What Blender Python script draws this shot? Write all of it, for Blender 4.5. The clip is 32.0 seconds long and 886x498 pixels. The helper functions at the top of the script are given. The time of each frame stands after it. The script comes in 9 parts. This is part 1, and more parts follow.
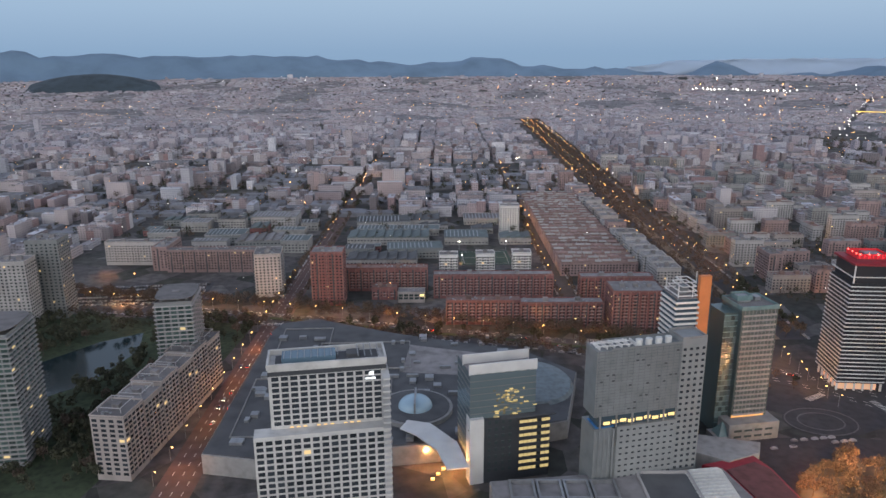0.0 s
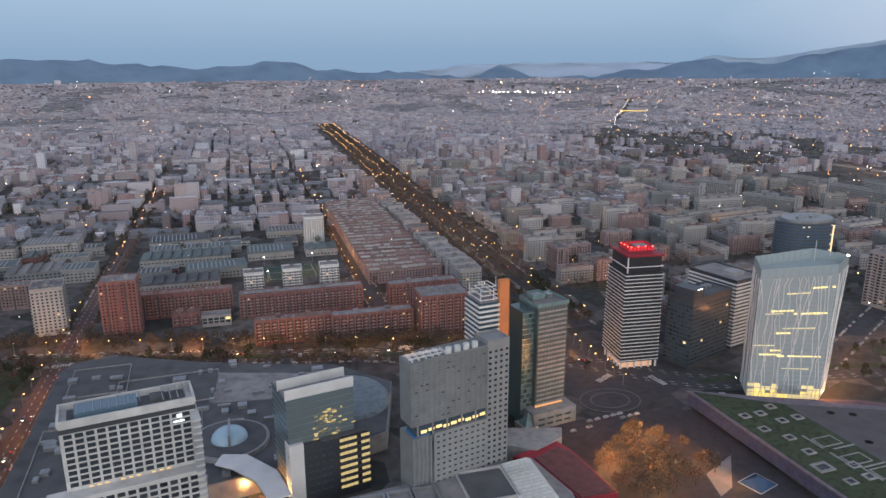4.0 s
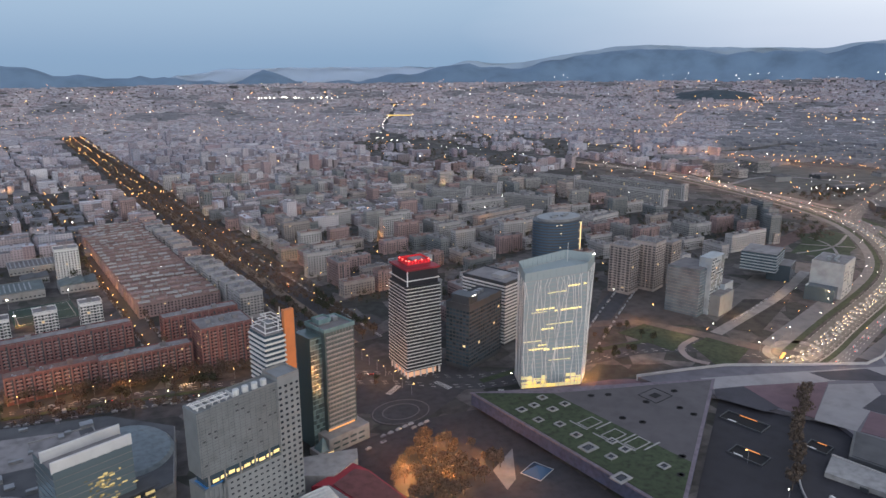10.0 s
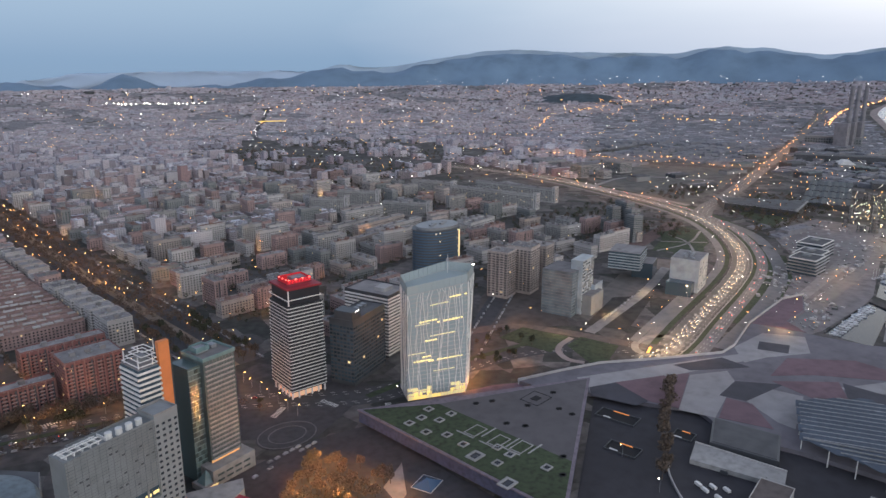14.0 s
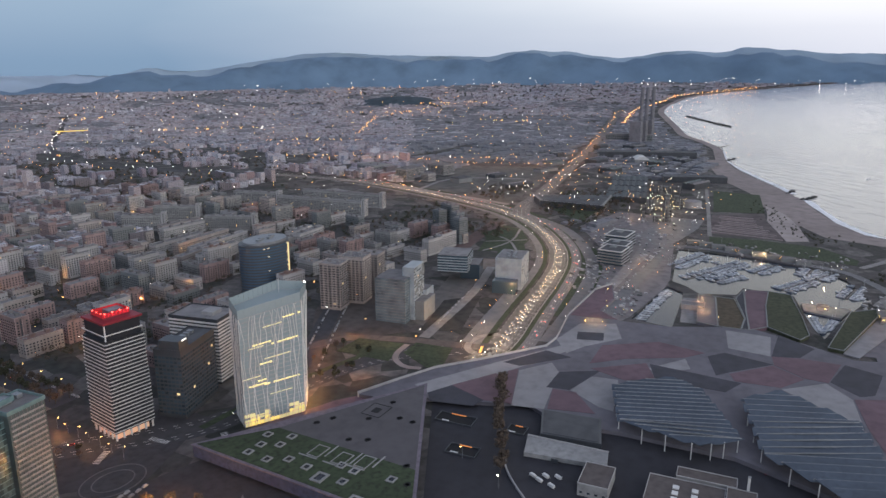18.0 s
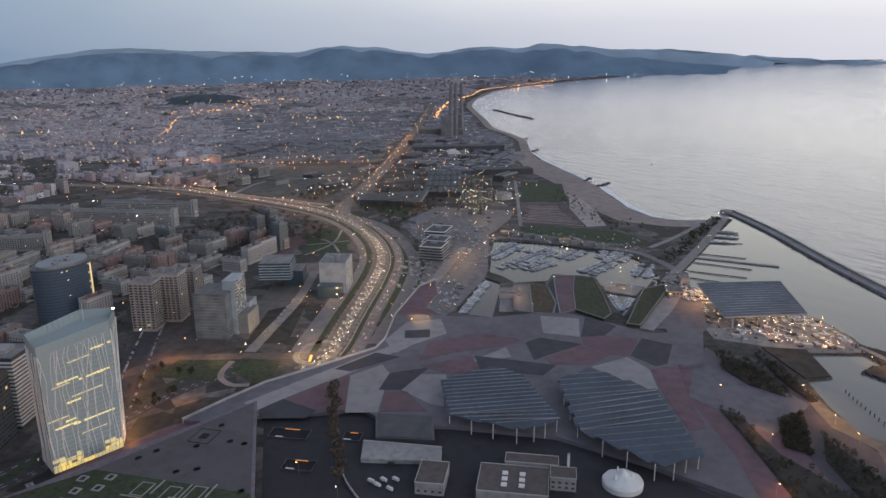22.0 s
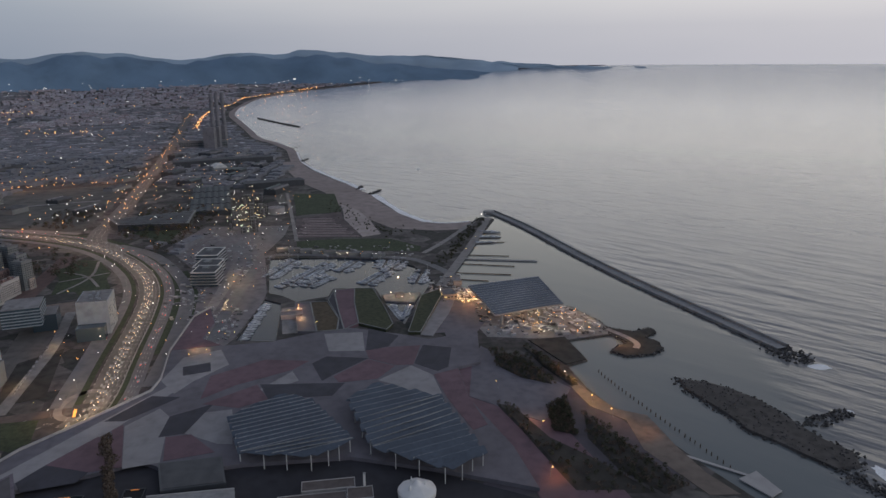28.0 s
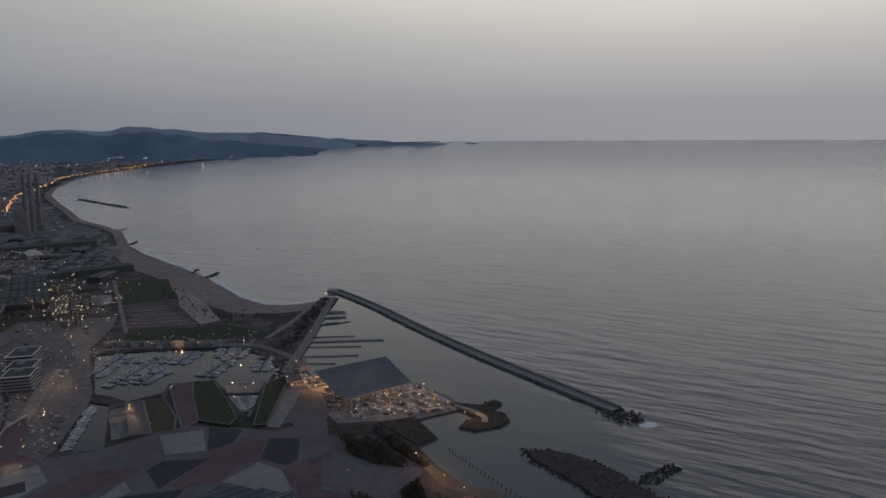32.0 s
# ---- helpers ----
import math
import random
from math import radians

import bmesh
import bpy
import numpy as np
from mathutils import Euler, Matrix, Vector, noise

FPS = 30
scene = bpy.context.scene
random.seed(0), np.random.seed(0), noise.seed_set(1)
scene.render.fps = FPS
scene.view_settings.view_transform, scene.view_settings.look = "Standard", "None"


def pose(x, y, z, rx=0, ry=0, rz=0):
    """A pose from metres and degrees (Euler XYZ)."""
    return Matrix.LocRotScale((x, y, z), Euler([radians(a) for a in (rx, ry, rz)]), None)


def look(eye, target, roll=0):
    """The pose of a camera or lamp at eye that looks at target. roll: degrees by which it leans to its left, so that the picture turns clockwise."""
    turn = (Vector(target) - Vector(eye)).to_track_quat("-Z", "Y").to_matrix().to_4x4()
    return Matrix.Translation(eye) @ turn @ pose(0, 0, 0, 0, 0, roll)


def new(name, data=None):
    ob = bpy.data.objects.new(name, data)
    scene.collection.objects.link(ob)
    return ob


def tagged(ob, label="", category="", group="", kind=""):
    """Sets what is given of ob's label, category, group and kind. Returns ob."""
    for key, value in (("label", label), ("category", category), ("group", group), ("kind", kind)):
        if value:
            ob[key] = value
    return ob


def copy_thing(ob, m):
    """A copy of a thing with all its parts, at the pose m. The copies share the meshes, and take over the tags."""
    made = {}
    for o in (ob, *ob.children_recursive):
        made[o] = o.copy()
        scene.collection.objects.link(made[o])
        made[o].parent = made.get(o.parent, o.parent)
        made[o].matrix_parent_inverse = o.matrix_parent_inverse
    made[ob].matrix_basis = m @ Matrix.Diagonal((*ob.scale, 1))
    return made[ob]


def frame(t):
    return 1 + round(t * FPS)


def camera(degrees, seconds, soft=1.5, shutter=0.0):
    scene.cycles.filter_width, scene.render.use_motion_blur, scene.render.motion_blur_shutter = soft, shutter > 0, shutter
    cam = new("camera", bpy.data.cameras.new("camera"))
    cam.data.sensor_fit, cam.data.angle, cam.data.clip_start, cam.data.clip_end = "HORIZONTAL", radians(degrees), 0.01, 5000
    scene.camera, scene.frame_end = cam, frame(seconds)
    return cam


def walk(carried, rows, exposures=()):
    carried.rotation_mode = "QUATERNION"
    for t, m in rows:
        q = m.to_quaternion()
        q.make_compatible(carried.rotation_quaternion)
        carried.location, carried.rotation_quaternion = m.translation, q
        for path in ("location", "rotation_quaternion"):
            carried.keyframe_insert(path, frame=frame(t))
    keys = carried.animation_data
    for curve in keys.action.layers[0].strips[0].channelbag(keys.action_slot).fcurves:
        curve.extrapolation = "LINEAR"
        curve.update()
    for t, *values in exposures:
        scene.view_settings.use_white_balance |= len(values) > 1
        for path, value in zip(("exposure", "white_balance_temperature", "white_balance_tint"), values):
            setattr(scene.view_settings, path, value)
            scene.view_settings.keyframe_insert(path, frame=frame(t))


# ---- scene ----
from mathutils.geometry import tessellate_polygon as tessellate

cam = camera(63.98, 32.0)
PATH = [
    (0.0, (0.09, 0.06, 233.77), (0.08, 482.67, 103.06), -0.19),
    (0.5, (0.09, 0.02, 234.86), (13.35, 482.49, 104.29), -0.17),
    (1.0, (0.09, -0.02, 235.98), (28.46, 481.84, 105.55), -0.16),
    (2.0, (0.07, -0.07, 238.26), (65.48, 478.31, 108.35), -0.15),
    (3.0, (0.02, -0.11, 240.60), (102.37, 471.81, 110.95), -0.12),
    (3.5, (-0.01, -0.13, 241.80), (118.37, 468.05, 112.22), -0.10),
    (5.5, (-0.16, -0.19, 246.70), (178.76, 448.52, 117.67), -0.13),
    (6.0, (-0.20, -0.20, 247.95), (193.33, 442.41, 118.94), -0.05),
    (7.0, (-0.29, -0.23, 250.48), (216.71, 431.42, 121.68), -0.01),
    (8.0, (-0.38, -0.27, 253.04), (240.33, 418.74, 124.62), 0.05),
    (9.0, (-0.48, -0.31, 255.63), (259.42, 407.12, 127.36), -0.04),
    (10.0, (-0.57, -0.36, 258.24), (271.99, 398.76, 130.15), 0.01),
    (11.0, (-0.67, -0.43, 260.86), (291.09, 385.08, 133.35), 0.02),
    (12.0, (-0.76, -0.51, 263.50), (310.25, 369.78, 136.39), 0.08),
    (13.0, (-0.85, -0.60, 266.15), (323.36, 358.26, 139.24), 0.07),
    (14.0, (-0.95, -0.71, 268.81), (336.73, 345.67, 142.33), 0.11),
    (14.5, (-0.99, -0.77, 270.15), (345.62, 336.69, 143.74), 0.13),
    (16.5, (-1.19, -1.04, 275.51), (386.31, 288.77, 149.63), 0.01),
    (17.0, (-1.25, -1.11, 276.85), (395.52, 275.92, 151.06), -0.00),
    (18.0, (-1.36, -1.27, 279.55), (410.43, 253.06, 154.09), 0.02),
    (19.0, (-1.49, -1.45, 282.27), (424.33, 228.72, 156.96), -0.08),
    (20.0, (-1.63, -1.62, 284.99), (437.63, 201.99, 160.12), -0.06),
    (20.5, (-1.71, -1.72, 286.36), (443.84, 187.77, 161.54), -0.04),
    (21.0, (-1.80, -1.81, 287.74), (450.06, 171.05, 161.49), -0.05),
    (21.5, (-1.89, -1.90, 289.12), (455.48, 153.79, 160.37), -0.10),
    (22.0, (-1.99, -2.00, 290.50), (459.84, 139.21, 161.00), -0.16),
    (23.0, (-2.21, -2.18, 293.29), (466.92, 112.85, 164.14), -0.19),
    (24.0, (-2.47, -2.36, 296.11), (472.30, 86.99, 167.24), -0.24),
    (25.0, (-2.78, -2.54, 298.97), (476.16, 61.15, 170.26), -0.30),
    (25.5, (-2.95, -2.62, 300.41), (477.57, 48.13, 171.86), -0.25),
    (27.5, (-3.79, -2.89, 306.31), (479.55, -3.06, 178.29), -0.29),
    (28.0, (-4.04, -2.95, 307.82), (479.18, -14.68, 179.91), -0.32),
    (29.0, (-4.60, -3.03, 310.89), (477.73, -35.93, 183.31), -0.31),
    (30.0, (-5.24, -3.08, 314.04), (475.20, -57.39, 186.66), -0.32),
    (30.5, (-5.60, -3.08, 315.64), (474.77, -71.76, 195.13), -0.27),
    (31.0, (-5.99, -3.08, 317.26), (474.84, -89.97, 211.18), -0.25),
    (31.5, (-6.40, -3.06, 318.91), (473.74, -108.68, 227.71), -0.18),
    (32.0, (-6.83, -3.03, 320.58), (471.78, -124.13, 241.44), -0.35),
]

EXPOSURES = [(0.0, 0.06), (10.0, 0.08), (18.0, -0.1), (22.0, -0.40), (25.0, -0.68), (28.0, -0.95), (30.0, -1.1), (31.0, -1.3), (32.0, -1.7)]
walk(cam, [(t, look(eye, target, roll)) for t, eye, target, roll in PATH], EXPOSURES)

# ---- sky and sun: dusk under thin high cloud ----
world = bpy.data.worlds.new("dusk_sky")
scene.world = world
world.use_nodes = True
wn, wl = world.node_tree.nodes, world.node_tree.links
wn.clear()
w_out = wn.new("ShaderNodeOutputWorld")
w_bg = wn.new("ShaderNodeBackground")
w_sky = wn.new("ShaderNodeTexSky")
w_sky.sky_type, w_sky.sun_disc = "NISHITA", False
w_sky.sun_elevation, w_sky.sun_rotation = radians(6.0), radians(215.0)
w_sky.air_density, w_sky.dust_density = 1.6, 2.0
w_co = wn.new("ShaderNodeTexCoord")
w_sep = wn.new("ShaderNodeSeparateXYZ")
wl.new(w_co.outputs["Generated"], w_sep.inputs[0])


def w_math(op, a, b):
    n = wn.new("ShaderNodeMath")
    n.operation = op
    for i, v in enumerate((a, b)):
        if v is None:
            continue
        if isinstance(v, (int, float)):
            n.inputs[i].default_value = v
        else:
            wl.new(v, n.inputs[i])
    return n.outputs[0]


def w_mix(f, a, b):
    n = wn.new("ShaderNodeMix")
    n.data_type = "RGBA"
    wl.new(f, n.inputs[0])
    for i, v in ((6, a), (7, b)):
        if isinstance(v, tuple):
            n.inputs[i].default_value = (*v, 1)
        else:
            wl.new(v, n.inputs[i])
    return n.outputs[2]


def w_ramp(f, stops):
    n = wn.new("ShaderNodeValToRGB")
    wl.new(f, n.inputs[0])
    e = n.color_ramp.elements
    e[0].position, e[0].color = stops[0][0], (*stops[0][1], 1)
    e[1].position, e[1].color = stops[-1][0], (*stops[-1][1], 1)
    for p, c in stops[1:-1]:
        k = e.new(p)
        k.color = (*c, 1)
    return n.outputs[0]


# height above the horizon, the blue side inland and the paler, warmer side over the sea
w_up = w_math("MULTIPLY", w_math("ADD", w_sep.outputs[2], 0.1), 1.6)
w_side = w_math("ADD", w_math("MULTIPLY", w_sep.outputs[0], 0.60), w_math("MULTIPLY", w_sep.outputs[1], -0.75))
w_side = w_math("MULTIPLY", w_math("ADD", w_side, 0.25), 0.85)
w_inland = w_ramp(w_up, [(0.0, (0.16, 0.235, 0.345)), (0.17, (0.19, 0.29, 0.425)), (0.25, (0.235, 0.345, 0.485)), (0.34, (0.28, 0.39, 0.53)), (0.5, (0.28, 0.37, 0.49)), (1.0, (0.25, 0.295, 0.42))])
w_sea = w_ramp(w_up, [(0.0, (0.82, 0.82, 0.90)), (0.17, (0.80, 0.79, 0.86)), (0.23, (0.84, 0.83, 0.89)), (0.33, (1.2, 1.16, 1.15)), (0.46, (1.85, 1.76, 1.58)), (0.65, (1.4, 1.35, 1.28)), (0.85, (0.78, 0.78, 0.84)), (1.0, (0.27, 0.315, 0.42))])
w_cloud = wn.new("ShaderNodeTexNoise")
w_cloud.inputs["Scale"].default_value, w_cloud.inputs["Detail"].default_value = 2.2, 3.0
w_map = wn.new("ShaderNodeMapping")
w_map.inputs["Scale"].default_value = (1, 1, 5)
wl.new(w_co.outputs["Generated"], w_map.inputs[0])
wl.new(w_map.outputs[0], w_cloud.inputs["Vector"])
w_side2 = w_math("ADD", w_side, w_math("MULTIPLY", w_math("SUBTRACT", w_cloud.outputs[0], 0.5), 0.25))
w_col = w_mix(w_math("MINIMUM", w_math("MAXIMUM", w_side2, 0.0), 1.0), w_inland, w_sea)
w_part = wn.new("ShaderNodeMix")
w_part.data_type, w_part.blend_type = "RGBA", "MIX"
w_part.inputs[0].default_value = 0.10
w_skyscale = wn.new("ShaderNodeMix")
w_skyscale.data_type, w_skyscale.blend_type = "RGBA", "MULTIPLY"
w_skyscale.inputs[0].default_value = 1.0
w_skyscale.inputs[7].default_value = (0.08, 0.08, 0.08, 1)
wl.new(w_sky.outputs[0], w_skyscale.inputs[6])
wl.new(w_col, w_part.inputs[6])
wl.new(w_skyscale.outputs[2], w_part.inputs[7])
wl.new(w_part.outputs[2], w_bg.inputs[0])
w_bg.inputs[1].default_value = 1.45
wl.new(w_bg.outputs[0], w_out.inputs[0])

sun_data = bpy.data.lights.new("sun", "SUN")
sun_data.energy, sun_data.angle, sun_data.color = 0.95, radians(50), (0.89, 0.92, 1.0)
sun = new("sun", sun_data)
sun.matrix_world = look((-57, -82, 640), (0, 0, 600))


# ---- materials ----
def principled(name):
    m = bpy.data.materials.new(name)
    m.use_nodes = True
    nt = m.node_tree
    return m, nt.nodes, nt.links, nt.nodes["Principled BSDF"]


def ramp_node(n, l, fac, stops):
    r = n.new("ShaderNodeValToRGB")
    l.new(fac, r.inputs[0])
    e = r.color_ramp.elements
    e[0].position, e[0].color = stops[0][0], (*stops[0][1], 1)
    e[1].position, e[1].color = stops[-1][0], (*stops[-1][1], 1)
    for p, c in stops[1:-1]:
        k = e.new(p)
        k.color = (*c, 1)
    return r.outputs[0]


def mixc(n, l, fac, a, b, blend="MIX"):
    m = n.new("ShaderNodeMix")
    m.data_type, m.blend_type = "RGBA", blend
    for i, v in ((0, fac), (6, a), (7, b)):
        if isinstance(v, (int, float)):
            m.inputs[i].default_value = v
        elif isinstance(v, tuple):
            m.inputs[i].default_value = (*v, 1)
        else:
            l.new(v, m.inputs[i])
    return m.outputs[2]


def surface(name, c, rough=0.8, scale=0.3, amount=0.35, metal=0.0, bump=0.0, vary=0.0, island=0.0, stain=None, tint=None):
    """A surface with grain and large stains in metres; vary: spread between objects, island: between joined pieces."""
    m, n, l, p = principled(name)
    co = n.new("ShaderNodeNewGeometry")
    dark, light = tuple(v * (1 - amount) for v in c), tuple(min(1, v * (1 + amount * 0.6)) for v in c)
    n1 = n.new("ShaderNodeTexNoise")
    n1.inputs["Scale"].default_value, n1.inputs["Detail"].default_value = scale, 5
    l.new(co.outputs["Position"], n1.inputs["Vector"])
    col = ramp_node(n, l, n1.outputs[0], [(0.3, dark), (0.5, c), (0.7, light)])
    n2 = n.new("ShaderNodeTexNoise")
    n2.inputs["Scale"].default_value, n2.inputs["Detail"].default_value = scale * 0.12, 3
    l.new(co.outputs["Position"], n2.inputs["Vector"])
    f2 = ramp_node(n, l, n2.outputs[0], [(0.35, (0, 0, 0)), (0.65, (1, 1, 1))])
    col = mixc(n, l, f2, col, mixc(n, l, 0.45, col, stain or tuple(v * 0.6 for v in c)))
    if vary or island:
        src = n.new("ShaderNodeObjectInfo").outputs["Random"] if vary else co.outputs["Random Per Island"]
        k = vary or island
        shade = ramp_node(n, l, src, [(0.0, (1 - k,) * 3), (0.5, tint or (1, 1, 1)), (1.0, (1 + k * 0.4,) * 3)])
        col = mixc(n, l, 1.0, col, shade, "MULTIPLY")
    l.new(col, p.inputs["Base Color"])
    p.inputs["Roughness"].default_value, p.inputs["Metallic"].default_value = rough, metal
    if bump:
        b = n.new("ShaderNodeBump")
        b.inputs["Strength"].default_value, b.inputs["Distance"].default_value = bump, 0.3
        l.new(n1.outputs[0], b.inputs["Height"])
        l.new(b.outputs[0], p.inputs["Normal"])
    return m


def window_glass(name, c, lit, warm=(1.0, 0.72, 0.32), strength=2.0, rough=0.12):
    """Panes, of which a share has the lamps on behind them."""
    m, n, l, p = principled(name)
    g = n.new("ShaderNodeNewGeometry")
    col = ramp_node(n, l, g.outputs["Random Per Island"], [(0.0, tuple(v * 0.5 for v in c)), (1.0, tuple(v * 1.5 for v in c))])
    l.new(col, p.inputs["Base Color"])
    p.inputs["Roughness"].default_value = rough
    on = n.new("ShaderNodeMath")
    on.operation = "GREATER_THAN"
    l.new(g.outputs["Random Per Island"], on.inputs[0])
    on.inputs[1].default_value = 1 - lit
    s = n.new("ShaderNodeMath")
    s.operation = "MULTIPLY"
    l.new(on.outputs[0], s.inputs[0])
    s.inputs[1].default_value = strength
    l.new(s.outputs[0], p.inputs["Emission Strength"])
    p.inputs["Emission Color"].default_value = (*warm, 1)
    return m


def glow(name, c, strength):
    m, n, l, p = principled(name)
    p.inputs["Base Color"].default_value = (*c, 1)
    p.inputs["Emission Color"].default_value = (*c, 1)
    p.inputs["Emission Strength"].default_value = strength
    return m


ASPHALT = surface("asphalt", (0.055, 0.053, 0.057), 0.85, 0.15, 0.3)


def town_ground():
    """Open ground between houses: yards, earth, worn grass and paving in uneven plots."""
    m, n, l, p = principled("town_ground")
    g = n.new("ShaderNodeNewGeometry")
    vo = n.new("ShaderNodeTexVoronoi")
    vo.inputs["Scale"].default_value = 0.035
    l.new(g.outputs["Position"], vo.inputs["Vector"])
    sep = n.new("ShaderNodeSeparateColor")
    l.new(vo.outputs["Color"], sep.inputs[0])
    plot = ramp_node(n, l, sep.outputs[0], [(0.0, (0.032, 0.035, 0.030)), (0.3, (0.056, 0.052, 0.051)), (0.55, (0.085, 0.078, 0.078)), (0.8, (0.135, 0.124, 0.122)), (1.0, (0.04, 0.043, 0.035))])
    nz = n.new("ShaderNodeTexNoise")
    nz.inputs["Scale"].default_value, nz.inputs["Detail"].default_value = 0.12, 6
    l.new(g.outputs["Position"], nz.inputs["Vector"])
    fine = ramp_node(n, l, nz.outputs[0], [(0.3, (0.6, 0.6, 0.58)), (0.7, (1.3, 1.28, 1.25))])
    l.new(mixc(n, l, 1.0, plot, fine, "MULTIPLY"), p.inputs["Base Color"])
    p.inputs["Roughness"].default_value = 0.95
    return m


GROUND = town_ground()
PAVING = surface("pavement_stone", (0.25, 0.235, 0.228), 0.85, 0.12, 0.3)
GRASS = surface("lawn", (0.044, 0.062, 0.030), 0.95, 0.25, 0.6, bump=0.4)
SCRUB = surface("scrub_earth", (0.042, 0.038, 0.033), 0.95, 0.08, 0.6, bump=0.5)
SAND = surface("beach_sand", (0.31, 0.255, 0.24), 0.95, 0.05, 0.25, bump=0.2)
ROCK = surface("armour_rock", (0.085, 0.08, 0.078), 0.9, 0.3, 0.6, bump=0.6, island=0.5)
CONCRETE = surface("concrete", (0.29, 0.285, 0.28), 0.85, 0.2, 0.25, vary=0.15)
PALE = surface("pale_render", (0.42, 0.405, 0.40), 0.8, 0.1, 0.15, vary=0.12)
WHITE = surface("white_panels", (0.72, 0.71, 0.69), 0.6, 0.1, 0.12)
CREAM = surface("cream_render", (0.37, 0.325, 0.305), 0.85, 0.12, 0.2, vary=0.2)
BRICK = surface("red_brick", (0.215, 0.10, 0.095), 0.9, 0.35, 0.25, vary=0.2)
BRICKPALE = surface("pale_brick", (0.255, 0.14, 0.13), 0.9, 0.35, 0.25)
PINKISH = surface("pink_render", (0.33, 0.235, 0.225), 0.9, 0.2, 0.25, vary=0.25)
GREYWALL = surface("grey_cladding", (0.20, 0.212, 0.215), 0.6, 0.12, 0.15, vary=0.08)
DARKWALL = surface("dark_cladding", (0.055, 0.06, 0.068), 0.4, 0.12, 0.2)
ROOFGREY = surface("roof_felt", (0.235, 0.222, 0.222), 0.95, 0.12, 0.35, vary=0.35)
ROOFDARK = surface("dark_roof_gravel", (0.10, 0.102, 0.108), 0.95, 0.06, 0.4)
ROOFRED = surface("roof_tiles", (0.225, 0.145, 0.125), 0.9, 0.3, 0.35, vary=0.3)
METAL = surface("grey_metal", (0.33, 0.34, 0.35), 0.45, 0.3, 0.2, metal=0.6)
STEEL = surface("painted_steel", (0.6, 0.6, 0.58), 0.5, 0.5, 0.15)
ORANGE = surface("orange_panels", (0.62, 0.21, 0.07), 0.6, 0.2, 0.12)
REDPAINT = surface("red_panels", (0.27, 0.022, 0.035), 0.5, 0.2, 0.15)
TEAL = surface("teal_glass_panels", (0.17, 0.25, 0.25), 0.25, 0.2, 0.2)
BARK = surface("bark", (0.09, 0.07, 0.055), 0.95, 2.0, 0.3)
LEAF = surface("leaves", (0.058, 0.060, 0.034), 0.9, 0.5, 0.4, island=0.5)
LEAFBROWN = surface("bare_twigs", (0.125, 0.093, 0.07), 0.95, 0.5, 0.4, island=0.5)
GLASS = window_glass("window_glass", (0.035, 0.042, 0.05), 0.018, strength=1.0)
GLASSBLUE = window_glass("curtain_wall_glass", (0.05, 0.075, 0.095), 0.02, strength=1.2, rough=0.08)
GLASSLIT = window_glass("lit_office_glass", (0.06, 0.08, 0.08), 0.30, (1.0, 0.78, 0.3), 1.6)
GLASSTEAL = window_glass("teal_balcony_glass", (0.055, 0.085, 0.08), 0.015, strength=0.8)
LAMPWARM = glow("sodium_lamp", (1.0, 0.52, 0.16), 14.0)
LAMPWHITE = glow("white_lamp", (1.0, 0.90, 0.72), 14.0)
LAMPRED = glow("red_lamp", (1.0, 0.08, 0.06), 8.0)


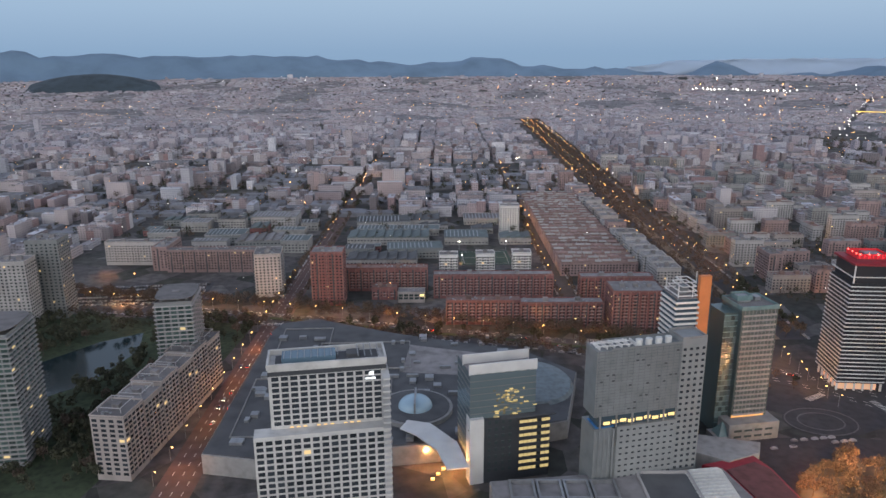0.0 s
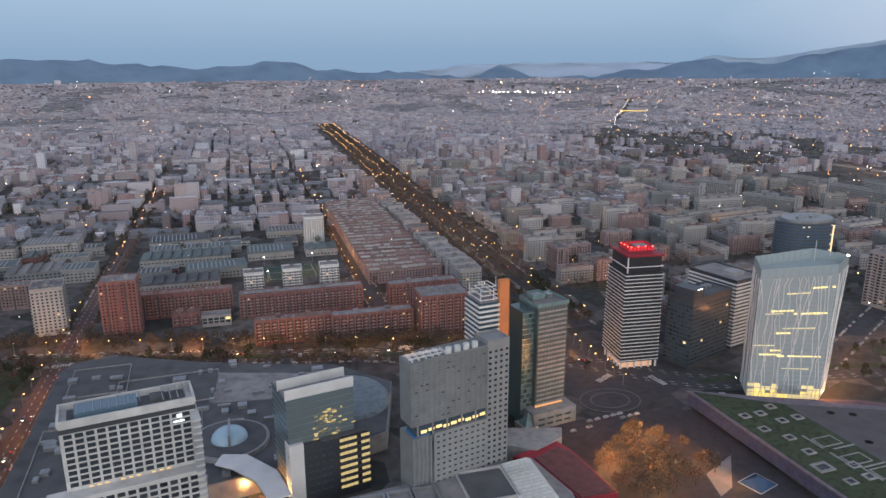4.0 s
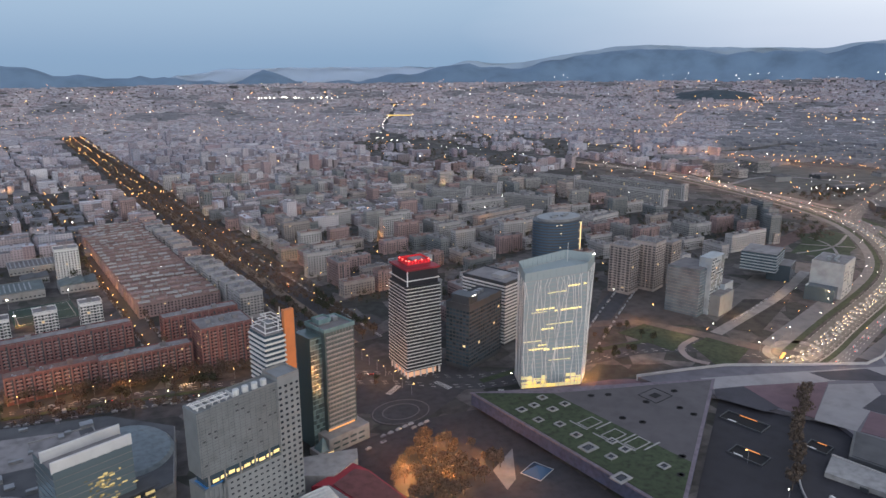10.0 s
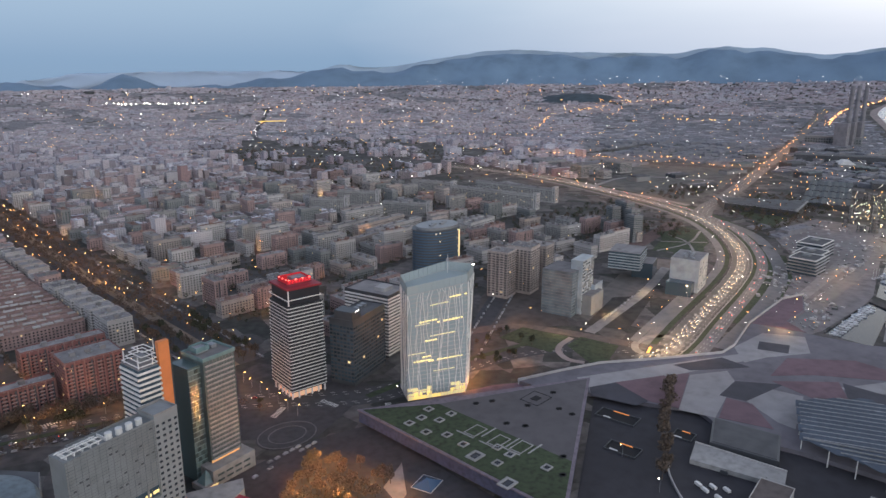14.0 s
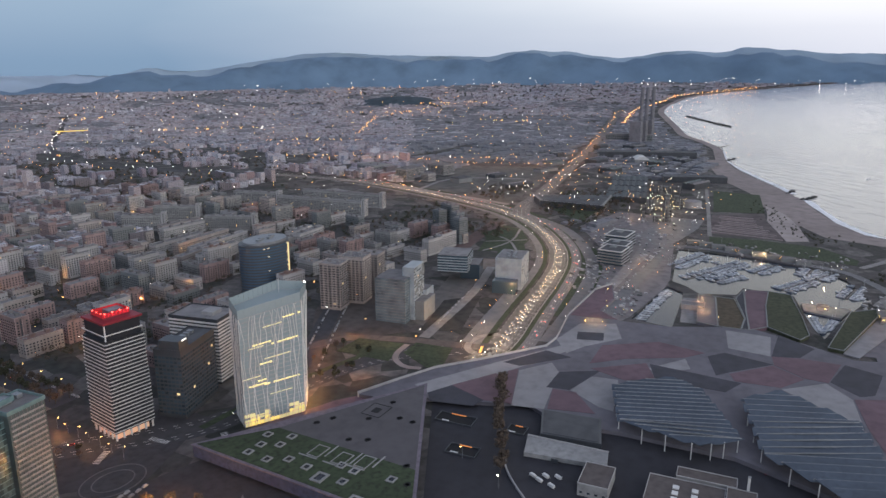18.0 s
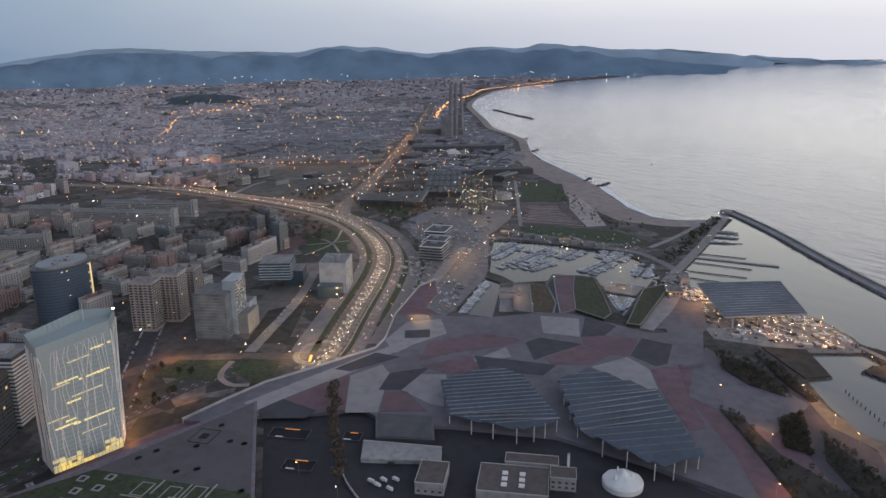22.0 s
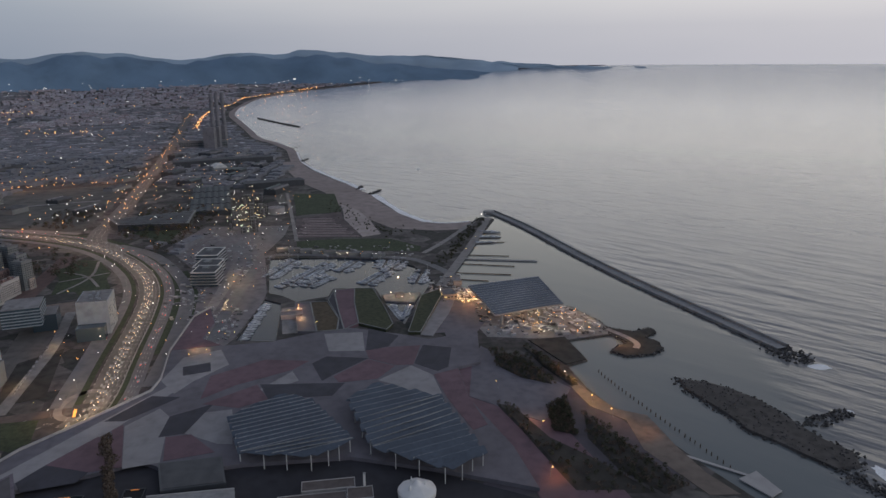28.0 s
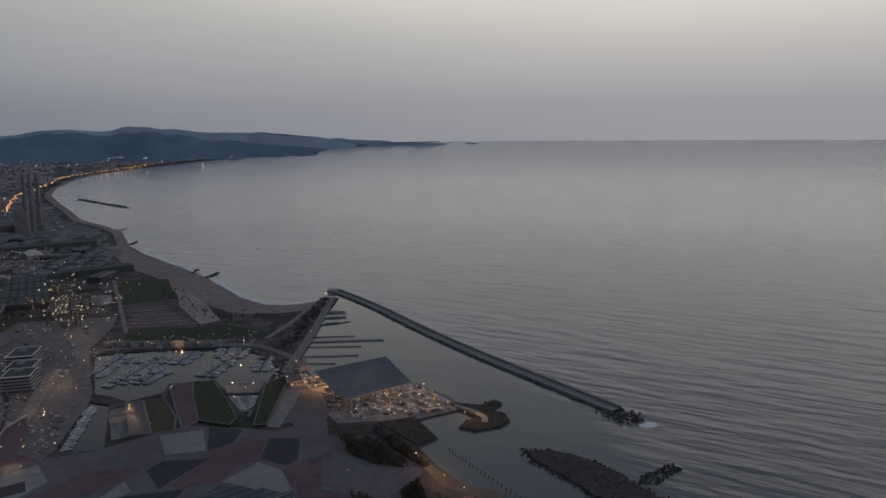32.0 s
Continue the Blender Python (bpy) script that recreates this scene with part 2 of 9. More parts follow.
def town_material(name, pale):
    """Walls of the far town: plaster and brick by house, with rows of dark openings; pale: share of haze put into the
    colours.
    """
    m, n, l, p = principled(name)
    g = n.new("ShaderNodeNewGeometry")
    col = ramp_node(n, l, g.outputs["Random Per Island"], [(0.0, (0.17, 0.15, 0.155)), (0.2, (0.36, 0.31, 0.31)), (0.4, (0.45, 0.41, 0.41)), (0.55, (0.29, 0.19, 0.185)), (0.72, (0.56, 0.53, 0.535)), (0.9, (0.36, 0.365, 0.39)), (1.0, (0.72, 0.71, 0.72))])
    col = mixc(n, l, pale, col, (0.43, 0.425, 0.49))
    b = n.new("ShaderNodeTexBrick")
    b.offset = 0.0
    for k, v in (("Scale", 1.0), ("Mortar Size", 0.95), ("Brick Width", 3.6), ("Row Height", 3.1), ("Mortar Smooth", 0.0)):
        b.inputs[k].default_value = v
    sep, com, add = n.new("ShaderNodeSeparateXYZ"), n.new("ShaderNodeCombineXYZ"), n.new("ShaderNodeMath")
    l.new(g.outputs["Position"], sep.inputs[0])
    add.operation = "ADD"
    l.new(sep.outputs[0], add.inputs[0])
    l.new(sep.outputs[1], add.inputs[1])
    l.new(add.outputs[0], com.inputs[0])
    l.new(sep.outputs[2], com.inputs[1])
    l.new(com.outputs[0], b.inputs["Vector"])
    nsep = n.new("ShaderNodeSeparateXYZ")
    l.new(g.outputs["Normal"], nsep.inputs[0])
    up = n.new("ShaderNodeMath")
    up.operation = "GREATER_THAN"
    l.new(nsep.outputs[2], up.inputs[0])
    up.inputs[1].default_value = 0.5
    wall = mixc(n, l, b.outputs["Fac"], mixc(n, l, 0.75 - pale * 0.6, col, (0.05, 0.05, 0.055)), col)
    nz = n.new("ShaderNodeTexNoise")
    nz.inputs["Scale"].default_value = 0.09
    l.new(g.outputs["Position"], nz.inputs["Vector"])
    hsh = n.new("ShaderNodeMath")
    hsh.operation = "FRACT"
    tim = n.new("ShaderNodeMath")
    tim.operation = "MULTIPLY"
    l.new(g.outputs["Random Per Island"], tim.inputs[0])
    tim.inputs[1].default_value = 17.3
    l.new(tim.outputs[0], hsh.inputs[0])
    tops = ramp_node(n, l, hsh.outputs[0], [(0.0, (0.085, 0.09, 0.10)), (0.3, (0.20, 0.175, 0.17)), (0.6, (0.34, 0.32, 0.325)), (0.85, (0.44, 0.45, 0.48)), (1.0, (0.64, 0.66, 0.70))])
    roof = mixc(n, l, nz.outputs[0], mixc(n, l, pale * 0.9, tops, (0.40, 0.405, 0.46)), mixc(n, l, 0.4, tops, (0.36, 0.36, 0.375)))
    big = n.new("ShaderNodeTexNoise")
    big.inputs["Scale"].default_value, big.inputs["Detail"].default_value = 0.004, 4
    l.new(g.outputs["Position"], big.inputs["Vector"])
    ward = ramp_node(n, l, big.outputs[0], [(0.3, (0.66, 0.68, 0.74)), (0.45, (0.92, 0.93, 0.98)), (0.55, (1.0, 0.97, 0.98)), (0.7, (0.74, 0.76, 0.82))])
    l.new(mixc(n, l, 1.0, mixc(n, l, up.outputs[0], wall, roof), ward, "MULTIPLY"), p.inputs["Base Color"])
    p.inputs["Roughness"].default_value = 0.9
    return m


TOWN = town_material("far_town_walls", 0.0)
# distance haze is mixed into the wall and roof colours of this one
TOWNHAZE = town_material("far_hazed_plaster", 0.32)


def water_material():
    """Open sea with a slanting swell; behind the breakwater and the rock island it lies calm and greenish."""
    m, n, l, p = principled("sea_water")
    p.inputs["IOR"].default_value = 1.33
    g = n.new("ShaderNodeNewGeometry")

    def calc(op, a, b):
        k = n.new("ShaderNodeMath")
        k.operation = op
        for i, v in enumerate((a, b)):
            if isinstance(v, (int, float)):
                k.inputs[i].default_value = v
            else:
                l.new(v, k.inputs[i])
        return k.outputs[0]

    def span(value, a, b, c, d):
        k = n.new("ShaderNodeMapRange")
        l.new(value, k.inputs[0])
        for i, v in enumerate((a, b, c, d)):
            k.inputs[i + 1].default_value = v
        return k.outputs[0]

    def beside(x0, y0, x1, y1):
        """Metres to the landward side of a line."""
        ln = math.hypot(x1 - x0, y1 - y0)
        nx, ny = (y1 - y0) / ln, -(x1 - x0) / ln
        d = n.new("ShaderNodeVectorMath")
        d.operation = "DOT_PRODUCT"
        l.new(g.outputs["Position"], d.inputs[0])
        d.inputs[1].default_value = (nx, ny, 0)
        return calc("SUBTRACT", d.outputs["Value"], nx * x0 + ny * y0)

    calm = span(calc("MINIMUM", beside(1486, -147, 708, -391), calc("MINIMUM", beside(712, -392, 455, -338), beside(1300, 100, 1480, -165))), -8, 40, 0.0, 1.0)
    open_sea = calc("SUBTRACT", 1.0, calm)
    turn = n.new("ShaderNodeMapping")
    turn.inputs["Rotation"].default_value = (0, 0, radians(44))
    l.new(g.outputs["Position"], turn.inputs[0])
    mp = n.new("ShaderNodeMapping")
    mp.inputs["Scale"].default_value = (1.0, 0.22, 1.0)
    l.new(turn.outputs[0], mp.inputs[0])
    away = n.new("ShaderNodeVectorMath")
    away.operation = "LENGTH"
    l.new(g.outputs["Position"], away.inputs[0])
    # sky sheen put in by distance: farther water turns metallic and near white
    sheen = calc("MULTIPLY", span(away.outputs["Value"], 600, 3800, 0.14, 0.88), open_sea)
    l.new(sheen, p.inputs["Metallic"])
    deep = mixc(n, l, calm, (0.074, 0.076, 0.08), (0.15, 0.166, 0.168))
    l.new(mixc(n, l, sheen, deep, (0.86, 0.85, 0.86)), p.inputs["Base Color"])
    l.new(span(calm, 0, 1, 0.24, 0.10), p.inputs["Roughness"])
    l.new(span(calm, 0, 1, 0.5, 0.45), p.inputs["Specular IOR Level"])
    prev = None
    for sc, detail, strength, dist in ((0.012, 2.0, 0.32, 6.0), (0.045, 4.0, 1.0, 4.2), (0.3, 3.0, 0.4, 0.25)):
        t = n.new("ShaderNodeTexNoise")
        t.inputs["Scale"].default_value, t.inputs["Detail"].default_value = sc, detail
        l.new(mp.outputs[0], t.inputs["Vector"])
        bp = n.new("ShaderNodeBump")
        bp.inputs["Distance"].default_value = dist
        l.new(calc("ADD", calc("MULTIPLY", open_sea, strength * 0.93), strength * 0.07), bp.inputs["Strength"])
        l.new(t.outputs[0], bp.inputs["Height"])
        if prev:
            l.new(prev, bp.inputs["Normal"])
        prev = bp.outputs[0]
    l.new(prev, p.inputs["Normal"])
    return m


WATER = water_material()
POND = surface("pond_water", (0.018, 0.032, 0.036), 0.14, 0.05, 0.2)


# ---- building blocks of geometry ----
def link_mesh(name, verts, faces, mat, parent=None, label="", kind=""):
    me = bpy.data.meshes.new(name)
    me.from_pydata([tuple(v) for v in verts], [], faces)
    me.materials.append(mat)
    ob = new(name, me)
    if parent is not None:
        ob.parent = parent
    return tagged(ob, label=label, kind=kind)


CUBE_V = np.array([(-1, -1, -1), (1, -1, -1), (1, 1, -1), (-1, 1, -1), (-1, -1, 1), (1, -1, 1), (1, 1, 1), (-1, 1, 1)]) * 0.5
CUBE_F = np.array([(0, 3, 2, 1), (4, 5, 6, 7), (0, 1, 5, 4), (1, 2, 6, 5), (2, 3, 7, 6), (3, 0, 4, 7)])


def box_data(rows):
    """Vertices and faces of boxes given as rows of centre, size and turn in degrees."""
    a = np.array([tuple(r) + (0,) * (7 - len(r)) for r in rows], float)
    v = CUBE_V[None] * a[:, None, 3:6]
    c, s = np.cos(np.radians(a[:, 6]))[:, None], np.sin(np.radians(a[:, 6]))[:, None]
    x, y = v[..., 0] * c - v[..., 1] * s, v[..., 0] * s + v[..., 1] * c
    v = np.stack([x, y, v[..., 2]], -1) + a[:, None, :3]
    f = CUBE_F[None] + 8 * np.arange(len(a))[:, None, None]
    return v.reshape(-1, 3), f.reshape(-1, 4)


def quick_mesh(name, v, f, mat):
    """A mesh of equal-sized faces from arrays."""
    me = bpy.data.meshes.new(name)
    k = f.shape[1]
    me.vertices.add(len(v))
    me.vertices.foreach_set("co", np.ascontiguousarray(v, np.float32).ravel())
    me.loops.add(f.size)
    me.loops.foreach_set("vertex_index", np.ascontiguousarray(f, np.int32).ravel())
    me.polygons.add(len(f))
    me.polygons.foreach_set("loop_start", np.arange(0, f.size, k, dtype=np.int32))
    me.update(calc_edges=True)
    me.shade_flat()
    me.materials.append(mat)
    return me


def boxes(name, rows, mat, parent=None, label="", kind=""):
    if not rows:
        return None
    v, f = box_data(rows)
    ob = new(name, quick_mesh(name, v, f, mat))
    if parent is not None:
        ob.parent = parent
    return tagged(ob, label=label, kind=kind)


def prism(name, poly, z0, z1, mat, parent=None, label="", kind="", holes=(), top=None):
    """An upright body over a plan outline, with holes; top: another outline for its upper rim."""
    from_rings = [list(poly)] + [list(h) for h in holes]
    upper = [list(top)] if top else from_rings
    tris = [tuple(t) for t in tessellate([[Vector((x, y, 0)) for x, y in r] for r in from_rings])]
    low = [(x, y, z0) for r in from_rings for x, y in r]
    high = [(x, y, z1) for r in upper for x, y in r]
    n = len(low)
    faces = []
    for a, b, c in tris:
        (ax, ay), (bx, by), (cx, cy) = low[a][:2], low[b][:2], low[c][:2]
        if (bx - ax) * (cy - ay) - (by - ay) * (cx - ax) < 0:
            b, c = c, b
        faces += [(a + n, b + n, c + n), (a, c, b)]
    k = 0
    for j, r in enumerate(from_rings):
        area = sum(r[i][0] * r[(i + 1) % len(r)][1] - r[(i + 1) % len(r)][0] * r[i][1] for i in range(len(r)))
        flip = (area < 0) != (j > 0)
        for i in range(len(r)):
            a, b = k + i, k + (i + 1) % len(r)
            faces.append((b, a, a + n, b + n) if flip else (a, b, b + n, a + n))
        k += len(r)
    return link_mesh(name, low + high, faces, mat, parent, label, kind)


def thing(name, label, category, x=0, y=0, z=0, yaw=0, group="", kind=""):
    ob = new(name)
    ob.empty_display_size = 1
    ob.matrix_basis = pose(x, y, z, 0, 0, yaw)
    return tagged(ob, label, category, group, kind)


def ring(cx, cy, rx, ry, n, start=0.0, end=360.0):
    step = (end - start) / (n if end - start >= 360 else n - 1)
    return [(cx + rx * math.cos(radians(start + step * i)), cy + ry * math.sin(radians(start + step * i))) for i in range(n)]


def ribbon(points, width, z=0.0, offset=0.0):
    """Left and right edge of a road along points, smoothed."""
    pts = np.array(points, float)
    for _ in range(2):
        q = [pts[0]]
        for a, b in zip(pts[:-1], pts[1:]):
            q += [a * 0.75 + b * 0.25, a * 0.25 + b * 0.75]
        pts = np.array(q + [pts[-1]])
    d = np.gradient(pts, axis=0)
    d /= np.linalg.norm(d, axis=1)[:, None]
    nrm = np.stack([-d[:, 1], d[:, 0]], 1)
    mid = pts + nrm * offset
    return mid + nrm * width / 2, mid - nrm * width / 2, mid, d


def road(name, points, width, z, mat, label="", offset=0.0, thick=0.3, parent=None, kind="structure"):
    a, b, mid, d = ribbon(points, width, z, offset)
    n = len(a)
    zz = np.full(n, z) if np.isscalar(z) else np.interp(np.linspace(0, 1, n), np.linspace(0, 1, len(z)), z)
    far = np.array([bowl(*m) for m in mid])
    v = [(*p, q + f) for p, q, f in zip(a, zz, far)] + [(*p, q + f) for p, q, f in zip(b, zz, far)]
    v += [(x, y, w - thick) for x, y, w in v]
    f = []
    for i in range(n - 1):
        f += [(n + i, n + i + 1, i + 1, i), (i, i + 1, 2 * n + i + 1, 2 * n + i), (n + i + 1, n + i, 3 * n + i, 3 * n + i + 1)]
    return link_mesh(name, v, f, mat, parent, label, kind)


def reference(az):
    return 236 + 0.8 * min(max(az, 0.0), 105.0)


def bowl(x, y):
    """The rise of the far land and sea towards the horizon."""
    r = math.hypot(x, y)
    az = math.degrees(math.atan2(x, y))
    q = min(max((az - 40) / 32, 0.0), 1.0)
    u = min(max((r - 2500) / 2400, 0.0), 0.8125 + 0.1875 * q)
    return (0.71 + 0.163 * q) * reference(az) * u * u if u else 0.0


def near_radius(real, lift=0.873):
    """The radius on the rising far land at which a place that far away is built."""
    lo, hi = 0.0, 4900.0
    for _ in range(40):
        m = (lo + hi) / 2
        u = max((m - 2500) / 2400, 0)
        lo, hi = (m, hi) if m / (1 - lift * u * u) < real else (lo, m)
    return lo


def far(x, y):
    r = math.hypot(x, y)
    k = near_radius(r, 0.71 + 0.163 * min(max((math.degrees(math.atan2(x, y)) - 40) / 32, 0.0), 1.0)) / r
    return x * k, y * k


# ---- ground, sea and hills ----
COAST = [(1404, 94.6), (1444, 88.2), (1554, 86.5), (1674, 85.6), (1746, 84.6), (1852, 83.5), (1993, 81.9), (2197, 80.3), (2316, 80), (2620, 79.7), (2850, 78.6), (3084, 77), (3420, 76.6), (4585, 75.2), (5356, 75.7), (6645, 77), (7800, 78.9), (12500, 87.5), (34000, 100), (60000, 104)]
COAST_R = [near_radius(r) for r, a in COAST]
COAST_A = [a for r, a in COAST]


def shore(r):
    return float(np.interp(r, COAST_R, COAST_A))


def polar(r, az, z=0.0):
    x, y = r * math.sin(radians(az)), r * math.cos(radians(az))
    return x, y, bowl(x, y) + z


QUAY = [(1404, -113), (1386, -140), (1000, -36), (985, -40), (919, -60), (855, -188), (803, -212), (760, -222), (742, -164), (751, -160), (687, -172), (673, -148), (621, -157), (569, -176), (553, -197), (524, -202), (481, -219), (443, -237), (300, -300), (0, -380), (-600, -460), (-1480, -480)]
BASIN = [(1106, 250), (928, 214), (914, 192), (890, 170), (900, 152), (910, 130), (944, 128), (944, 69), (875, 50), (825, 35), (801, 24), (865, 13), (926, 0), (975, -12), (1049, 15), (1092, 54), (1108, 145)]
DOCK = [(756, 216), (902, 214), (884, 189), (858, 184), (752, 169)]
rim = [polar(1500, -78 + i * (shore(1500) + 78) / 40)[:2] for i in range(41)]
near_outline = rim + [(1443, 52), (1400, 28), (1366, 5), (1350, -30), (1352, -60), (1368, -100)] + QUAY
rings = [1500, 1700, 1900, 2100, 2300, 2500] + [2500 + 60 * i for i in range(1, 41)]
near_rings = [near_outline, BASIN, DOCK]
tri = tessellate([[Vector((x, y, 0)) for x, y in r] for r in near_rings])
gv = [(x, y, 1.5) for r in near_rings for x, y in r]
gf = []
for a, b, c in tri:
    if (gv[b][0] - gv[a][0]) * (gv[c][1] - gv[a][1]) - (gv[b][1] - gv[a][1]) * (gv[c][0] - gv[a][0]) < 0:
        b, c = c, b
    gf.append((a, b, c))
k0 = 0
for j, r in enumerate(near_rings):
    base = len(gv)
    gv += [(x, y, -4) for x, y in r]
    for i in (range(40, len(r) - 1) if j == 0 else range(len(r))):
        i2 = (i + 1) % len(r)
        gf.append((k0 + i, base + i, base + i2, k0 + i2))
    k0 += len(r)
cols = 61
for ri, r in enumerate(rings):
    for c in range(cols):
        az = -78 + (shore(r) + 78) * c / (cols - 1)
        gv.append(polar(r, az, 1.5))
g0 = len(gv) - len(rings) * cols
for ri in range(len(rings) - 1):
    for c in range(cols - 1):
        a = g0 + ri * cols + c
        gf.append((a, a + cols, a + cols + 1, a + 1))
for ri in range(len(rings)):
    x, y, z = gv[g0 + ri * cols + cols - 1]
    gv.append((x + 6, y - 10, z - 6))
s0 = len(gv) - len(rings)
for ri in range(len(rings) - 1):
    a = g0 + ri * cols + cols - 1
    gf.append((a, a + cols, s0 + ri + 1, s0 + ri))
ground = link_mesh("ground", gv, gf, GROUND, kind="structure", label="dusky town ground that spreads to the hills")

wv, wf = [], []
wr = [0, 100, 200, 300, 400, 500, 600, 800, 1000, 1300, 1600, 2000, 2500] + [2500 + 80 * i for i in range(1, 31)]
for r in wr:
    for c in range(49):
        wv.append(polar(r, 60 + 150 * c / 48, 0))
for i in range(len(wr) - 1):
    for c in range(48):
        a = i * 49 + c
        wf.append((a, a + 49, a + 50, a + 1))
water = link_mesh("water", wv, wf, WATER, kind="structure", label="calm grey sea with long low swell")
for ob in (water, ground):
    for pl in ob.data.polygons:
        pl.use_smooth = ob is water

# hills: bearing and height of the crest against the level line, in thousandths
CREST = [(-78, 18), (-45, 22), (-33, 18), (-29, 10), (-24, 12), (-19, 6), (-14, 9), (-8, 2), (-2, -6), (2, 3), (5, -1), (8, -14), (12, -17), (16, -21), (18, -30), (19.5, -14), (20.8, -8), (21.8, -17), (24.6, -30), (27.6, -28), (29.3, -21), (32, -14), (34.5, -4), (36.3, 0), (38, -6), (40.7, -5), (42.5, 3), (45, 11), (47.3, 19), (50, 21), (54, 16), (58, 15), (61.7, 12), (63.7, 20), (65.3, 23), (69, 16), (71.9, 7), (74.5, 15), (76.6, 19), (78.8, 14), (80.4, 21), (82.3, 20), (85.4, 12), (91, 8), (94.5, 1), (98, -5), (101, -9), (104, -12)]
CREST_A, CREST_H = [a for a, h in CREST], [h for a, h in CREST]
# haze is put into the base colours: blue woods, paler the farther off
HILL = surface("hazed_wooded_hills", (0.145, 0.222, 0.308), 1.0, 0.006, 0.25, stain=(0.11, 0.172, 0.245))
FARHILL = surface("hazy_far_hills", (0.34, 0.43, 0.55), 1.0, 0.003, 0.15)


def hill_range(name, label, r0, r1, lift, rough, mat, a0, a1, level=None):
    v, f, rows, cs = [], [], 9, 220
    for i in range(rows):
        q = i / (rows - 1)
        for c in range(cs):
            az = a0 + (a1 - a0) * c / (cs - 1)
            taper = min(1.0, (a1 - az) / 14.0, (az - a0) / 6.0)
            crest = float(np.interp(az, CREST_A, CREST_H)) if level is None else level
            top = reference(az) + (crest * 0.8 + lift) * r1 / 1000
            top += rough * noise.fractal((az * 0.55, 3.1, lift), 1.0, 2.0, 5)
            r = r0 + (r1 - r0) * q + 40 * noise.noise((az * 0.3, q * 3, 1.0))
            x, y = r * math.sin(radians(az)), r * math.cos(radians(az))
            low = bowl(x, y) - 4 if q == 0 else 0
            top = bowl(x, y) - 8 + (top - bowl(x, y) + 8) * max(0.0, taper) ** 0.7
            fold = 0.5 - 0.5 * math.cos(math.pi * min(1, q))
            base = bowl(r0 * math.sin(radians(az)), r0 * math.cos(radians(az))) - 6
            z = base + (top - base) * fold + (1 - abs(2 * q - 1)) * 34 * noise.fractal((az * 0.5, q * 2.0, 7.7), 1.0, 2.0, 4)
            v.append((x, y, max(z, low)))
    for i in range(rows - 1):
        for c in range(cs - 1):
            a = i * cs + c
            f.append((a, a + cs, a + cs + 1, a + 1))
    ob = link_mesh(name, v, f, mat, kind="structure", label=label)
    for p in ob.data.polygons:
        p.use_smooth = True
    return ob


hill_range("backdrop_hills", "wooded hills behind the town with blue haze in their colour", 4380, 4740, -5, 30, HILL, -78, 96)
# a paler blue again, for the thicker haze along the coast
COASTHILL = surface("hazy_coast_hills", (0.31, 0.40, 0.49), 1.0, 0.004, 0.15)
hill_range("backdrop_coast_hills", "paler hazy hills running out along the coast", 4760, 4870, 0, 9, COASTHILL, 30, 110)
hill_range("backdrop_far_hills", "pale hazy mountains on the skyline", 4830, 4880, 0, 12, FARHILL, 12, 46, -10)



def mound(name, label, az, real, width, depth, h, mat):
    """A low wooded rise in the far town."""
    r = near_radius(real, 0.75)
    cx, cy = r * math.sin(radians(az)), r * math.cos(radians(az))
    v, f = [], []
    for i in range(13):
        for j in range(25):
            a, b = (i / 12 - 0.5) * 2, (j / 24 - 0.5) * 2
            dx, dy = b * width / 2, a * depth / 2
            x = cx + dx * math.cos(radians(az)) + dy * math.sin(radians(az))
            y = cy - dx * math.sin(radians(az)) + dy * math.cos(radians(az))
            q = max(0.0, 1 - a * a) * max(0.0, 1 - b * b) ** 0.8
            v.append((x, y, bowl(x, y) - 2 + h * q + 3 * q * noise.noise((x * 0.02, y * 0.02, 0))))
    for i in range(12):
        for j in range(24):
            k = i * 25 + j
            f.append((k, k + 25, k + 26, k + 1))
    return link_mesh(name, v, f, mat, kind="structure", label=label)


DARKWOOD = surface("dark_wood", (0.045, 0.065, 0.08), 1.0, 0.02, 0.4)
mound("backdrop_wooded_rise", "dark wooded rise in the far town", -25.5, 6700, 640, 420, 70, DARKWOOD)
mound("backdrop_wooded_rise", "dark wooded rise in the far town", 54.8, 5500, 420, 300, 30, DARKWOOD)

# ---- the far town ----
rnd = random.Random(7)
RIVER = [(1250, 2100), (1500, 2400), (1900, 3050), (2300, 3700)]


def seg_dist(x, y, pts):
    best = 1e9
    for (ax, ay), (bx, by) in zip(pts[:-1], pts[1:]):
        dx, dy = bx - ax, by - ay
        q = min(1, max(0, ((x - ax) * dx + (y - ay) * dy) / (dx * dx + dy * dy)))
        best = min(best, math.hypot(x - ax - q * dx, y - ay - q * dy))
    return best


MOTORWAY = [(560, 318), (601, 312), (710, 337), (834, 361), (937, 388), (1027, 432), (1121, 502), (1191, 578), (1239, 661), (1274, 754), (1309, 867), (1345, 1000), (1360, 1150), (1330, 1350), (1230, 1700), (1180, 2100), (1450, 2550), (1900, 3200)]
SHOREROAD = [(1150, 500), (1228, 595), (1461, 636), (1832, 727), (2710, 950), (3300, 1090), (3520, 1130)]


def avenue_x(y):
    """Middle of the tree-lined avenue, which drifts a little on its way inland."""
    return float(np.interp(y, [560, 900, 1300, 1600, 2100, 2650], [280, 281, 290, 299, 311, 322]))



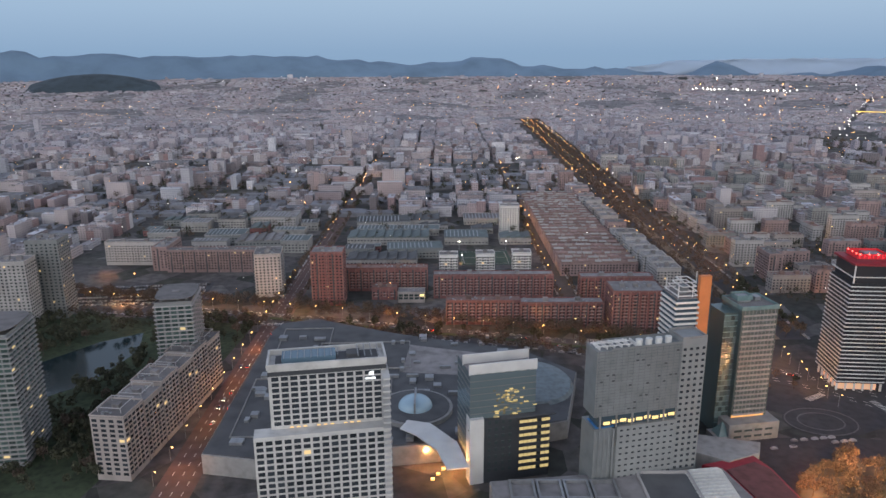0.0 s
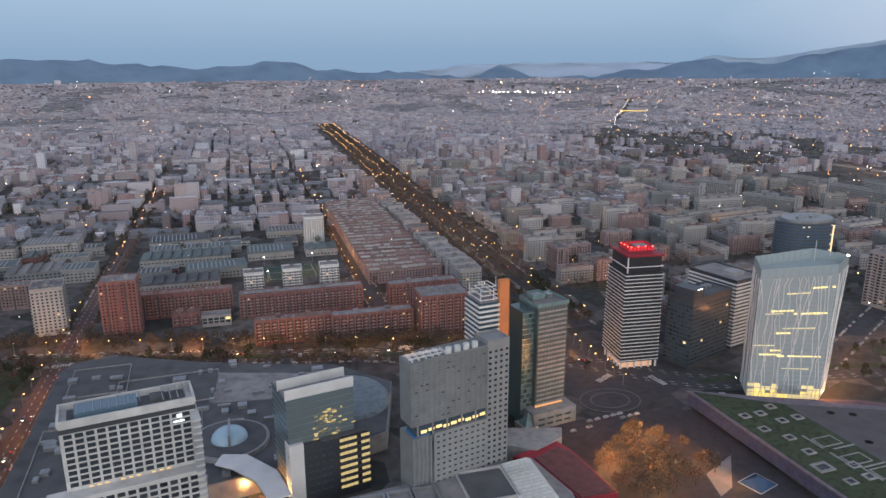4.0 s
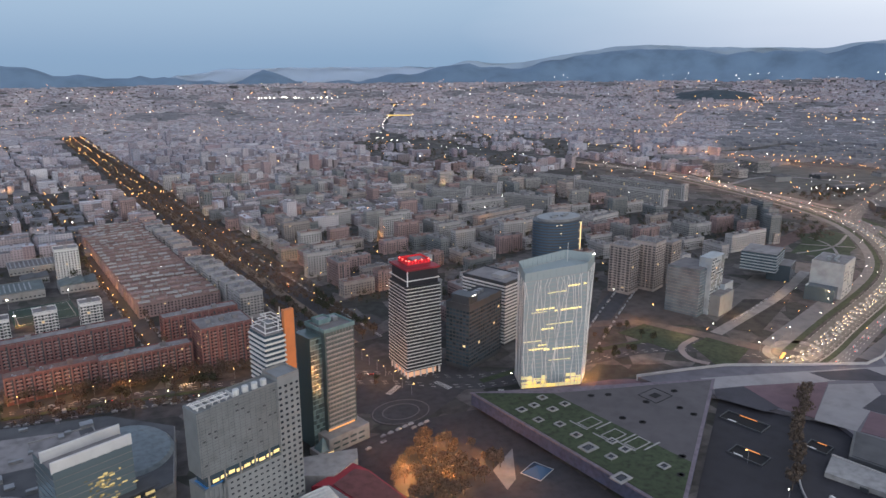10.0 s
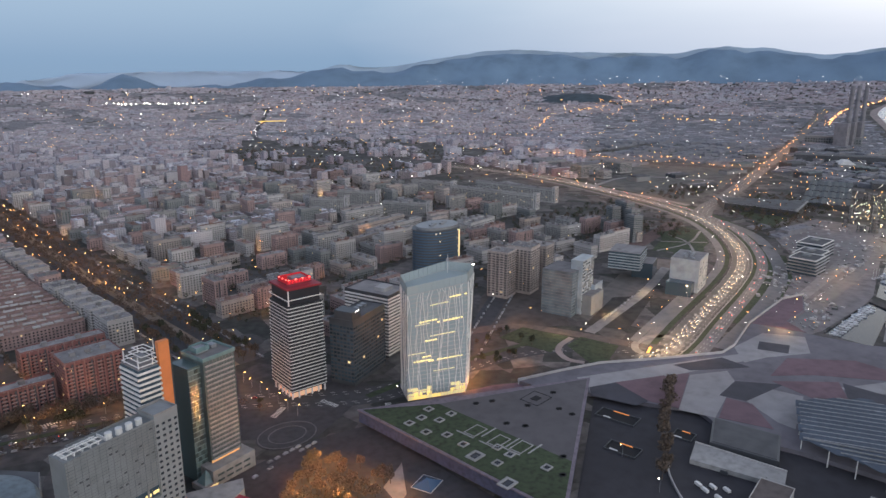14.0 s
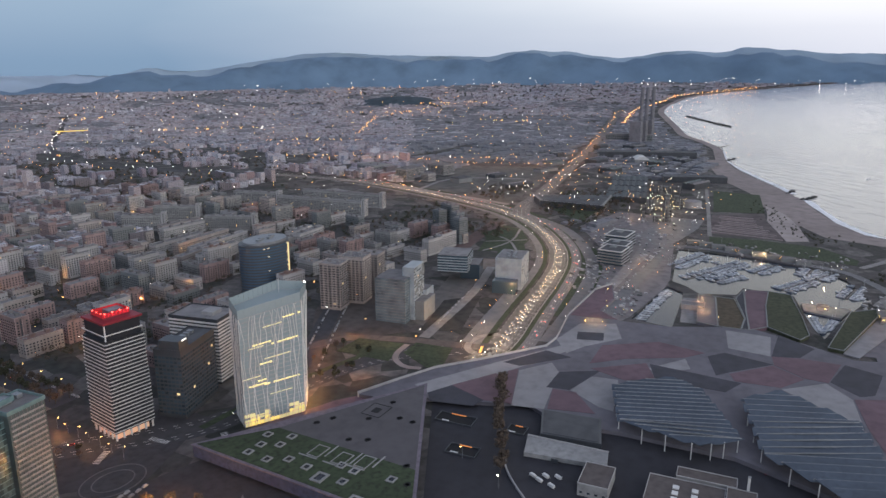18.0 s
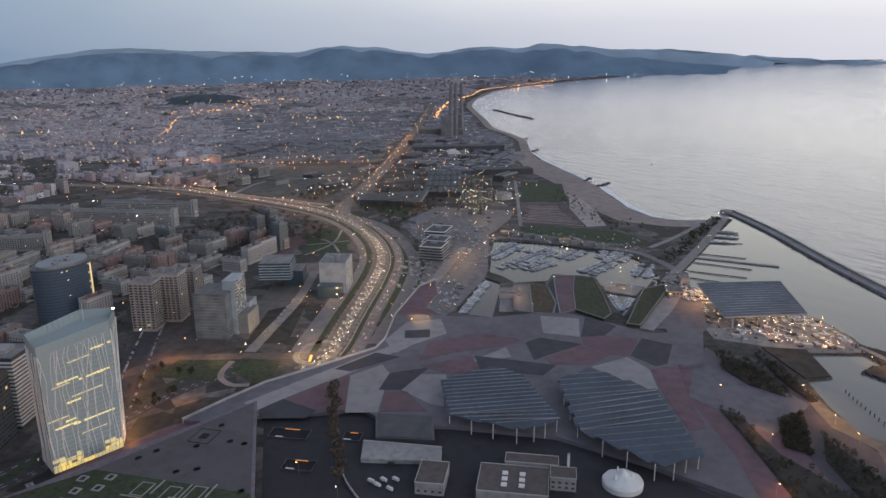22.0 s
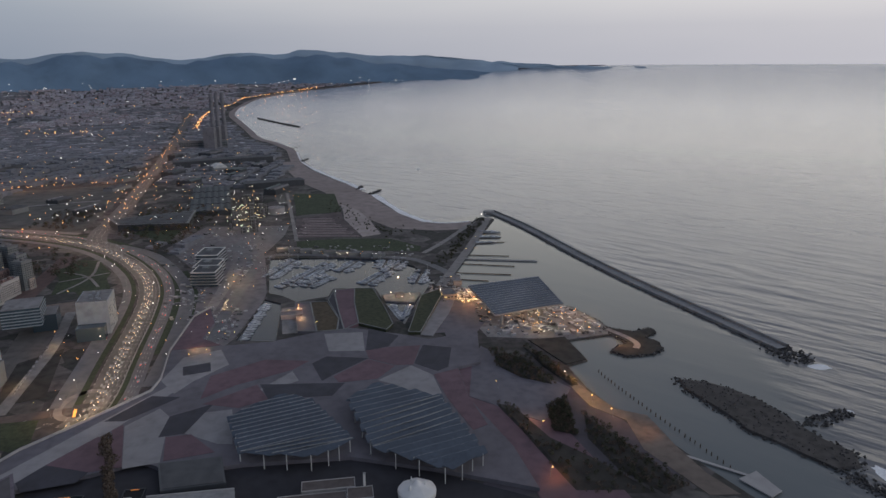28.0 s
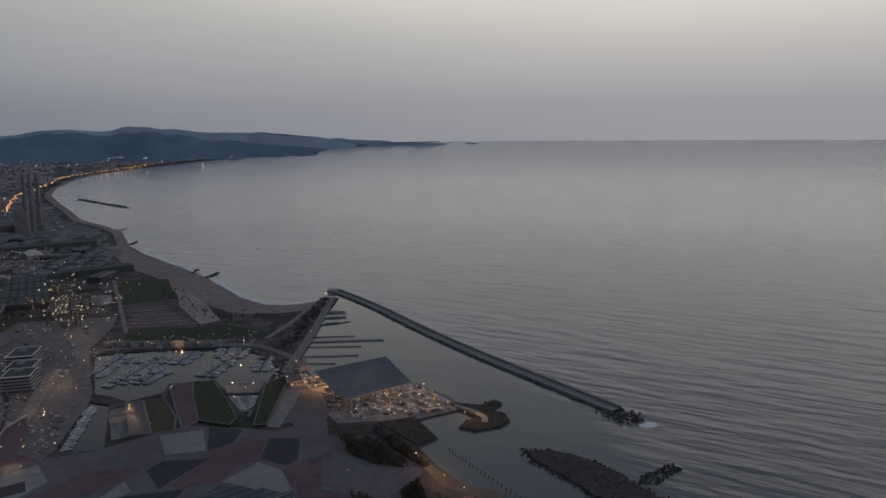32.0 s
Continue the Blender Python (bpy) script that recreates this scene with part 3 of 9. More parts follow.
def free_land(x, y):
    r, az = math.hypot(x, y), math.degrees(math.atan2(x, y))
    if az > shore(r) - 60 * 57.3 / r or az < -50:
        return False
    if abs(x - avenue_x(y)) < (58 if y < 1480 else 46) and y < 2760:
        return False
    near = r < 2640
    if seg_dist(x, y, MOTORWAY) < (55 if near else 12) or seg_dist(x, y, SHOREROAD) < (45 if near else 30) or (near and seg_dist(x, y, RIVER) < 16):
        return False
    return True


FIELD = [(1290, 640), (1345, 890), (1540, 930), (1740, 1030), (1860, 780), (1560, 690)]


def quarter(x, y):
    """Kind of quarter: 0 none, 1 blocks of flats, 2 works and sheds, 3 parkland with slabs."""
    r, az = math.hypot(x, y), math.degrees(math.atan2(x, y))
    if y < 620 and x < 420:
        return 0
    if -420 < x < 330 and y < 1050:
        return 0
    if x > 320 and y < 1000 and x < 780:
        return 0
    if x > 560 and y < 480 and x < 1150:
        return 0
    if x > 1150 and y < 480 and x < 2400:
        return 2 if y > 400 else 0
    if 700 < x < 1320 and y < 1250:
        return 0
    if 1290 < x < 1850 and 640 < y < 1010:
        return 0
    if 900 < x < 1700 and 1250 < y < 2100 and az > 25:
        return 3
    if 1250 < x and az > 55 and r < 3600:
        return 2
    if x < 230 and y < 1650:
        return 2 if rnd.random() < 0.5 else 1
    return 1


rows, works_rows = [], []
step = 46
for gx in range(-60, 60):
    for gy in range(8, 60):
        x, y = gx * step + rnd.uniform(-4, 4), gy * step + rnd.uniform(-4, 4)
        r = math.hypot(x, y)
        if r > 2640 or r < 600 or not free_land(x, y):
            continue
        if r < 2600 and ((x + 150 + 11) % 275 < 22 or y % 310 < 16):
            continue
        q = quarter(x, y)
        if q == 0 or (q == 3 and rnd.random() < 0.75):
            continue
        turn = 0 if x < 900 else -14
        if r > 1500 and q == 1:
            rows.append((x, y, bowl(x, y) + 2.0, 40, 36, 4 + rnd.uniform(0, 3), turn))
        z0 = bowl(x, y)
        if q == 2:
            w, d, h = rnd.uniform(20, 42), rnd.uniform(16, 38), rnd.uniform(5, 12)
            if 1240 < x < 1780 and 300 < y < 600:
                continue
            works_rows.append((x, y, z0 + h / 2, w * 1.15, d, h, turn))
            works_rows.append((x + rnd.uniform(-8, 8), y, z0 + h + 0.6, w * 0.5, d * 0.4, 1.6, turn))
            continue
        tall = rnd.choice((1, 1, 1, 1.25, 1.5)) * (1.0 if r < 2500 else 0.85)
        lay = rnd.random()
        parts = []
        if lay < 0.35:
            for s in (-1, 1):
                parts.append((s * 14, rnd.uniform(-3, 3), 11, rnd.uniform(28, 40)))
        elif lay < 0.7:
            for s in (-1, 1):
                parts.append((rnd.uniform(-3, 3), s * 13, rnd.uniform(28, 40), 11))
            parts.append((rnd.uniform(-9, 9), 0, 10, 15))
        else:
            for s in (-1, 1):
                parts.append((rnd.uniform(-2, 2), s * 11.5, 42, 11))
        for px, py, w, d in parts:
            low = float(np.interp(r, [1700, 3600], [1.0, 0.45]))
            h = min(rnd.choice((9, 12, 15, 15, 18, 21)) * tall, 45) * low
            if rnd.random() < (0.012 if r < 1900 else 0.004):
                w, d, h = 16, 18, rnd.uniform(40, 55)
            n = max(1, int(max(w, d) / rnd.choice((10, 14, 20, 30))))
            for i in range(n):
                t = (i + 0.5) / n - 0.5
                ox, oy, ww, dd = (px + t * w, py, w / n, d) if w > d else (px, py + t * d, w, d / n)
                hh = h + rnd.choice((0, 0, 0, -3, 3))
                c, s = math.cos(radians(turn)), math.sin(radians(turn))
                X, Y = x + ox * c - oy * s, y + ox * s + oy * c
                rows.append((X, Y, z0 + hh / 2, ww - 0.3, dd, hh, turn))
                rows.append((X + rnd.uniform(-3, 3), Y + rnd.uniform(-2, 2), z0 + hh + 1.0, 3.6, 3.2, 2.2, turn))
near_rows = [r for r in rows if math.hypot(r[0], r[1]) < 1900]
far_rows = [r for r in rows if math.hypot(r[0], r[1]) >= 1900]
tagged(boxes("far_town", near_rows, TOWN, kind="stuff", label="dense town of plaster and brick flats"), category="buildings")
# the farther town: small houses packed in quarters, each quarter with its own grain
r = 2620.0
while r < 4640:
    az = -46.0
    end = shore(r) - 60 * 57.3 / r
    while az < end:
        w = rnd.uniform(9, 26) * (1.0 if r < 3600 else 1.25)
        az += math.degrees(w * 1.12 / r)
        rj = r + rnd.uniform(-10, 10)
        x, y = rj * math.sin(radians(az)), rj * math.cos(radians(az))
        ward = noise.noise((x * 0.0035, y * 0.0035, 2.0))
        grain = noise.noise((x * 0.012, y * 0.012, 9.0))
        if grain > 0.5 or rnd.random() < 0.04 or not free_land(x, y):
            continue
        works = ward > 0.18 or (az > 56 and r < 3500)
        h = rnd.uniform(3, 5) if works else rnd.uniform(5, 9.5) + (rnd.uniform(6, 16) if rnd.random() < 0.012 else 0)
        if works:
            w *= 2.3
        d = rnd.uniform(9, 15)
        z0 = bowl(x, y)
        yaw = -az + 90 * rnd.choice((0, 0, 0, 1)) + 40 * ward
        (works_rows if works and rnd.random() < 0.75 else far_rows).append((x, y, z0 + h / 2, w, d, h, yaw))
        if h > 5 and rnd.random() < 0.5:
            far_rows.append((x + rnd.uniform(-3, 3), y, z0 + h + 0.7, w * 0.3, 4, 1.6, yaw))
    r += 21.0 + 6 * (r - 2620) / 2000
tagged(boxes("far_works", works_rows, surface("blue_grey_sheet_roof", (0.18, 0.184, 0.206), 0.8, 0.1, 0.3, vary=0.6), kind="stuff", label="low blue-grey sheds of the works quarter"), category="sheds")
# paled walls and roofs carry the haze of distance
tagged(boxes("far_town", far_rows, TOWNHAZE, kind="stuff", label="far town paled by haze in its colours, spreading to the hills"), category="buildings")

# ---- towers and blocks near the water ----
def facade_rows(w, d, h, fh, bay, win=(1.6, 1.5), z0=3.0, sides="nsew", skip=0.0, rr=None, proud=0.06, top=1.0):
    """Rows of window boxes on a block's sides, in its own frame."""
    rr = rr or rnd
    out = []
    nf = int((h - z0 - top) / fh)
    for side in sides:
        length = w if side in "ns" else d
        nb = max(1, int((length - 1.0) / bay))
        for f in range(nf):
            z = z0 + f * fh + fh * 0.5
            for b in range(nb):
                if skip and rr.random() < skip:
                    continue
                o = (b + 0.5) / nb * length - length / 2
                ww = min(win[0], length / nb * 0.8)
                if side == "s":
                    out.append((o, -d / 2, z, ww, proud * 2, win[1]))
                elif side == "n":
                    out.append((o, d / 2, z, ww, proud * 2, win[1]))
                elif side == "w":
                    out.append((-w / 2, o, z, proud * 2, ww, win[1]))
                else:
                    out.append((w / 2, o, z, proud * 2, ww, win[1]))
    return out


def band_rows(w, d, h, fh, z0, thick, proud, sides="sw"):
    """A projecting band a storey round the given sides."""
    out = []
    for f in range(int((h - z0) / fh) + 1):
        z = z0 + f * fh
        for s in sides:
            if s in "sn":
                out.append((0, (-1 if s == "s" else 1) * (d / 2 + proud / 2), z, w + 2 * proud, proud, thick))
            else:
                out.append(((-1 if s == "w" else 1) * (w / 2 + proud / 2), 0, z, proud, d, thick))
    return out


def parapet(name, w, d, z, h, t, mat, parent, label=""):
    rows = [(0, -d / 2 + t / 2, z + h / 2, w, t, h), (0, d / 2 - t / 2, z + h / 2, w, t, h), (-w / 2 + t / 2, 0, z + h / 2, t, d - 2 * t, h), (w / 2 - t / 2, 0, z + h / 2, t, d - 2 * t, h)]
    return boxes(name, rows, mat, parent, label)


WIN_CACHE = {}


def pieces(name, rows, mat, parent, limit=300):
    """Each piece an object on a shared mesh of its size."""
    for i, (x, y, z, sx, sy, sz) in enumerate(rows[:limit]):
        key = (name, mat.name, round(sx, 2), round(sy, 2), round(sz, 2))
        if key not in WIN_CACHE:
            v, f = box_data([(0, 0, 0, sx, sy, sz)])
            WIN_CACHE[key] = quick_mesh(name, v, f, mat)
        ob = new(name, WIN_CACHE[key])
        ob.location, ob.parent = (x, y, z), parent
    if len(rows) > limit:
        boxes(name + "s_beyond", rows[limit:], mat, parent, kind="stuff")


def block(name, label, x, y, w, d, h, yaw=0, wall=CREAM, roof=ROOFGREY, glass=GLASS, fh=3.0, bay=3.4, win=(1.7, 1.5), group="", sides="nsew", balcony=True, heads=2, cat="apartment block", rr=None, z=1.5, rail=None):
    """A block of flats: walls, flat roof with parapet, stair heads, windows and balconies."""
    rr = rr or rnd
    t = thing(name, label, cat, x, y, z, yaw, group)
    body = boxes("wall", [(0, 0, h / 2, w, d, h)], wall, t)
    top = boxes("roof", [(0, 0, h + 0.12, w + 0.5, d + 0.5, 0.24)], roof, t)
    parapet("parapet", w + 0.5, d + 0.5, h + 0.24, 0.9, 0.3, wall, top)
    for i in range(heads):
        o = ((i + 0.5) / heads - 0.5) * max(w, d) * 0.8
        px, py = (o, rr.uniform(-1, 1)) if w > d else (rr.uniform(-1, 1), o)
        boxes("stair_head", [(px, py, h + 1.7, 4.2, 3.6, 2.9), (px, py, h + 3.25, 4.6, 4.0, 0.2)], roof, top)
    rows = facade_rows(w, d, h, fh, bay, win, sides=sides, rr=rr)
    boxes("glazing", rows, glass, body, kind="stuff")
    if wall in (BRICK, PINKISH) and y < 900:
        nb = int(w / 6.4)
        rows = [((i / nb - 0.5) * w, sy * (d / 2 + 0.25), h / 2, 0.9, 0.5, h) for i in range(nb + 1) for sy in (-1, 1)]
        boxes("brick_pier", rows, BRICKPALE if wall is BRICK else PINKISH, body, kind="stuff")
        # dark strips on the flat wall put in the shade of recessed loggias
        rows = [(((i + 0.5) / nb - 0.5) * w + 1.9, -d / 2 - 0.06, h / 2 - 0.6, 1.5, 0.12, h - 1.6) for i in range(0, nb, 2)]
        boxes("loggia_shaft", rows, DARKWALL, body, kind="stuff")
    if balcony:
        rows = []
        for (bx, by, bz, sx, sy, sz) in facade_rows(w, d, h, fh, bay * 2, (bay * 1.1, 1.0), sides="ns" if w > d else "ew", rr=rr):
            if sx > sy:
                s = -1 if by < 0 else 1
                rows.append((bx, by + s * 0.6, bz - 1.05, sx, 1.2, 0.18))
                rows.append((bx, by + s * 1.17, bz - 0.5, sx, 0.06, 0.95))
            else:
                s = -1 if bx < 0 else 1
                rows.append((bx + s * 0.6, by, bz - 1.05, 1.2, sy, 0.18))
                rows.append((bx + s * 1.17, by, bz - 0.5, 0.06, sy, 0.95))
        boxes("balcony_tier", rows, rail or wall, body, kind="stuff")
    if y > 900 or cat == "pavilion":
        return t
    rows = [(rr.uniform(-w / 2 + 2, w / 2 - 2), rr.uniform(-d / 2 + 1.5, d / 2 - 1.5), h + 0.7, rr.uniform(0.8, 2), rr.uniform(0.8, 1.6), rr.uniform(0.7, 1.3)) for _ in range(max(3, int(w * d / 70)))]
    boxes("roof_plant", rows, METAL, top, kind="stuff")
    return t


def tower_parts(t, w, d, h, wall, roof=ROOFGREY, par=1.4):
    boxes("wall", [(0, 0, h / 2, w, d, h)], wall, t)
    boxes("roof", [(0, 0, h + 0.15, w - 0.4, d - 0.4, 0.3)], roof, t)
    parapet("parapet", w + 0.2, d + 0.2, h, par, 0.4, wall, t)



# white hotel tower with a lower front and deep square windows
t = thing("hotel_tower", "white hotel tower with deep paired windows and open roof frame", "hotel", -53, 299, 1.5, 10)
HOTELWHITE = surface("hotel_white_panels", (0.52, 0.515, 0.50), 0.7, 0.2, 0.2)
boxes("wall", [(0, 0, 50, 52, 17, 100)], HOTELWHITE, t)
boxes("front_wing", [(-3.5, -11, 35.5, 60, 8, 71)], HOTELWHITE, t)
boxes("roof", [(0, 0, 100.2, 46, 12, 0.4), (12, 1, 101.2, 6, 6, 1.8)], ROOFDARK, t)
boxes("roof_glass", [(-8, 1, 101.4, 24, 9, 2.6)], window_glass("blue_plant_glass", (0.10, 0.16, 0.21), 0.0), t)
pieces("plant_frame", [(-19 + i * 3, 1, 102.8, 0.3, 9.4, 0.3) for i in range(9)] + [(14 + i * 3, 1, 102.4, 0.4, 13, 0.6) for i in range(4)], METAL, t)
parapet("roof_frame", 53, 18, 100, 2.4, 1.0, HOTELWHITE, t, "broad white roof frame")
boxes("dark_cornice", [(0, -8.62, 97.8, 52.2, 0.3, 2.0), (26.1, 0, 97.8, 0.3, 17, 2.0)], DARKWALL, t)
rows = []
for f in range(9):
    for b in range(12):
        rows.append((-23 + b * 4.1, -8.55, 73.6 + f * 2.72, 3.1, 0.3, 1.8))
for f in range(22):
    for b in range(14):
        rows.append((-31 + b * 4.1, -15.05, 4 + f * 3.05, 3.0, 0.3, 1.9))
pieces("window", rows, GLASS, t, 300)
boxes("balcony_stack", [(25.4, -8 + 0, 4 + i * 3.05, 3.4, 19, 0.8) for i in range(31)], HOTELWHITE, t, kind="stuff")
boxes("side_glazing", facade_rows(52, 17, 100, 3.05, 4, (2.4, 1.5), sides="e", proud=0.2), GLASS, t, kind="stuff")
boxes("logo", [(19.4, -8.8, 95, 2.2, 0.3, 1.5), (19, -8.8, 92.6, 4.6, 0.3, 0.9)], glow("sign_white", (0.95, 0.98, 1), 0.7), t, "lit plain white sign")
boxes("terrace_lighting", [(-20 + 3 * i, -9.2, 71.8, 1.6, 0.4, 0.35) for i in range(13) if i % 4], glow("terrace_light", (1.0, 0.62, 0.2), 0.55), t, kind="stuff")

# glass office with white roof screens
t = thing("office_tower", "glass office tower with white roof screens and lit base", "office building", 30, 370, 1.5, 13)
boxes("glass_wall", [(0, 0, 39.5, 38, 27, 53)], window_glass("grey_green_glass", (0.12, 0.155, 0.165), 0.0, rough=0.1), t)
boxes("banding", band_rows(38, 27, 65, 3.9, 15, 0.45, 0.2, "sewn"), GREYWALL, t, kind="stuff")
for i in range(2):
    boxes("roof_screen", [(0, -13 + i * 14, 68.6, 39, 1.0, 6.0)], WHITE, t)
    boxes("screen_brace", [(-15 + 6 * j, -9 + i * 14, 68, 0.3, 6, 0.3) for j in range(6)], STEEL, t)
boxes("roof", [(0, 0, 66.2, 37.6, 26.6, 0.3)], ROOFGREY, t)
ATRIUM = [window_glass("lit_atrium_glass_" + n, (0.06, 0.08, 0.08), 0.99, (1.0, 0.74, 0.28), k) for n, k in (("dim", 0.12), ("mid", 0.3), ("bright", 0.7))]
ra = random.Random(8)
for mat in ATRIUM:
    panes = []
    for i in range(34):
        z = ra.uniform(29, 56)
        panes.append((ra.gauss(4 - (60 - z) * 0.1, (3 + (58 - z) * 0.28) * 0.75), -13.6, z, ra.uniform(0.8, 2.6), 0.4, ra.uniform(0.4, 1.1)))
    boxes("atrium_glazing", panes, mat, t, "glowing panes of the atrium", kind="stuff")
boxes("base_wall", [(-15.5, -12, 20, 8, 8, 40)], WHITE, t)
boxes("base_dark", [(-2, -12, 19.5, 19, 8.4, 39)], DARKWALL, t)
pieces("window", [(-8.5 + c * 4, -16.3, 8 + f * 4.2, 1.5, 0.25, 1.8) for c in range(4) for f in range(8)], GLASSLIT, t)
boxes("base_glass", [(17, -11, 18.5, 20, 9, 37)], DARKWALL, t)
STRIPLIT = window_glass("lit_window_strip", (0.06, 0.07, 0.07), 0.6, (1.0, 0.74, 0.3), 0.6)
for f in range(8):
    boxes("window_strip", [(10.5 + c * 2.6, -15.6, 6 + f * 4.2, 2.4, 0.25, 1.7) for c in range(7)], STRIPLIT, t, kind="stuff")
boxes("terrace", [(14, -12, 39.4, 32, 12, 0.6)], ROOFDARK, t)

# grey hotel slab on a lit gap
t = thing("hotel_slab", "grey metal hotel slab hovering over a lit sky lobby", "hotel", 106, 339, 1.5, 13.5)
SLABMETAL = surface("grey_metal_panels", (0.185, 0.20, 0.205), 0.5, 0.15, 0.18)
PIERCED = surface("pierced_panels", (0.25, 0.262, 0.265), 0.55, 0.2, 0.12)
boxes("upper_slab", [(-8, 0, 73, 48, 13, 36)], SLABMETAL, t)
boxes("panel_joint", [(-8, -6.53, 56 + i * 1.65, 48, 0.1, 0.18) for i in range(22)] + [(-31 + i * 3.2, -6.54, 73, 0.16, 0.1, 36) for i in range(15)], surface("panel_joint_grey", (0.125, 0.135, 0.14), 0.6), t, kind="stuff")
boxes("lower_slab", [(2, 0, 24, 47, 13, 48)], PIERCED, t, "pale pierced lower slab")
boxes("end_core", [(22, 0.3, 46.5, 14, 14, 93)], PIERCED, t)
boxes("left_wing", [(-25, 1, 24, 13, 15, 48)], SLABMETAL, t)
boxes("pool_roof", [(-25, 0, 48.2, 10, 11, 0.4)], surface("blue_tarpaulin", (0.05, 0.22, 0.5), 0.4), t, "bright blue roof deck")
boxes("fin_row", [(-31 + i * 2.6, -6.7, 24, 0.9, 0.7, 46) for i in range(5)], GREYWALL, t, kind="stuff")
boxes("lobby_glass", [(-7, 0, 51.5, 44, 10, 6)], GLASSBLUE, t)
boxes("lobby_lighting", [(-24 + i * 4.6, -5.2, 50.2 + (i % 3) * 0.4, 3.4, 0.3, 1.6) for i in range(10)], glow("lobby_light", (1.0, 0.75, 0.3), 0.8), t, kind="stuff")
boxes("pilotis", [(-28 + i * 9, -5.8, 51.5, 0.8, 0.8, 7) for i in range(6)], CONCRETE, t, kind="stuff")
r2 = random.Random(3)
rows = [(-29 + c * 3.2, -6.6, 58 + f * 3.3, 1.5, 0.25, 0.9) for f in range(10) for c in range(15) if r2.random() < 0.2]
pieces("window", rows, DARKWALL, t)
pieces("core_window", [(16.5 + c * 3.6, -6.9, 6 + f * 3.4, 1.5, 0.3, 1.2) for f in range(25) for c in range(4)], GLASS, t)
pieces("slot_window", [(-16 + c * 3.6, -6.6, 5 + f * 3.4, 1.5, 0.25, 0.8) for f in range(13) for c in range(9)], GLASS, t)
boxes("pipework", [(-22, -4, 92.6, 20, 0.5, 0.5), (-22, -1, 93.2, 20, 0.5, 0.5), (-22, 2, 92.6, 20, 0.5, 0.5)] + [(-30 + i * 4, -1, 92, 0.4, 8, 1.8) for i in range(6)], WHITE, t, "white roof pipe frame", kind="stuff")
for i in range(4):
    v, f = [], []
    prism("roof_tank", ring(-8 + i * 5.5, -3.5, 1.7, 1.7, 12), 91, 94.5, STEEL, t)
parapet("parapet", 48, 13, 91, 1.0, 0.4, GREYWALL, t)
parapet("core_parapet", 14, 14, 93, 1.2, 0.4, CONCRETE, t).location = (22, 0.3, 0)

# slim hotel with an orange fin
t = thing("fin_hotel", "slim white hotel with a tall orange fin wall", "hotel", 146, 404, 1.5, 8)
boxes("fin", [(8.0, -6, 54, 7, 3, 107)], ORANGE, t, "orange fin wall")
boxes("wall", [(-3, 2, 47, 13, 20, 94)], GLASSBLUE, t)
boxes("banding", band_rows(13.4, 20, 93, 3.3, 6, 1.2, 0.7, "swe"), WHITE, t, kind="stuff").location = (-3, 2, 0)
boxes("roof", [(-3, 2, 94.2, 12.6, 19.6, 0.4)], ROOFGREY, t)
for i in range(4):
    parapet("crown_frame", 12.5 - i * 1.6, 19 - i * 2.4, 95.5 + i * 2.4, 0.45, 0.5, WHITE, t).location = (-2.6 + i * 0.9, 2, 0)
boxes("crown_post", [(-8 + 9 * sx, -6 + 16 * sy, 98, 0.5, 0.5, 8) for sx in (0, 1) for sy in (0, 1)], WHITE, t)
boxes("lift_head", [(-1, 4, 96.5, 5, 6, 4.4)], GREYWALL, t)
boxes("side_glass", [(12, 4, 50, 6, 14, 98)], GLASSBLUE, t)
boxes("mast", [(3, -5, 106, 0.4, 0.4, 8)], STEEL, t)

# green glass office
t = thing("green_office", "green glass office tower with louvred front and teal crown", "office building", 187, 416, 1.5, 10)
GREENWALL = surface("dark_green_cladding", (0.075, 0.10, 0.10), 0.4, 0.2, 0.2)
GREENGLASS = window_glass("green_curtain_glass", (0.075, 0.105, 0.105), 0.0, (1.0, 0.9, 0.5), 0.3, 0.16)
boxes("wall", [(4, 0, 42, 24, 22, 84)], GREENWALL, t)
boxes("glass_wing", [(-12.5, 2, 41, 9, 18, 80)], GREENGLASS, t, "green glass stair wing")
boxes("wing_framing", [(-12.5, -7.2, 4 + i * 3.6, 9, 0.3, 0.5) for i in range(22)], TEAL, t, kind="stuff")
pieces("louvre", [(4, -11.25, 14 + i * 3.3, 22, 0.6, 1.1) for i in range(21)], CONCRETE, t)
boxes("mullion", [(-6 + i * 2.5, -11.15, 49, 0.3, 0.35, 70) for i in range(9)], GREYWALL, t, kind="stuff")
boxes("wing_pane", [(-16 + i * 2.4, -7.1, 4 + j * 3.6 + 1.8, 2.1, 0.2, 2.8) for i in range(4) for j in range(21)], GREENGLASS, t, kind="stuff")
boxes("side_glazing", facade_rows(24, 22, 84, 3.3, 3, (2.2, 1.5), sides="e"), GLASS, t, kind="stuff").location = (4, 0, 0)
boxes("corner_band", [(16.1, -8, 42, 0.5, 3, 84)], PALE, t)
parapet("crown", 25, 23, 83.6, 2.6, 0.5, TEAL, t, "pale teal crown frame").location = (4, 0, 0)
boxes("crown_slab", [(4, 0, 84.3, 24, 22, 0.5)], ROOFGREY, t)
parapet("crown_rail", 10, 9, 86, 3.2, 0.4, TEAL, t).location = (0, 4, 0)
boxes("roof_plant", [(0, 4, 86.3, 9, 7, 3.6), (10, 4, 86, 4, 5, 2.6)], METAL, t)
boxes("base", [(3, -6, 6, 34, 28, 12)], CONCRETE, t, "pale stone base")
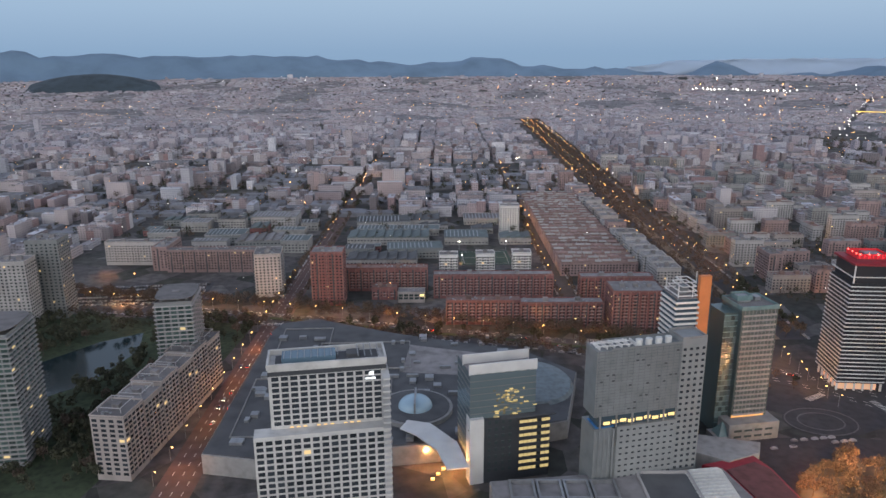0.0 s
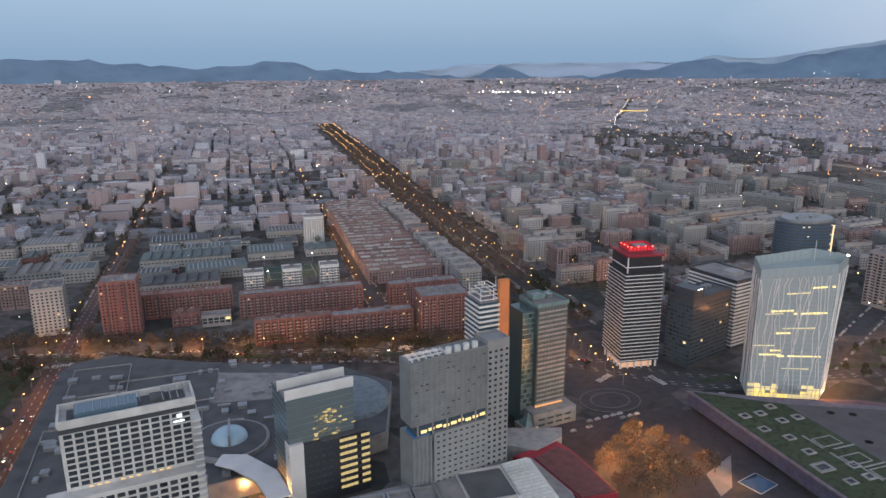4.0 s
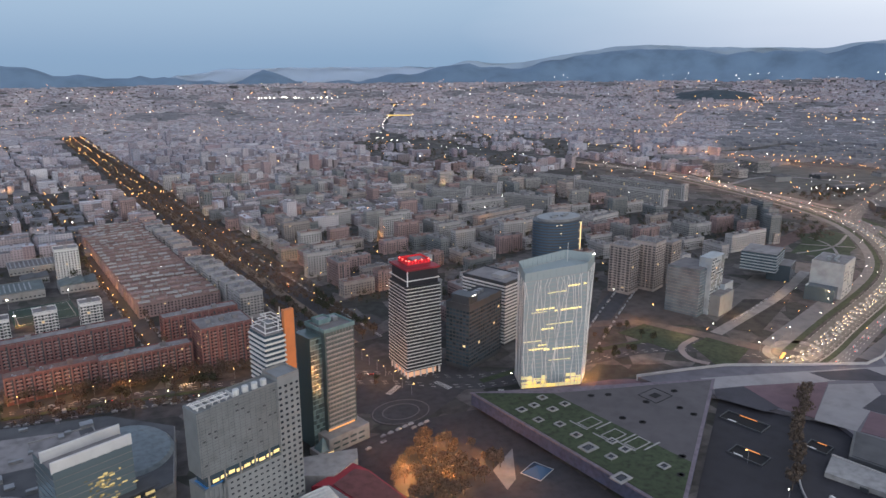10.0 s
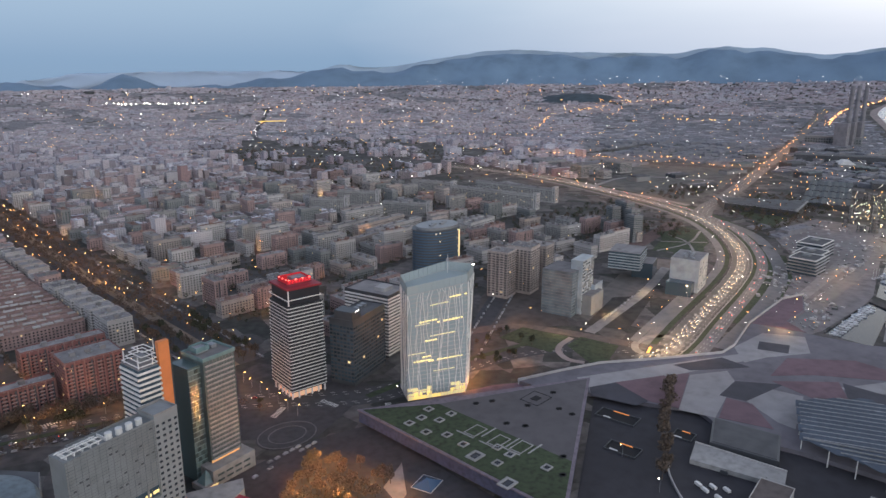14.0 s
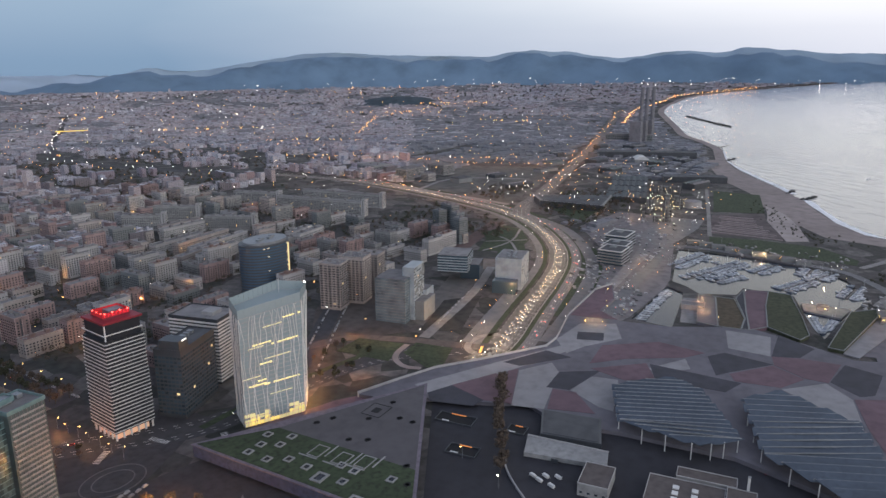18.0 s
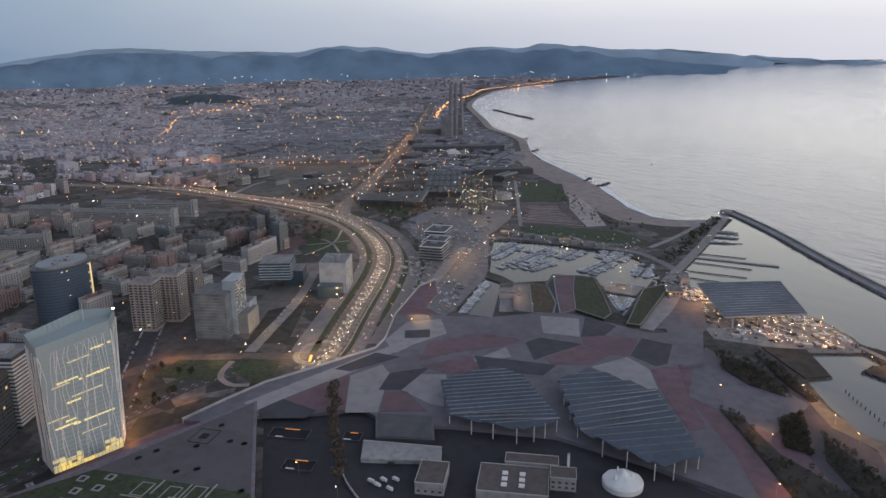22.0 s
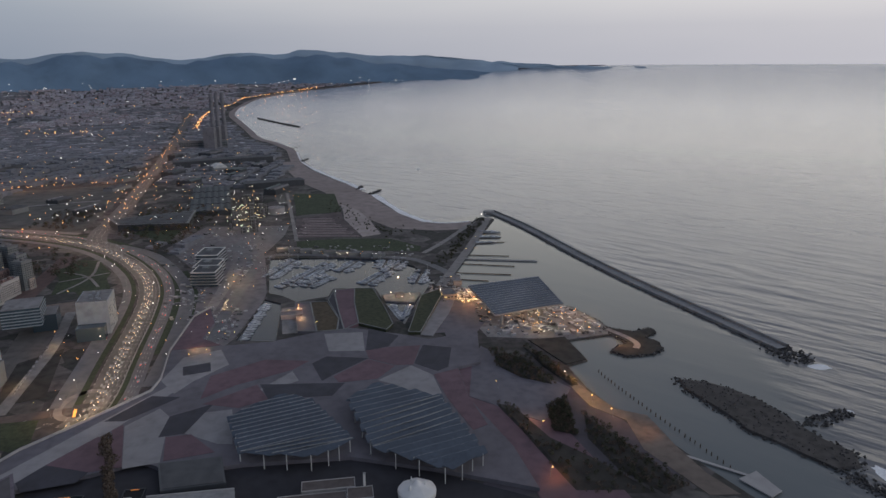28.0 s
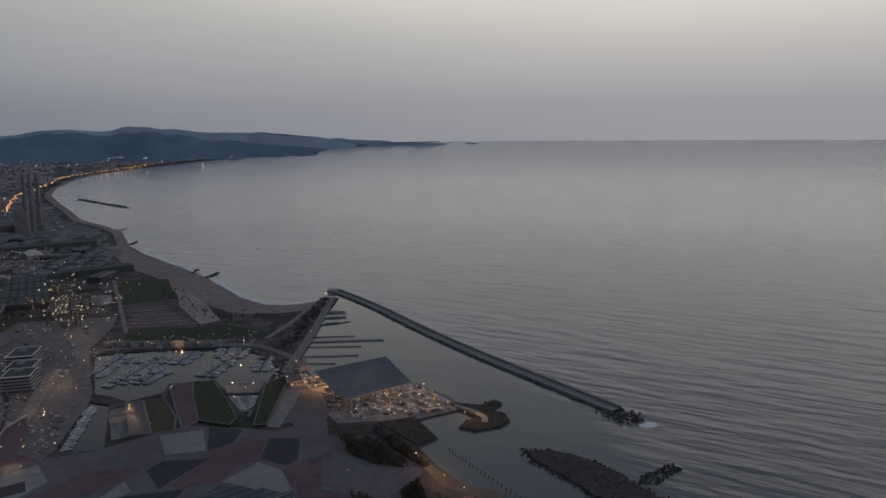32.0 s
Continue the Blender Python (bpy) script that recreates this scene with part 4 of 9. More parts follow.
prism("glass_pyramid", [(-20, -19), (-11, -19), (-11, -10), (-20, -10)], 4, 12, TEAL, t, "teal glass pyramid", top=[(-15.6, -14.6), (-15.4, -14.6), (-15.4, -14.4), (-15.6, -14.4)])
boxes("shop_wing", [(-16, -14, 2, 12, 12, 4)], CONCRETE, t)
boxes("shop_lighting", [(-16, -20.2, 2.2, 10, 0.3, 1.2)], glow("shop_light", (1.0, 0.68, 0.3), 0.7), t)
pieces("base_window", [(-8 + i * 7, -20.1, 3.5 + 4 * f, 5, 0.25, 1.3) for i in range(4) for f in range(2)], GLASSLIT, t)
boxes("lobby_band", [(3, -11.3, 13, 22, 0.4, 1.6)], glow("amber_light", (1.0, 0.55, 0.2), 0.22), t)

STRIPEBLACK = surface("black_glass_cladding", (0.016, 0.018, 0.024), 0.45, 0.12, 0.2)
# striped tower with red crown
t = thing("striped_tower", "black tower ringed with white bands and a red lit crown", "office building", 299, 481, 1.5, -5)
prism("wall", [(-16, -17), (16, -17), (16, 17), (-16, 17)], 6, 80, STRIPEBLACK, t, top=[(-15, -16), (15.5, -16), (15.5, 16), (-15, 16)])
boxes("colonnade", [(-15 + i * 6, -16, 3, 1.2, 1.2, 6) for i in range(6)] + [(-15, -10 + i * 6, 3, 1.2, 1.2, 6) for i in range(5)], WHITE, t, kind="stuff")
boxes("lobby", [(0, 0, 3, 26, 28, 6)], glow("lobby_warm", (1.0, 0.62, 0.4), 0.2), t)
for i in range(25):
    q = i / 25
    w, d = 33.4 - 1.4 * q, 35.4 - 1.6 * q
    parapet("white_band", w - 0.3, d - 0.3, 7 + i * 2.95, 0.68, 0.3, WHITE, t)
boxes("upper_wall", [(0.5, 0, 86, 28, 29, 13)], STRIPEBLACK, t)
boxes("corner_post", [(-13.5, -14.5, 87, 0.8, 0.8, 14)], WHITE, t)
parapet("upper_band", 31, 32, 84.5, 0.6, 0.6, WHITE, t)
boxes("red_cornice", [(0.5, 0, 93.6, 31, 32, 1.5)], REDPAINT, t, "dark red cornice")
parapet("red_screen", 21, 17, 95.2, 4.2, 0.3, glow("dim_red_screen", (0.55, 0.02, 0.03), 0.16), t, "red glowing roof screen")
REDSIGN = glow("red_sign", (0.9, 0.03, 0.05), 0.45)
for i in range(7):
    boxes("sign_block", [(-9 + i * 3, -8.4, 97.6, 0.5, 0.4, 2.8), (-8.2 + i * 3, -8.4, 98.8 - (i % 3) * 0.9, 1.3, 0.4, 0.6)], REDSIGN, t, "lit red sign mark")
for i in range(5):
    boxes("sign_block", [(-10.2, -6 + i * 3, 97.6, 0.4, 0.5, 2.8), (-10.2, -5.2 + i * 3, 98.4 - (i % 2) * 0.8, 0.4, 1.3, 0.6)], REDSIGN, t, "lit red sign mark")
boxes("sign_post", [(sx * 9, sy * 7, 96, 0.4, 0.4, 2) for sx in (-1, 1) for sy in (-1, 1)], METAL, t)
parapet("red_sill", 22, 18, 95.3, 0.7, 0.5, REDPAINT, t)
boxes("red_lamp_row", [(-9 + i * 6, -8.6, 99.2, 0.9, 0.6, 0.9) for i in range(4)] + [(-10.4, -6 + i * 6, 99.2, 0.6, 0.9, 0.9) for i in range(3)], LAMPRED, t, kind="stuff")
boxes("roof_plant", [(4, 4, 96.4, 12, 10, 3)], METAL, t)

# dark office and the banded slab behind it
t = thing("dark_office", "dark glass office block with a black roof box", "office building", 354, 470, 1.5, 20)
tower_parts(t, 52, 24, 58, DARKWALL, ROOFDARK)
boxes("glazing", facade_rows(52, 24, 58, 3.4, 3.2, (2.6, 1.9), sides="swe"), GLASSBLUE, t, kind="stuff")
boxes("roof_box", [(-19, -2, 62, 13, 18, 9)], DARKWALL, t)
boxes("lit_sign", [(-18, -11.3, 66, 6, 0.4, 0.8)], glow("pale_sign", (1, 0.95, 0.85), 2.0), t)
boxes("roof_plant", [(-4 + i * 6, 3, 59.6, 3.5, 5, 2.4) for i in range(4)], METAL, t, kind="stuff")
t = thing("banded_slab", "white slab with long dark window bands", "office building", 404, 505, 1.5, 15)
tower_parts(t, 34, 50, 60, DARKWALL)
boxes("banding", band_rows(34, 50, 60, 3.2, 3, 1.5, 0.6, "swe"), WHITE, t, kind="stuff")
boxes("roof_plant", [(0, -8, 62, 14, 12, 3.4)], PALE, t)

# lattice glass tower at the plaza
t = thing("lattice_tower", "slender white glass tower wrapped in diagonal struts", "office building", 0, 0, 1.5)
LAT = [(349, 399), (394, 378), (412, 391), (400, 410), (361, 421)]
LATTOP = [(351, 401), (398, 380), (418, 392), (404, 412), (363, 423)]
TOPZ = [89, 95, 97, 98, 92]
n5 = len(LAT)
lv = [(x, y, 0) for x, y in LAT] + [(x, y, z) for (x, y), z in zip(LATTOP, TOPZ)]
LATGLASS = window_glass("fritted_white_glass", (0.29, 0.34, 0.345), 0.0, rough=0.2)
lf = [(i, (i + 1) % n5, n5 + (i + 1) % n5, n5 + i) for i in range(n5)] + [tuple(range(n5, 2 * n5))]
link_mesh("glass_wall", lv, lf, LATGLASS, t)


def lat_point(side, u, q, off=0.0):
    a, b = Vector(LAT[side]), Vector(LAT[(side + 1) % n5])
    c, d = Vector(LATTOP[side]), Vector(LATTOP[(side + 1) % n5])
    zt = TOPZ[side] * (1 - u) + TOPZ[(side + 1) % n5] * u
    p = a.lerp(b, u).lerp(c.lerp(d, u), q)
    nrm = Vector(((b - a).y, -(b - a).x)).normalized() * off
    return Vector((p.x + nrm.x, p.y + nrm.y, zt * q))


def bar_mesh(name, segs, rad, mat, parent, label="", kind=""):
    """Thin square bars between pairs of points."""
    v, f = [], []
    for a, b in segs:
        d = (b - a).normalized()
        s = d.cross(Vector((0, 0, 1)) if abs(d.z) < 0.9 else Vector((1, 0, 0))).normalized() * rad
        u = d.cross(s).normalized() * rad
        k = len(v)
        for p in (a, b):
            v += [p + s + u, p - s + u, p - s - u, p + s - u]
        f += [(k, k + 1, k + 5, k + 4), (k + 1, k + 2, k + 6, k + 5), (k + 2, k + 3, k + 7, k + 6), (k + 3, k, k + 4, k + 7), (k + 3, k + 2, k + 1, k), (k + 4, k + 5, k + 6, k + 7)]
    return link_mesh(name, v, f, mat, parent, label, kind)


rl = random.Random(11)
for side in range(n5):
    length = (Vector(LAT[side]) - Vector(LAT[(side + 1) % n5])).length
    nb = max(3, int(length / 2.6))
    segs = []
    for i in range(nb):
        u = i / nb
        q = 0.0
        while q < 1.0:
            q2 = min(1.0, q + rl.uniform(0.10, 0.2))
            u2 = min(1.0, max(0.0, u + rl.choice((-1, 1)) * rl.uniform(0.25, 0.9) / nb))
            segs.append((lat_point(side, u, q, 0.35), lat_point(side, u2, q2, 0.35)))
            u, q = u2, q2
    bar_mesh("bracing", segs, 0.2, WHITE, t, "white diagonal struts", "stuff")
    segs = [(lat_point(side, 0, f / 26, 0.12), lat_point(side, 1, f / 26, 0.12)) for f in range(1, 27)]
    bar_mesh("floor_edging", segs, 0.22, PALE, t, kind="stuff")
for side in range(n5):
    for i in range(10):
        u0, u1 = i / 10, (i + 0.97) / 10
        p, q = lat_point(side, u0, 1.0), lat_point(side, u1, 1.0)
        link_mesh("crown_screen", [p, q, q + Vector((0, 0, 7.6)), p + Vector((0, 0, 7.5)), p + Vector((0.1, 0.15, 0)), q + Vector((0.1, 0.15, 0))], [(0, 1, 2, 3), (0, 4, 5, 1)], LATGLASS, t)
SOFTFLOOR = glow("softly_lit_floor", (0.95, 0.85, 0.50), 0.2)
for f in (6.5, 11.5, 15.2, 18.4, 22.6):
    a = rl.uniform(0, 0.6)
    for u in range(int(a * 16), int(min(1, a + rl.uniform(0.2, 0.5)) * 16)):
        bar_mesh("lit_floor", [(lat_point(0, u / 16, f / 26, 0.05), lat_point(0, (u + 0.9) / 16, f / 26, 0.05))], rl.uniform(0.3, 0.5), SOFTFLOOR, t)
LITFLOOR = glow("lit_floor", (1.0, 0.80, 0.34), 0.9)
for f, a, b in ((9.2, 0.35, 0.98), (9.5, 0.1, 0.4), (10.4, 0.28, 0.42), (14.2, 0.3, 0.55), (18.3, 0.5, 0.95), (19.0, 0.2, 0.5), (23.6, 0.7, 1.0)):
    segs = [(lat_point(0, u / 20, f / 26, 0.05), lat_point(0, (u + 0.8) / 20, f / 26, 0.05)) for u in range(int(a * 20), int(b * 20))]
    for sg in segs:
        if rl.random() < 0.85:
            bar_mesh("lit_floor", [sg], rl.uniform(0.35, 0.6), LITFLOOR, t)
GLOWBASE = glow("lit_base", (1.0, 0.70, 0.18), 1.1)
DIMBASE = glow("dim_lit_base", (1.0, 0.80, 0.36), 0.5)
for i in range(12):
    for j in range(4):
        if rl.random() < 0.12 * j or (4 < i < 9 and j > 0):
            continue
        p = lat_point(0, (i + 0.5) / 12, (1.6 + j * 3) / 104, 0.06)
        boxes("lit_pane", [(*p, 4.5, 0.25, 2.9, -23.5)], GLOWBASE if j < 2 and rl.random() < 0.6 else DIMBASE, t)
boxes("roof_mast", [(399, 404, 106, 0.4, 0.4, 16)], STEEL, t)
boxes("roof_beacon", [(416, 391, 104.6, 1.2, 1.2, 0.7)], LAMPWHITE, t)

LITSTRIP = glow("cool_office_light", (1.0, 0.86, 0.6), 0.5)
# round blue tower and the offices along the park
t = thing("round_tower", "dark blue rounded glass tower", "office building", 622, 651, 1.5, 0)
prism("wall", ring(0, 0, 35, 26, 32), 0, 61, window_glass("blue_tower_glass", (0.10, 0.155, 0.22), 0.0, rough=0.1), t)
for i in range(17):
    prism("floor_band", ring(0, 0, 35.4, 26.4, 32), 3 + i * 3.6, 4.5 + i * 3.6, DARKWALL, t)
prism("crown", ring(2, 0, 31, 22, 32), 61, 65, METAL, t)
pieces("roof_plant", [(-12 + 9 * i, -4 + 5 * (i % 2), 66, 6, 5, 2.2) for i in range(4)], METAL, t)
boxes("crown_lamp", [(-20 + 8 * i, -20.5 + abs(i - 3) * 1.3, 61.6, 1.6, 0.6, 0.6) for i in range(6)], LITSTRIP, t, kind="stuff")
for f_ in (7, 9, 12, 15):
    boxes("lit_row", [(-22 + 3.2 * i, -24.4 + 0.012 * (i - 6) ** 2 * 3.2, 3.4 + f_ * 3.6 + 1.8, 2.4, 0.5, 1.1) for i in range(f_ % 5, 13, 2)], LITSTRIP, t, kind="stuff")
boxes("light_strip", [(20, -22.2, 32, 1.6, 0.6, 54)], glow("strip_light", (1.0, 0.75, 0.35), 0.9), t)
for i, (x, y, w, d, h, yaw) in enumerate(((612, 528, 24, 26, 55, 15), (645, 522, 26, 30, 57, 15), (684, 530, 26, 30, 50, 15))):
    block("apartment_tower", "brown and white apartment tower with deep balconies", x, y, w, d, h, yaw, CREAM, bay=4.5, win=(3.2, 1.7), group="apartment towers by the park", cat="apartment tower")
BLUEPALE = surface("pale_blue_panels", (0.33, 0.375, 0.405), 0.4, 0.1, 0.3)
DIMBLUE = surface("dim_blue_glass_panels", (0.13, 0.165, 0.19), 0.25, 0.1, 0.35)
t = thing("stepped_office", "grey stepped office tower with patchwork panels", "office building", 628, 438, 1.5, 12)
boxes("wall", [(-4, 8, 25, 40, 36, 50)], DIMBLUE, t)
boxes("front_slab", [(6, -8, 30, 30, 14, 62)], BLUEPALE, t)
boxes("low_wing", [(28, -8, 14, 22, 24, 28)], BLUEPALE, t)
boxes("low_front", [(10, -20, 11, 34, 12, 22)], GREYWALL, t)
boxes("roof", [(-4, 8, 50.3, 38, 34, 0.5), (28, -8, 28.3, 20, 22, 0.5), (10, -20, 22.2, 32, 10, 0.4)], ROOFGREY, t)
boxes("cladding", [(r2.uniform(-8, 20), -15.1, r2.uniform(5, 58), r2.uniform(3, 8), 0.3, r2.uniform(3, 6)) for _ in range(26)], SLABMETAL, t, kind="stuff")
boxes("front_glazing", facade_rows(30, 14, 62, 3.4, 3.0, (2.2, 1.8), sides="s", skip=0.35), GLASSBLUE, t, kind="stuff").location = (6, -8, 0)
boxes("floor_line", band_rows(40, 36, 50, 3.4, 3, 0.35, 0.12, "swe"), SLABMETAL, t, kind="stuff").location = (-4, 8, 0)
t = thing("glass_office", "pale glass office with a cantilevered upper box", "office building", 792, 462, 1.5, 20)
boxes("upper_box", [(0, 6, 25, 44, 40, 22)], GLASSBLUE, t)
boxes("lower_box", [(14, -14, 10, 34, 26, 20)], GLASSBLUE, t)
boxes("banding", band_rows(44, 40, 36, 3.6, 15, 1.3, 0.4, "swe"), BLUEPALE, t, kind="stuff").location = (0, 6, 0)
boxes("roof", [(0, 6, 36.2, 43, 39, 0.4), (14, -14, 20.2, 33, 25, 0.4)], ROOFGREY, t)
t = thing("white_cube_office", "white boxy office with a green glass foot", "office building", 790, 385, 1.5, 14)
boxes("wall", [(8, 0, 22, 46, 34, 40)], BLUEPALE, t)
boxes("foot", [(-18, 2, 8, 24, 30, 16)], GLASSBLUE, t)
boxes("roof", [(8, 0, 42.2, 44, 32, 0.4)], ROOFGREY, t)
boxes("roof_plant", [(r2.uniform(-12, 26), r2.uniform(-12, 12), 43.2, 4, 3, 1.8) for _ in range(12)], METAL, t, kind="stuff")
pieces("window", [(-10 + c * 5, -17.1, 6 + f * 4.2, 1.2, 0.25, 2.2) for c in range(8) for f in range(8) if r2.random() < 0.5], GLASSBLUE, t)

# black that puts in the dark inside openings; also colours the van wheels
BLACK = surface("black_void", (0.012, 0.012, 0.014), 0.9, 0.5, 0.2)
# triangular hall with planted roof
FORUM = [(295, 394), (468, 305), (301, 207)]
t = thing("triangular_hall", "dark blue triangular hall with a part planted roof", "hall", 0, 0, 1.5)
prism("wall", FORUM, 3.5, 12.6, surface("blue_rough_wall", (0.055, 0.068, 0.12), 0.8, 0.3, 0.4), t)
fc = (sum(p[0] for p in FORUM) / 3, sum(p[1] for p in FORUM) / 3)
prism("roof_rim", [(fc[0] + (x - fc[0]) * 1.012, fc[1] + (y - fc[1]) * 1.012) for x, y in FORUM], 12.6, 13.4, surface("mauve_edge", (0.17, 0.14, 0.17), 0.7), t)
inner = [(fc[0] + (x - fc[0]) * 0.97, fc[1] + (y - fc[1]) * 0.97) for x, y in FORUM]
A, B, C = (Vector(p) for p in inner)
split_b, split_c = Vector((345, 358)), C.lerp(B, 0.30)
prism("roof_deck", [tuple(split_b), tuple(B), tuple(split_c)], 13.4, 13.7, surface("roof_deck_grey", (0.10, 0.092, 0.098), 0.9, 0.1, 0.2), t)
prism("green_roof", [tuple(A), tuple(split_b), tuple(split_c), tuple(C)], 13.4, 13.75, GRASS, t, "planted roof strip")
prism("foot", [(fc[0] + (x - fc[0]) * 0.8, fc[1] + (y - fc[1]) * 0.8) for x, y in FORUM], 0, 3.5, DARKWALL, t)
ux, uy = (C - A).normalized(), (B - A).normalized()
WELL = window_glass("dark_well_glass", (0.02, 0.022, 0.026), 0.0, rough=0.2)
def skylight(x, y, w, d, pale):
    parapet("skylight_frame", w, d, 13.7, 0.8, w * 0.16, CONCRETE if pale else GREYWALL, t).matrix_basis = pose(x, y, 0, 0, 0, 3)
    boxes("skylight_pane", [(x, y, 13.9, w * 0.68, d * 0.68, 0.3, 3)], WELL, t)


for x, y in [(308, 351), (308, 333), (333, 357), (320, 351), (327, 339), (340, 340), (316, 320), (315, 303), (329, 284), (328, 272), (314, 271), (333, 245)]:
    skylight(x, y, 6.5, 6.0, True)
for x, y in [(310, 287), (301, 251)]:
    skylight(x, y, 11, 9, True)
for x, y in [(335, 310), (336, 289), (341, 273)]:
    parapet("bed_kerb", 15, 10, 13.7, 0.5, 0.7, CONCRETE, t).matrix_basis = pose(x, y, 0, 0, 0, 3)
    boxes("planted_bed", [(x, y, 13.85, 13.4, 8.4, 0.3, 3)], GRASS, t)
    boxes("roof_walk", [(x + 5, y - 8, 13.85, 16, 1.2, 0.25, 3), (x - 9, y + 2, 13.85, 1.2, 16, 0.25, 3)], CONCRETE, t)
for x, y in [(366, 339), (378, 333), (392, 309), (424, 309), (405, 289), (405, 277), (359, 302), (366, 290), (352, 246), (334, 233)]:
    # no hole is cut: black slabs on the deck put in the pits' shade
    boxes("roof_pit", [(x, y, 13.78, 5.2, 2.6, 0.2, 3), (x, y, 13.78, 2.4, 4.6, 0.2, 3)], BLACK, t)
parapet("deck_frame", 20, 17, 13.7, 0.22, 0.5, BLACK, t).matrix_basis = pose(406, 312, 0, 0, 0, 3)
boxes("deck_well", [(406, 312, 13.8, 7.5, 6, 0.24, 3)], BLACK, t)
t = thing("glass_pyramid", "low blue glass pyramid roof light on the square", "roof light", 279, 301, 1.6, 18)
prism("glass", [(-8, -7), (8, -7), (8, 7), (-8, 7)], 0.4, 4.2, window_glass("blue_roof_glass", (0.07, 0.12, 0.2), 0.0, rough=0.15), t, top=[(-1, -1), (1, -1), (1, 1), (-1, 1)])
parapet("kerb", 17, 15, 0, 0.5, 0.4, PALE, t)

SQUARE = surface("dark_square_paving", (0.05, 0.046, 0.05), 0.85, 0.2, 0.3)
ESPKERB = surface("dark_granite_kerb", (0.12, 0.115, 0.115), 0.85, 0.4, 0.25)
# ---- shopping centre ----
MALL = [(-142, 552), (-139, 362), (-107, 356), (4, 375), (78, 400), (96, 470), (60, 512), (8, 528), (-40, 546), (-110, 580), (-137, 570)]
t = thing("shopping_centre", "sprawling shopping centre with dark gravel roofs", "shopping centre", 0, 0, 1.5)
prism("wall", MALL, 0, 12.5, CONCRETE, t)
prism("roof", [(x * 0.995 - 0.2, 460 + (y - 460) * 0.99) for x, y in MALL], 12.5, 13.1, ROOFDARK, t)
prism("drum", ring(-18, 413, 24, 24, 40), 13.1, 16, CONCRETE, t)
prism("drum_roof", ring(-18, 413, 22, 22, 40), 16, 16.4, ROOFDARK, t)
dv, df = [], []
for i in range(9):
    a = radians(90 * i / 8)
    for j in range(32):
        b = radians(360 * j / 32)
        dv.append((-18 + 11 * math.cos(a) * math.cos(b), 413 + 11 * math.cos(a) * math.sin(b), 16.4 + 7 * math.sin(a)))
for i in range(8):
    for j in range(32):
        df.append((i * 32 + j, i * 32 + (j + 1) % 32, (i + 1) * 32 + (j + 1) % 32, (i + 1) * 32 + j))
DOMEGLASS = window_glass("dome_glass", (0.3, 0.42, 0.5), 0.0, rough=0.15)
link_mesh("dome", dv, df, DOMEGLASS, t, "blue glass dome")
boxes("dome_rib", [(-18, 413, 20, 1.2, 22.5, 7.6)], METAL, t)
ZINCROOF = surface("pale_zinc", (0.15, 0.185, 0.20), 0.45)
prism("round_roof", ring(62, 452, 28, 34, 40), 13.1, 15.4, ZINCROOF, t, "pale rounded zinc roof", top=ring(62, 452, 26, 32, 40))
prism("round_roof_crown", ring(62, 452, 26, 32, 40), 15.4, 17.6, ZINCROOF, t, top=ring(62, 452, 15, 20, 40))
for j in range(5):
    boxes("roof_duct", [(40 + 4 * j, 478 + 5 * (j % 2), 15.2, 2.4, 7, 2.0, 20 * (j % 3))], STEEL, t)
rm = random.Random(9)
for x, y, w, d in ((-108, 420, 44, 80), (-60, 500, 70, 50), (-110, 530, 40, 50), (30, 480, 40, 40), (-50, 440, 30, 40)):
    parapet("roof_curb", w, d, 13.1, 0.9, 0.6, CONCRETE, t).matrix_basis = pose(x, y, 0, 0, 0, 3)
prism("roof_patch", [(-70, 395), (-40, 402), (-36, 440), (-72, 452)], 13.1, 13.35, ROOFGREY, t)
prism("roof_patch", [(-30, 470), (40, 462), (40, 500), (-26, 520)], 13.1, 13.3, ROOFGREY, t)
boxes("roof_plant", [(rm.uniform(-130, 50), rm.uniform(370, 540), 14.2, rm.uniform(2, 9), rm.uniform(2, 7), rm.uniform(1.4, 3)) for _ in range(90)], METAL, t, kind="stuff")
prism("canopy", [(-22, 392), (-8, 388), (8, 366), (14, 340), (2, 338), (-4, 358), (-16, 374), (-26, 382)], 17, 17.8, WHITE, t, "white sail canopy")
boxes("canopy_lighting", [(-6 + i * 3, 344 + i * 5, 8, 2, 2, 0.5) for i in range(6)], glow("canopy_light", (1.0, 0.7, 0.25), 2.0), t, kind="stuff")

# convention halls in front
t = thing("convention_hall", "low grey convention hall with coffered roof and red flank", "hall", 0, 0, 1.5)
prism("wall", [(24, 326), (90, 334), (150, 338), (158, 300), (150, 250), (30, 250)], 0, 18, CONCRETE, t)
prism("roof", [(25, 325), (90, 333), (149, 337), (157, 300), (149, 251), (31, 251)], 18, 18.5, ROOFGREY, t)
for i in range(4):
    parapet("roof_coffer", 13, 16, 18.5, 2.2, 1.2, METAL, t).location = (40 + i * 14, 316, 0)
boxes("court_floor", [(116, 318, 18.6, 26, 26, 0.3)], ROOFDARK, t)
parapet("dark_court", 28, 30, 18.5, 1.4, 1.0, PALE, t).location = (116, 318, 0)
for i in range(14):
    prism("roof_ridge", [(128 + 0, 334 - i * 3.0), (149, 336 - i * 3.0), (149, 333.4 - i * 3.0), (128, 331.4 - i * 3.0)], 18.5, 20.4, STEEL, t, top=[(131, 333.2 - i * 3.0), (146, 335.2 - i * 3.0), (146, 334.2 - i * 3.0), (131, 332.2 - i * 3.0)])
RUST = surface("red_brown_roof", (0.14, 0.055, 0.055), 0.9, 0.2, 0.3)
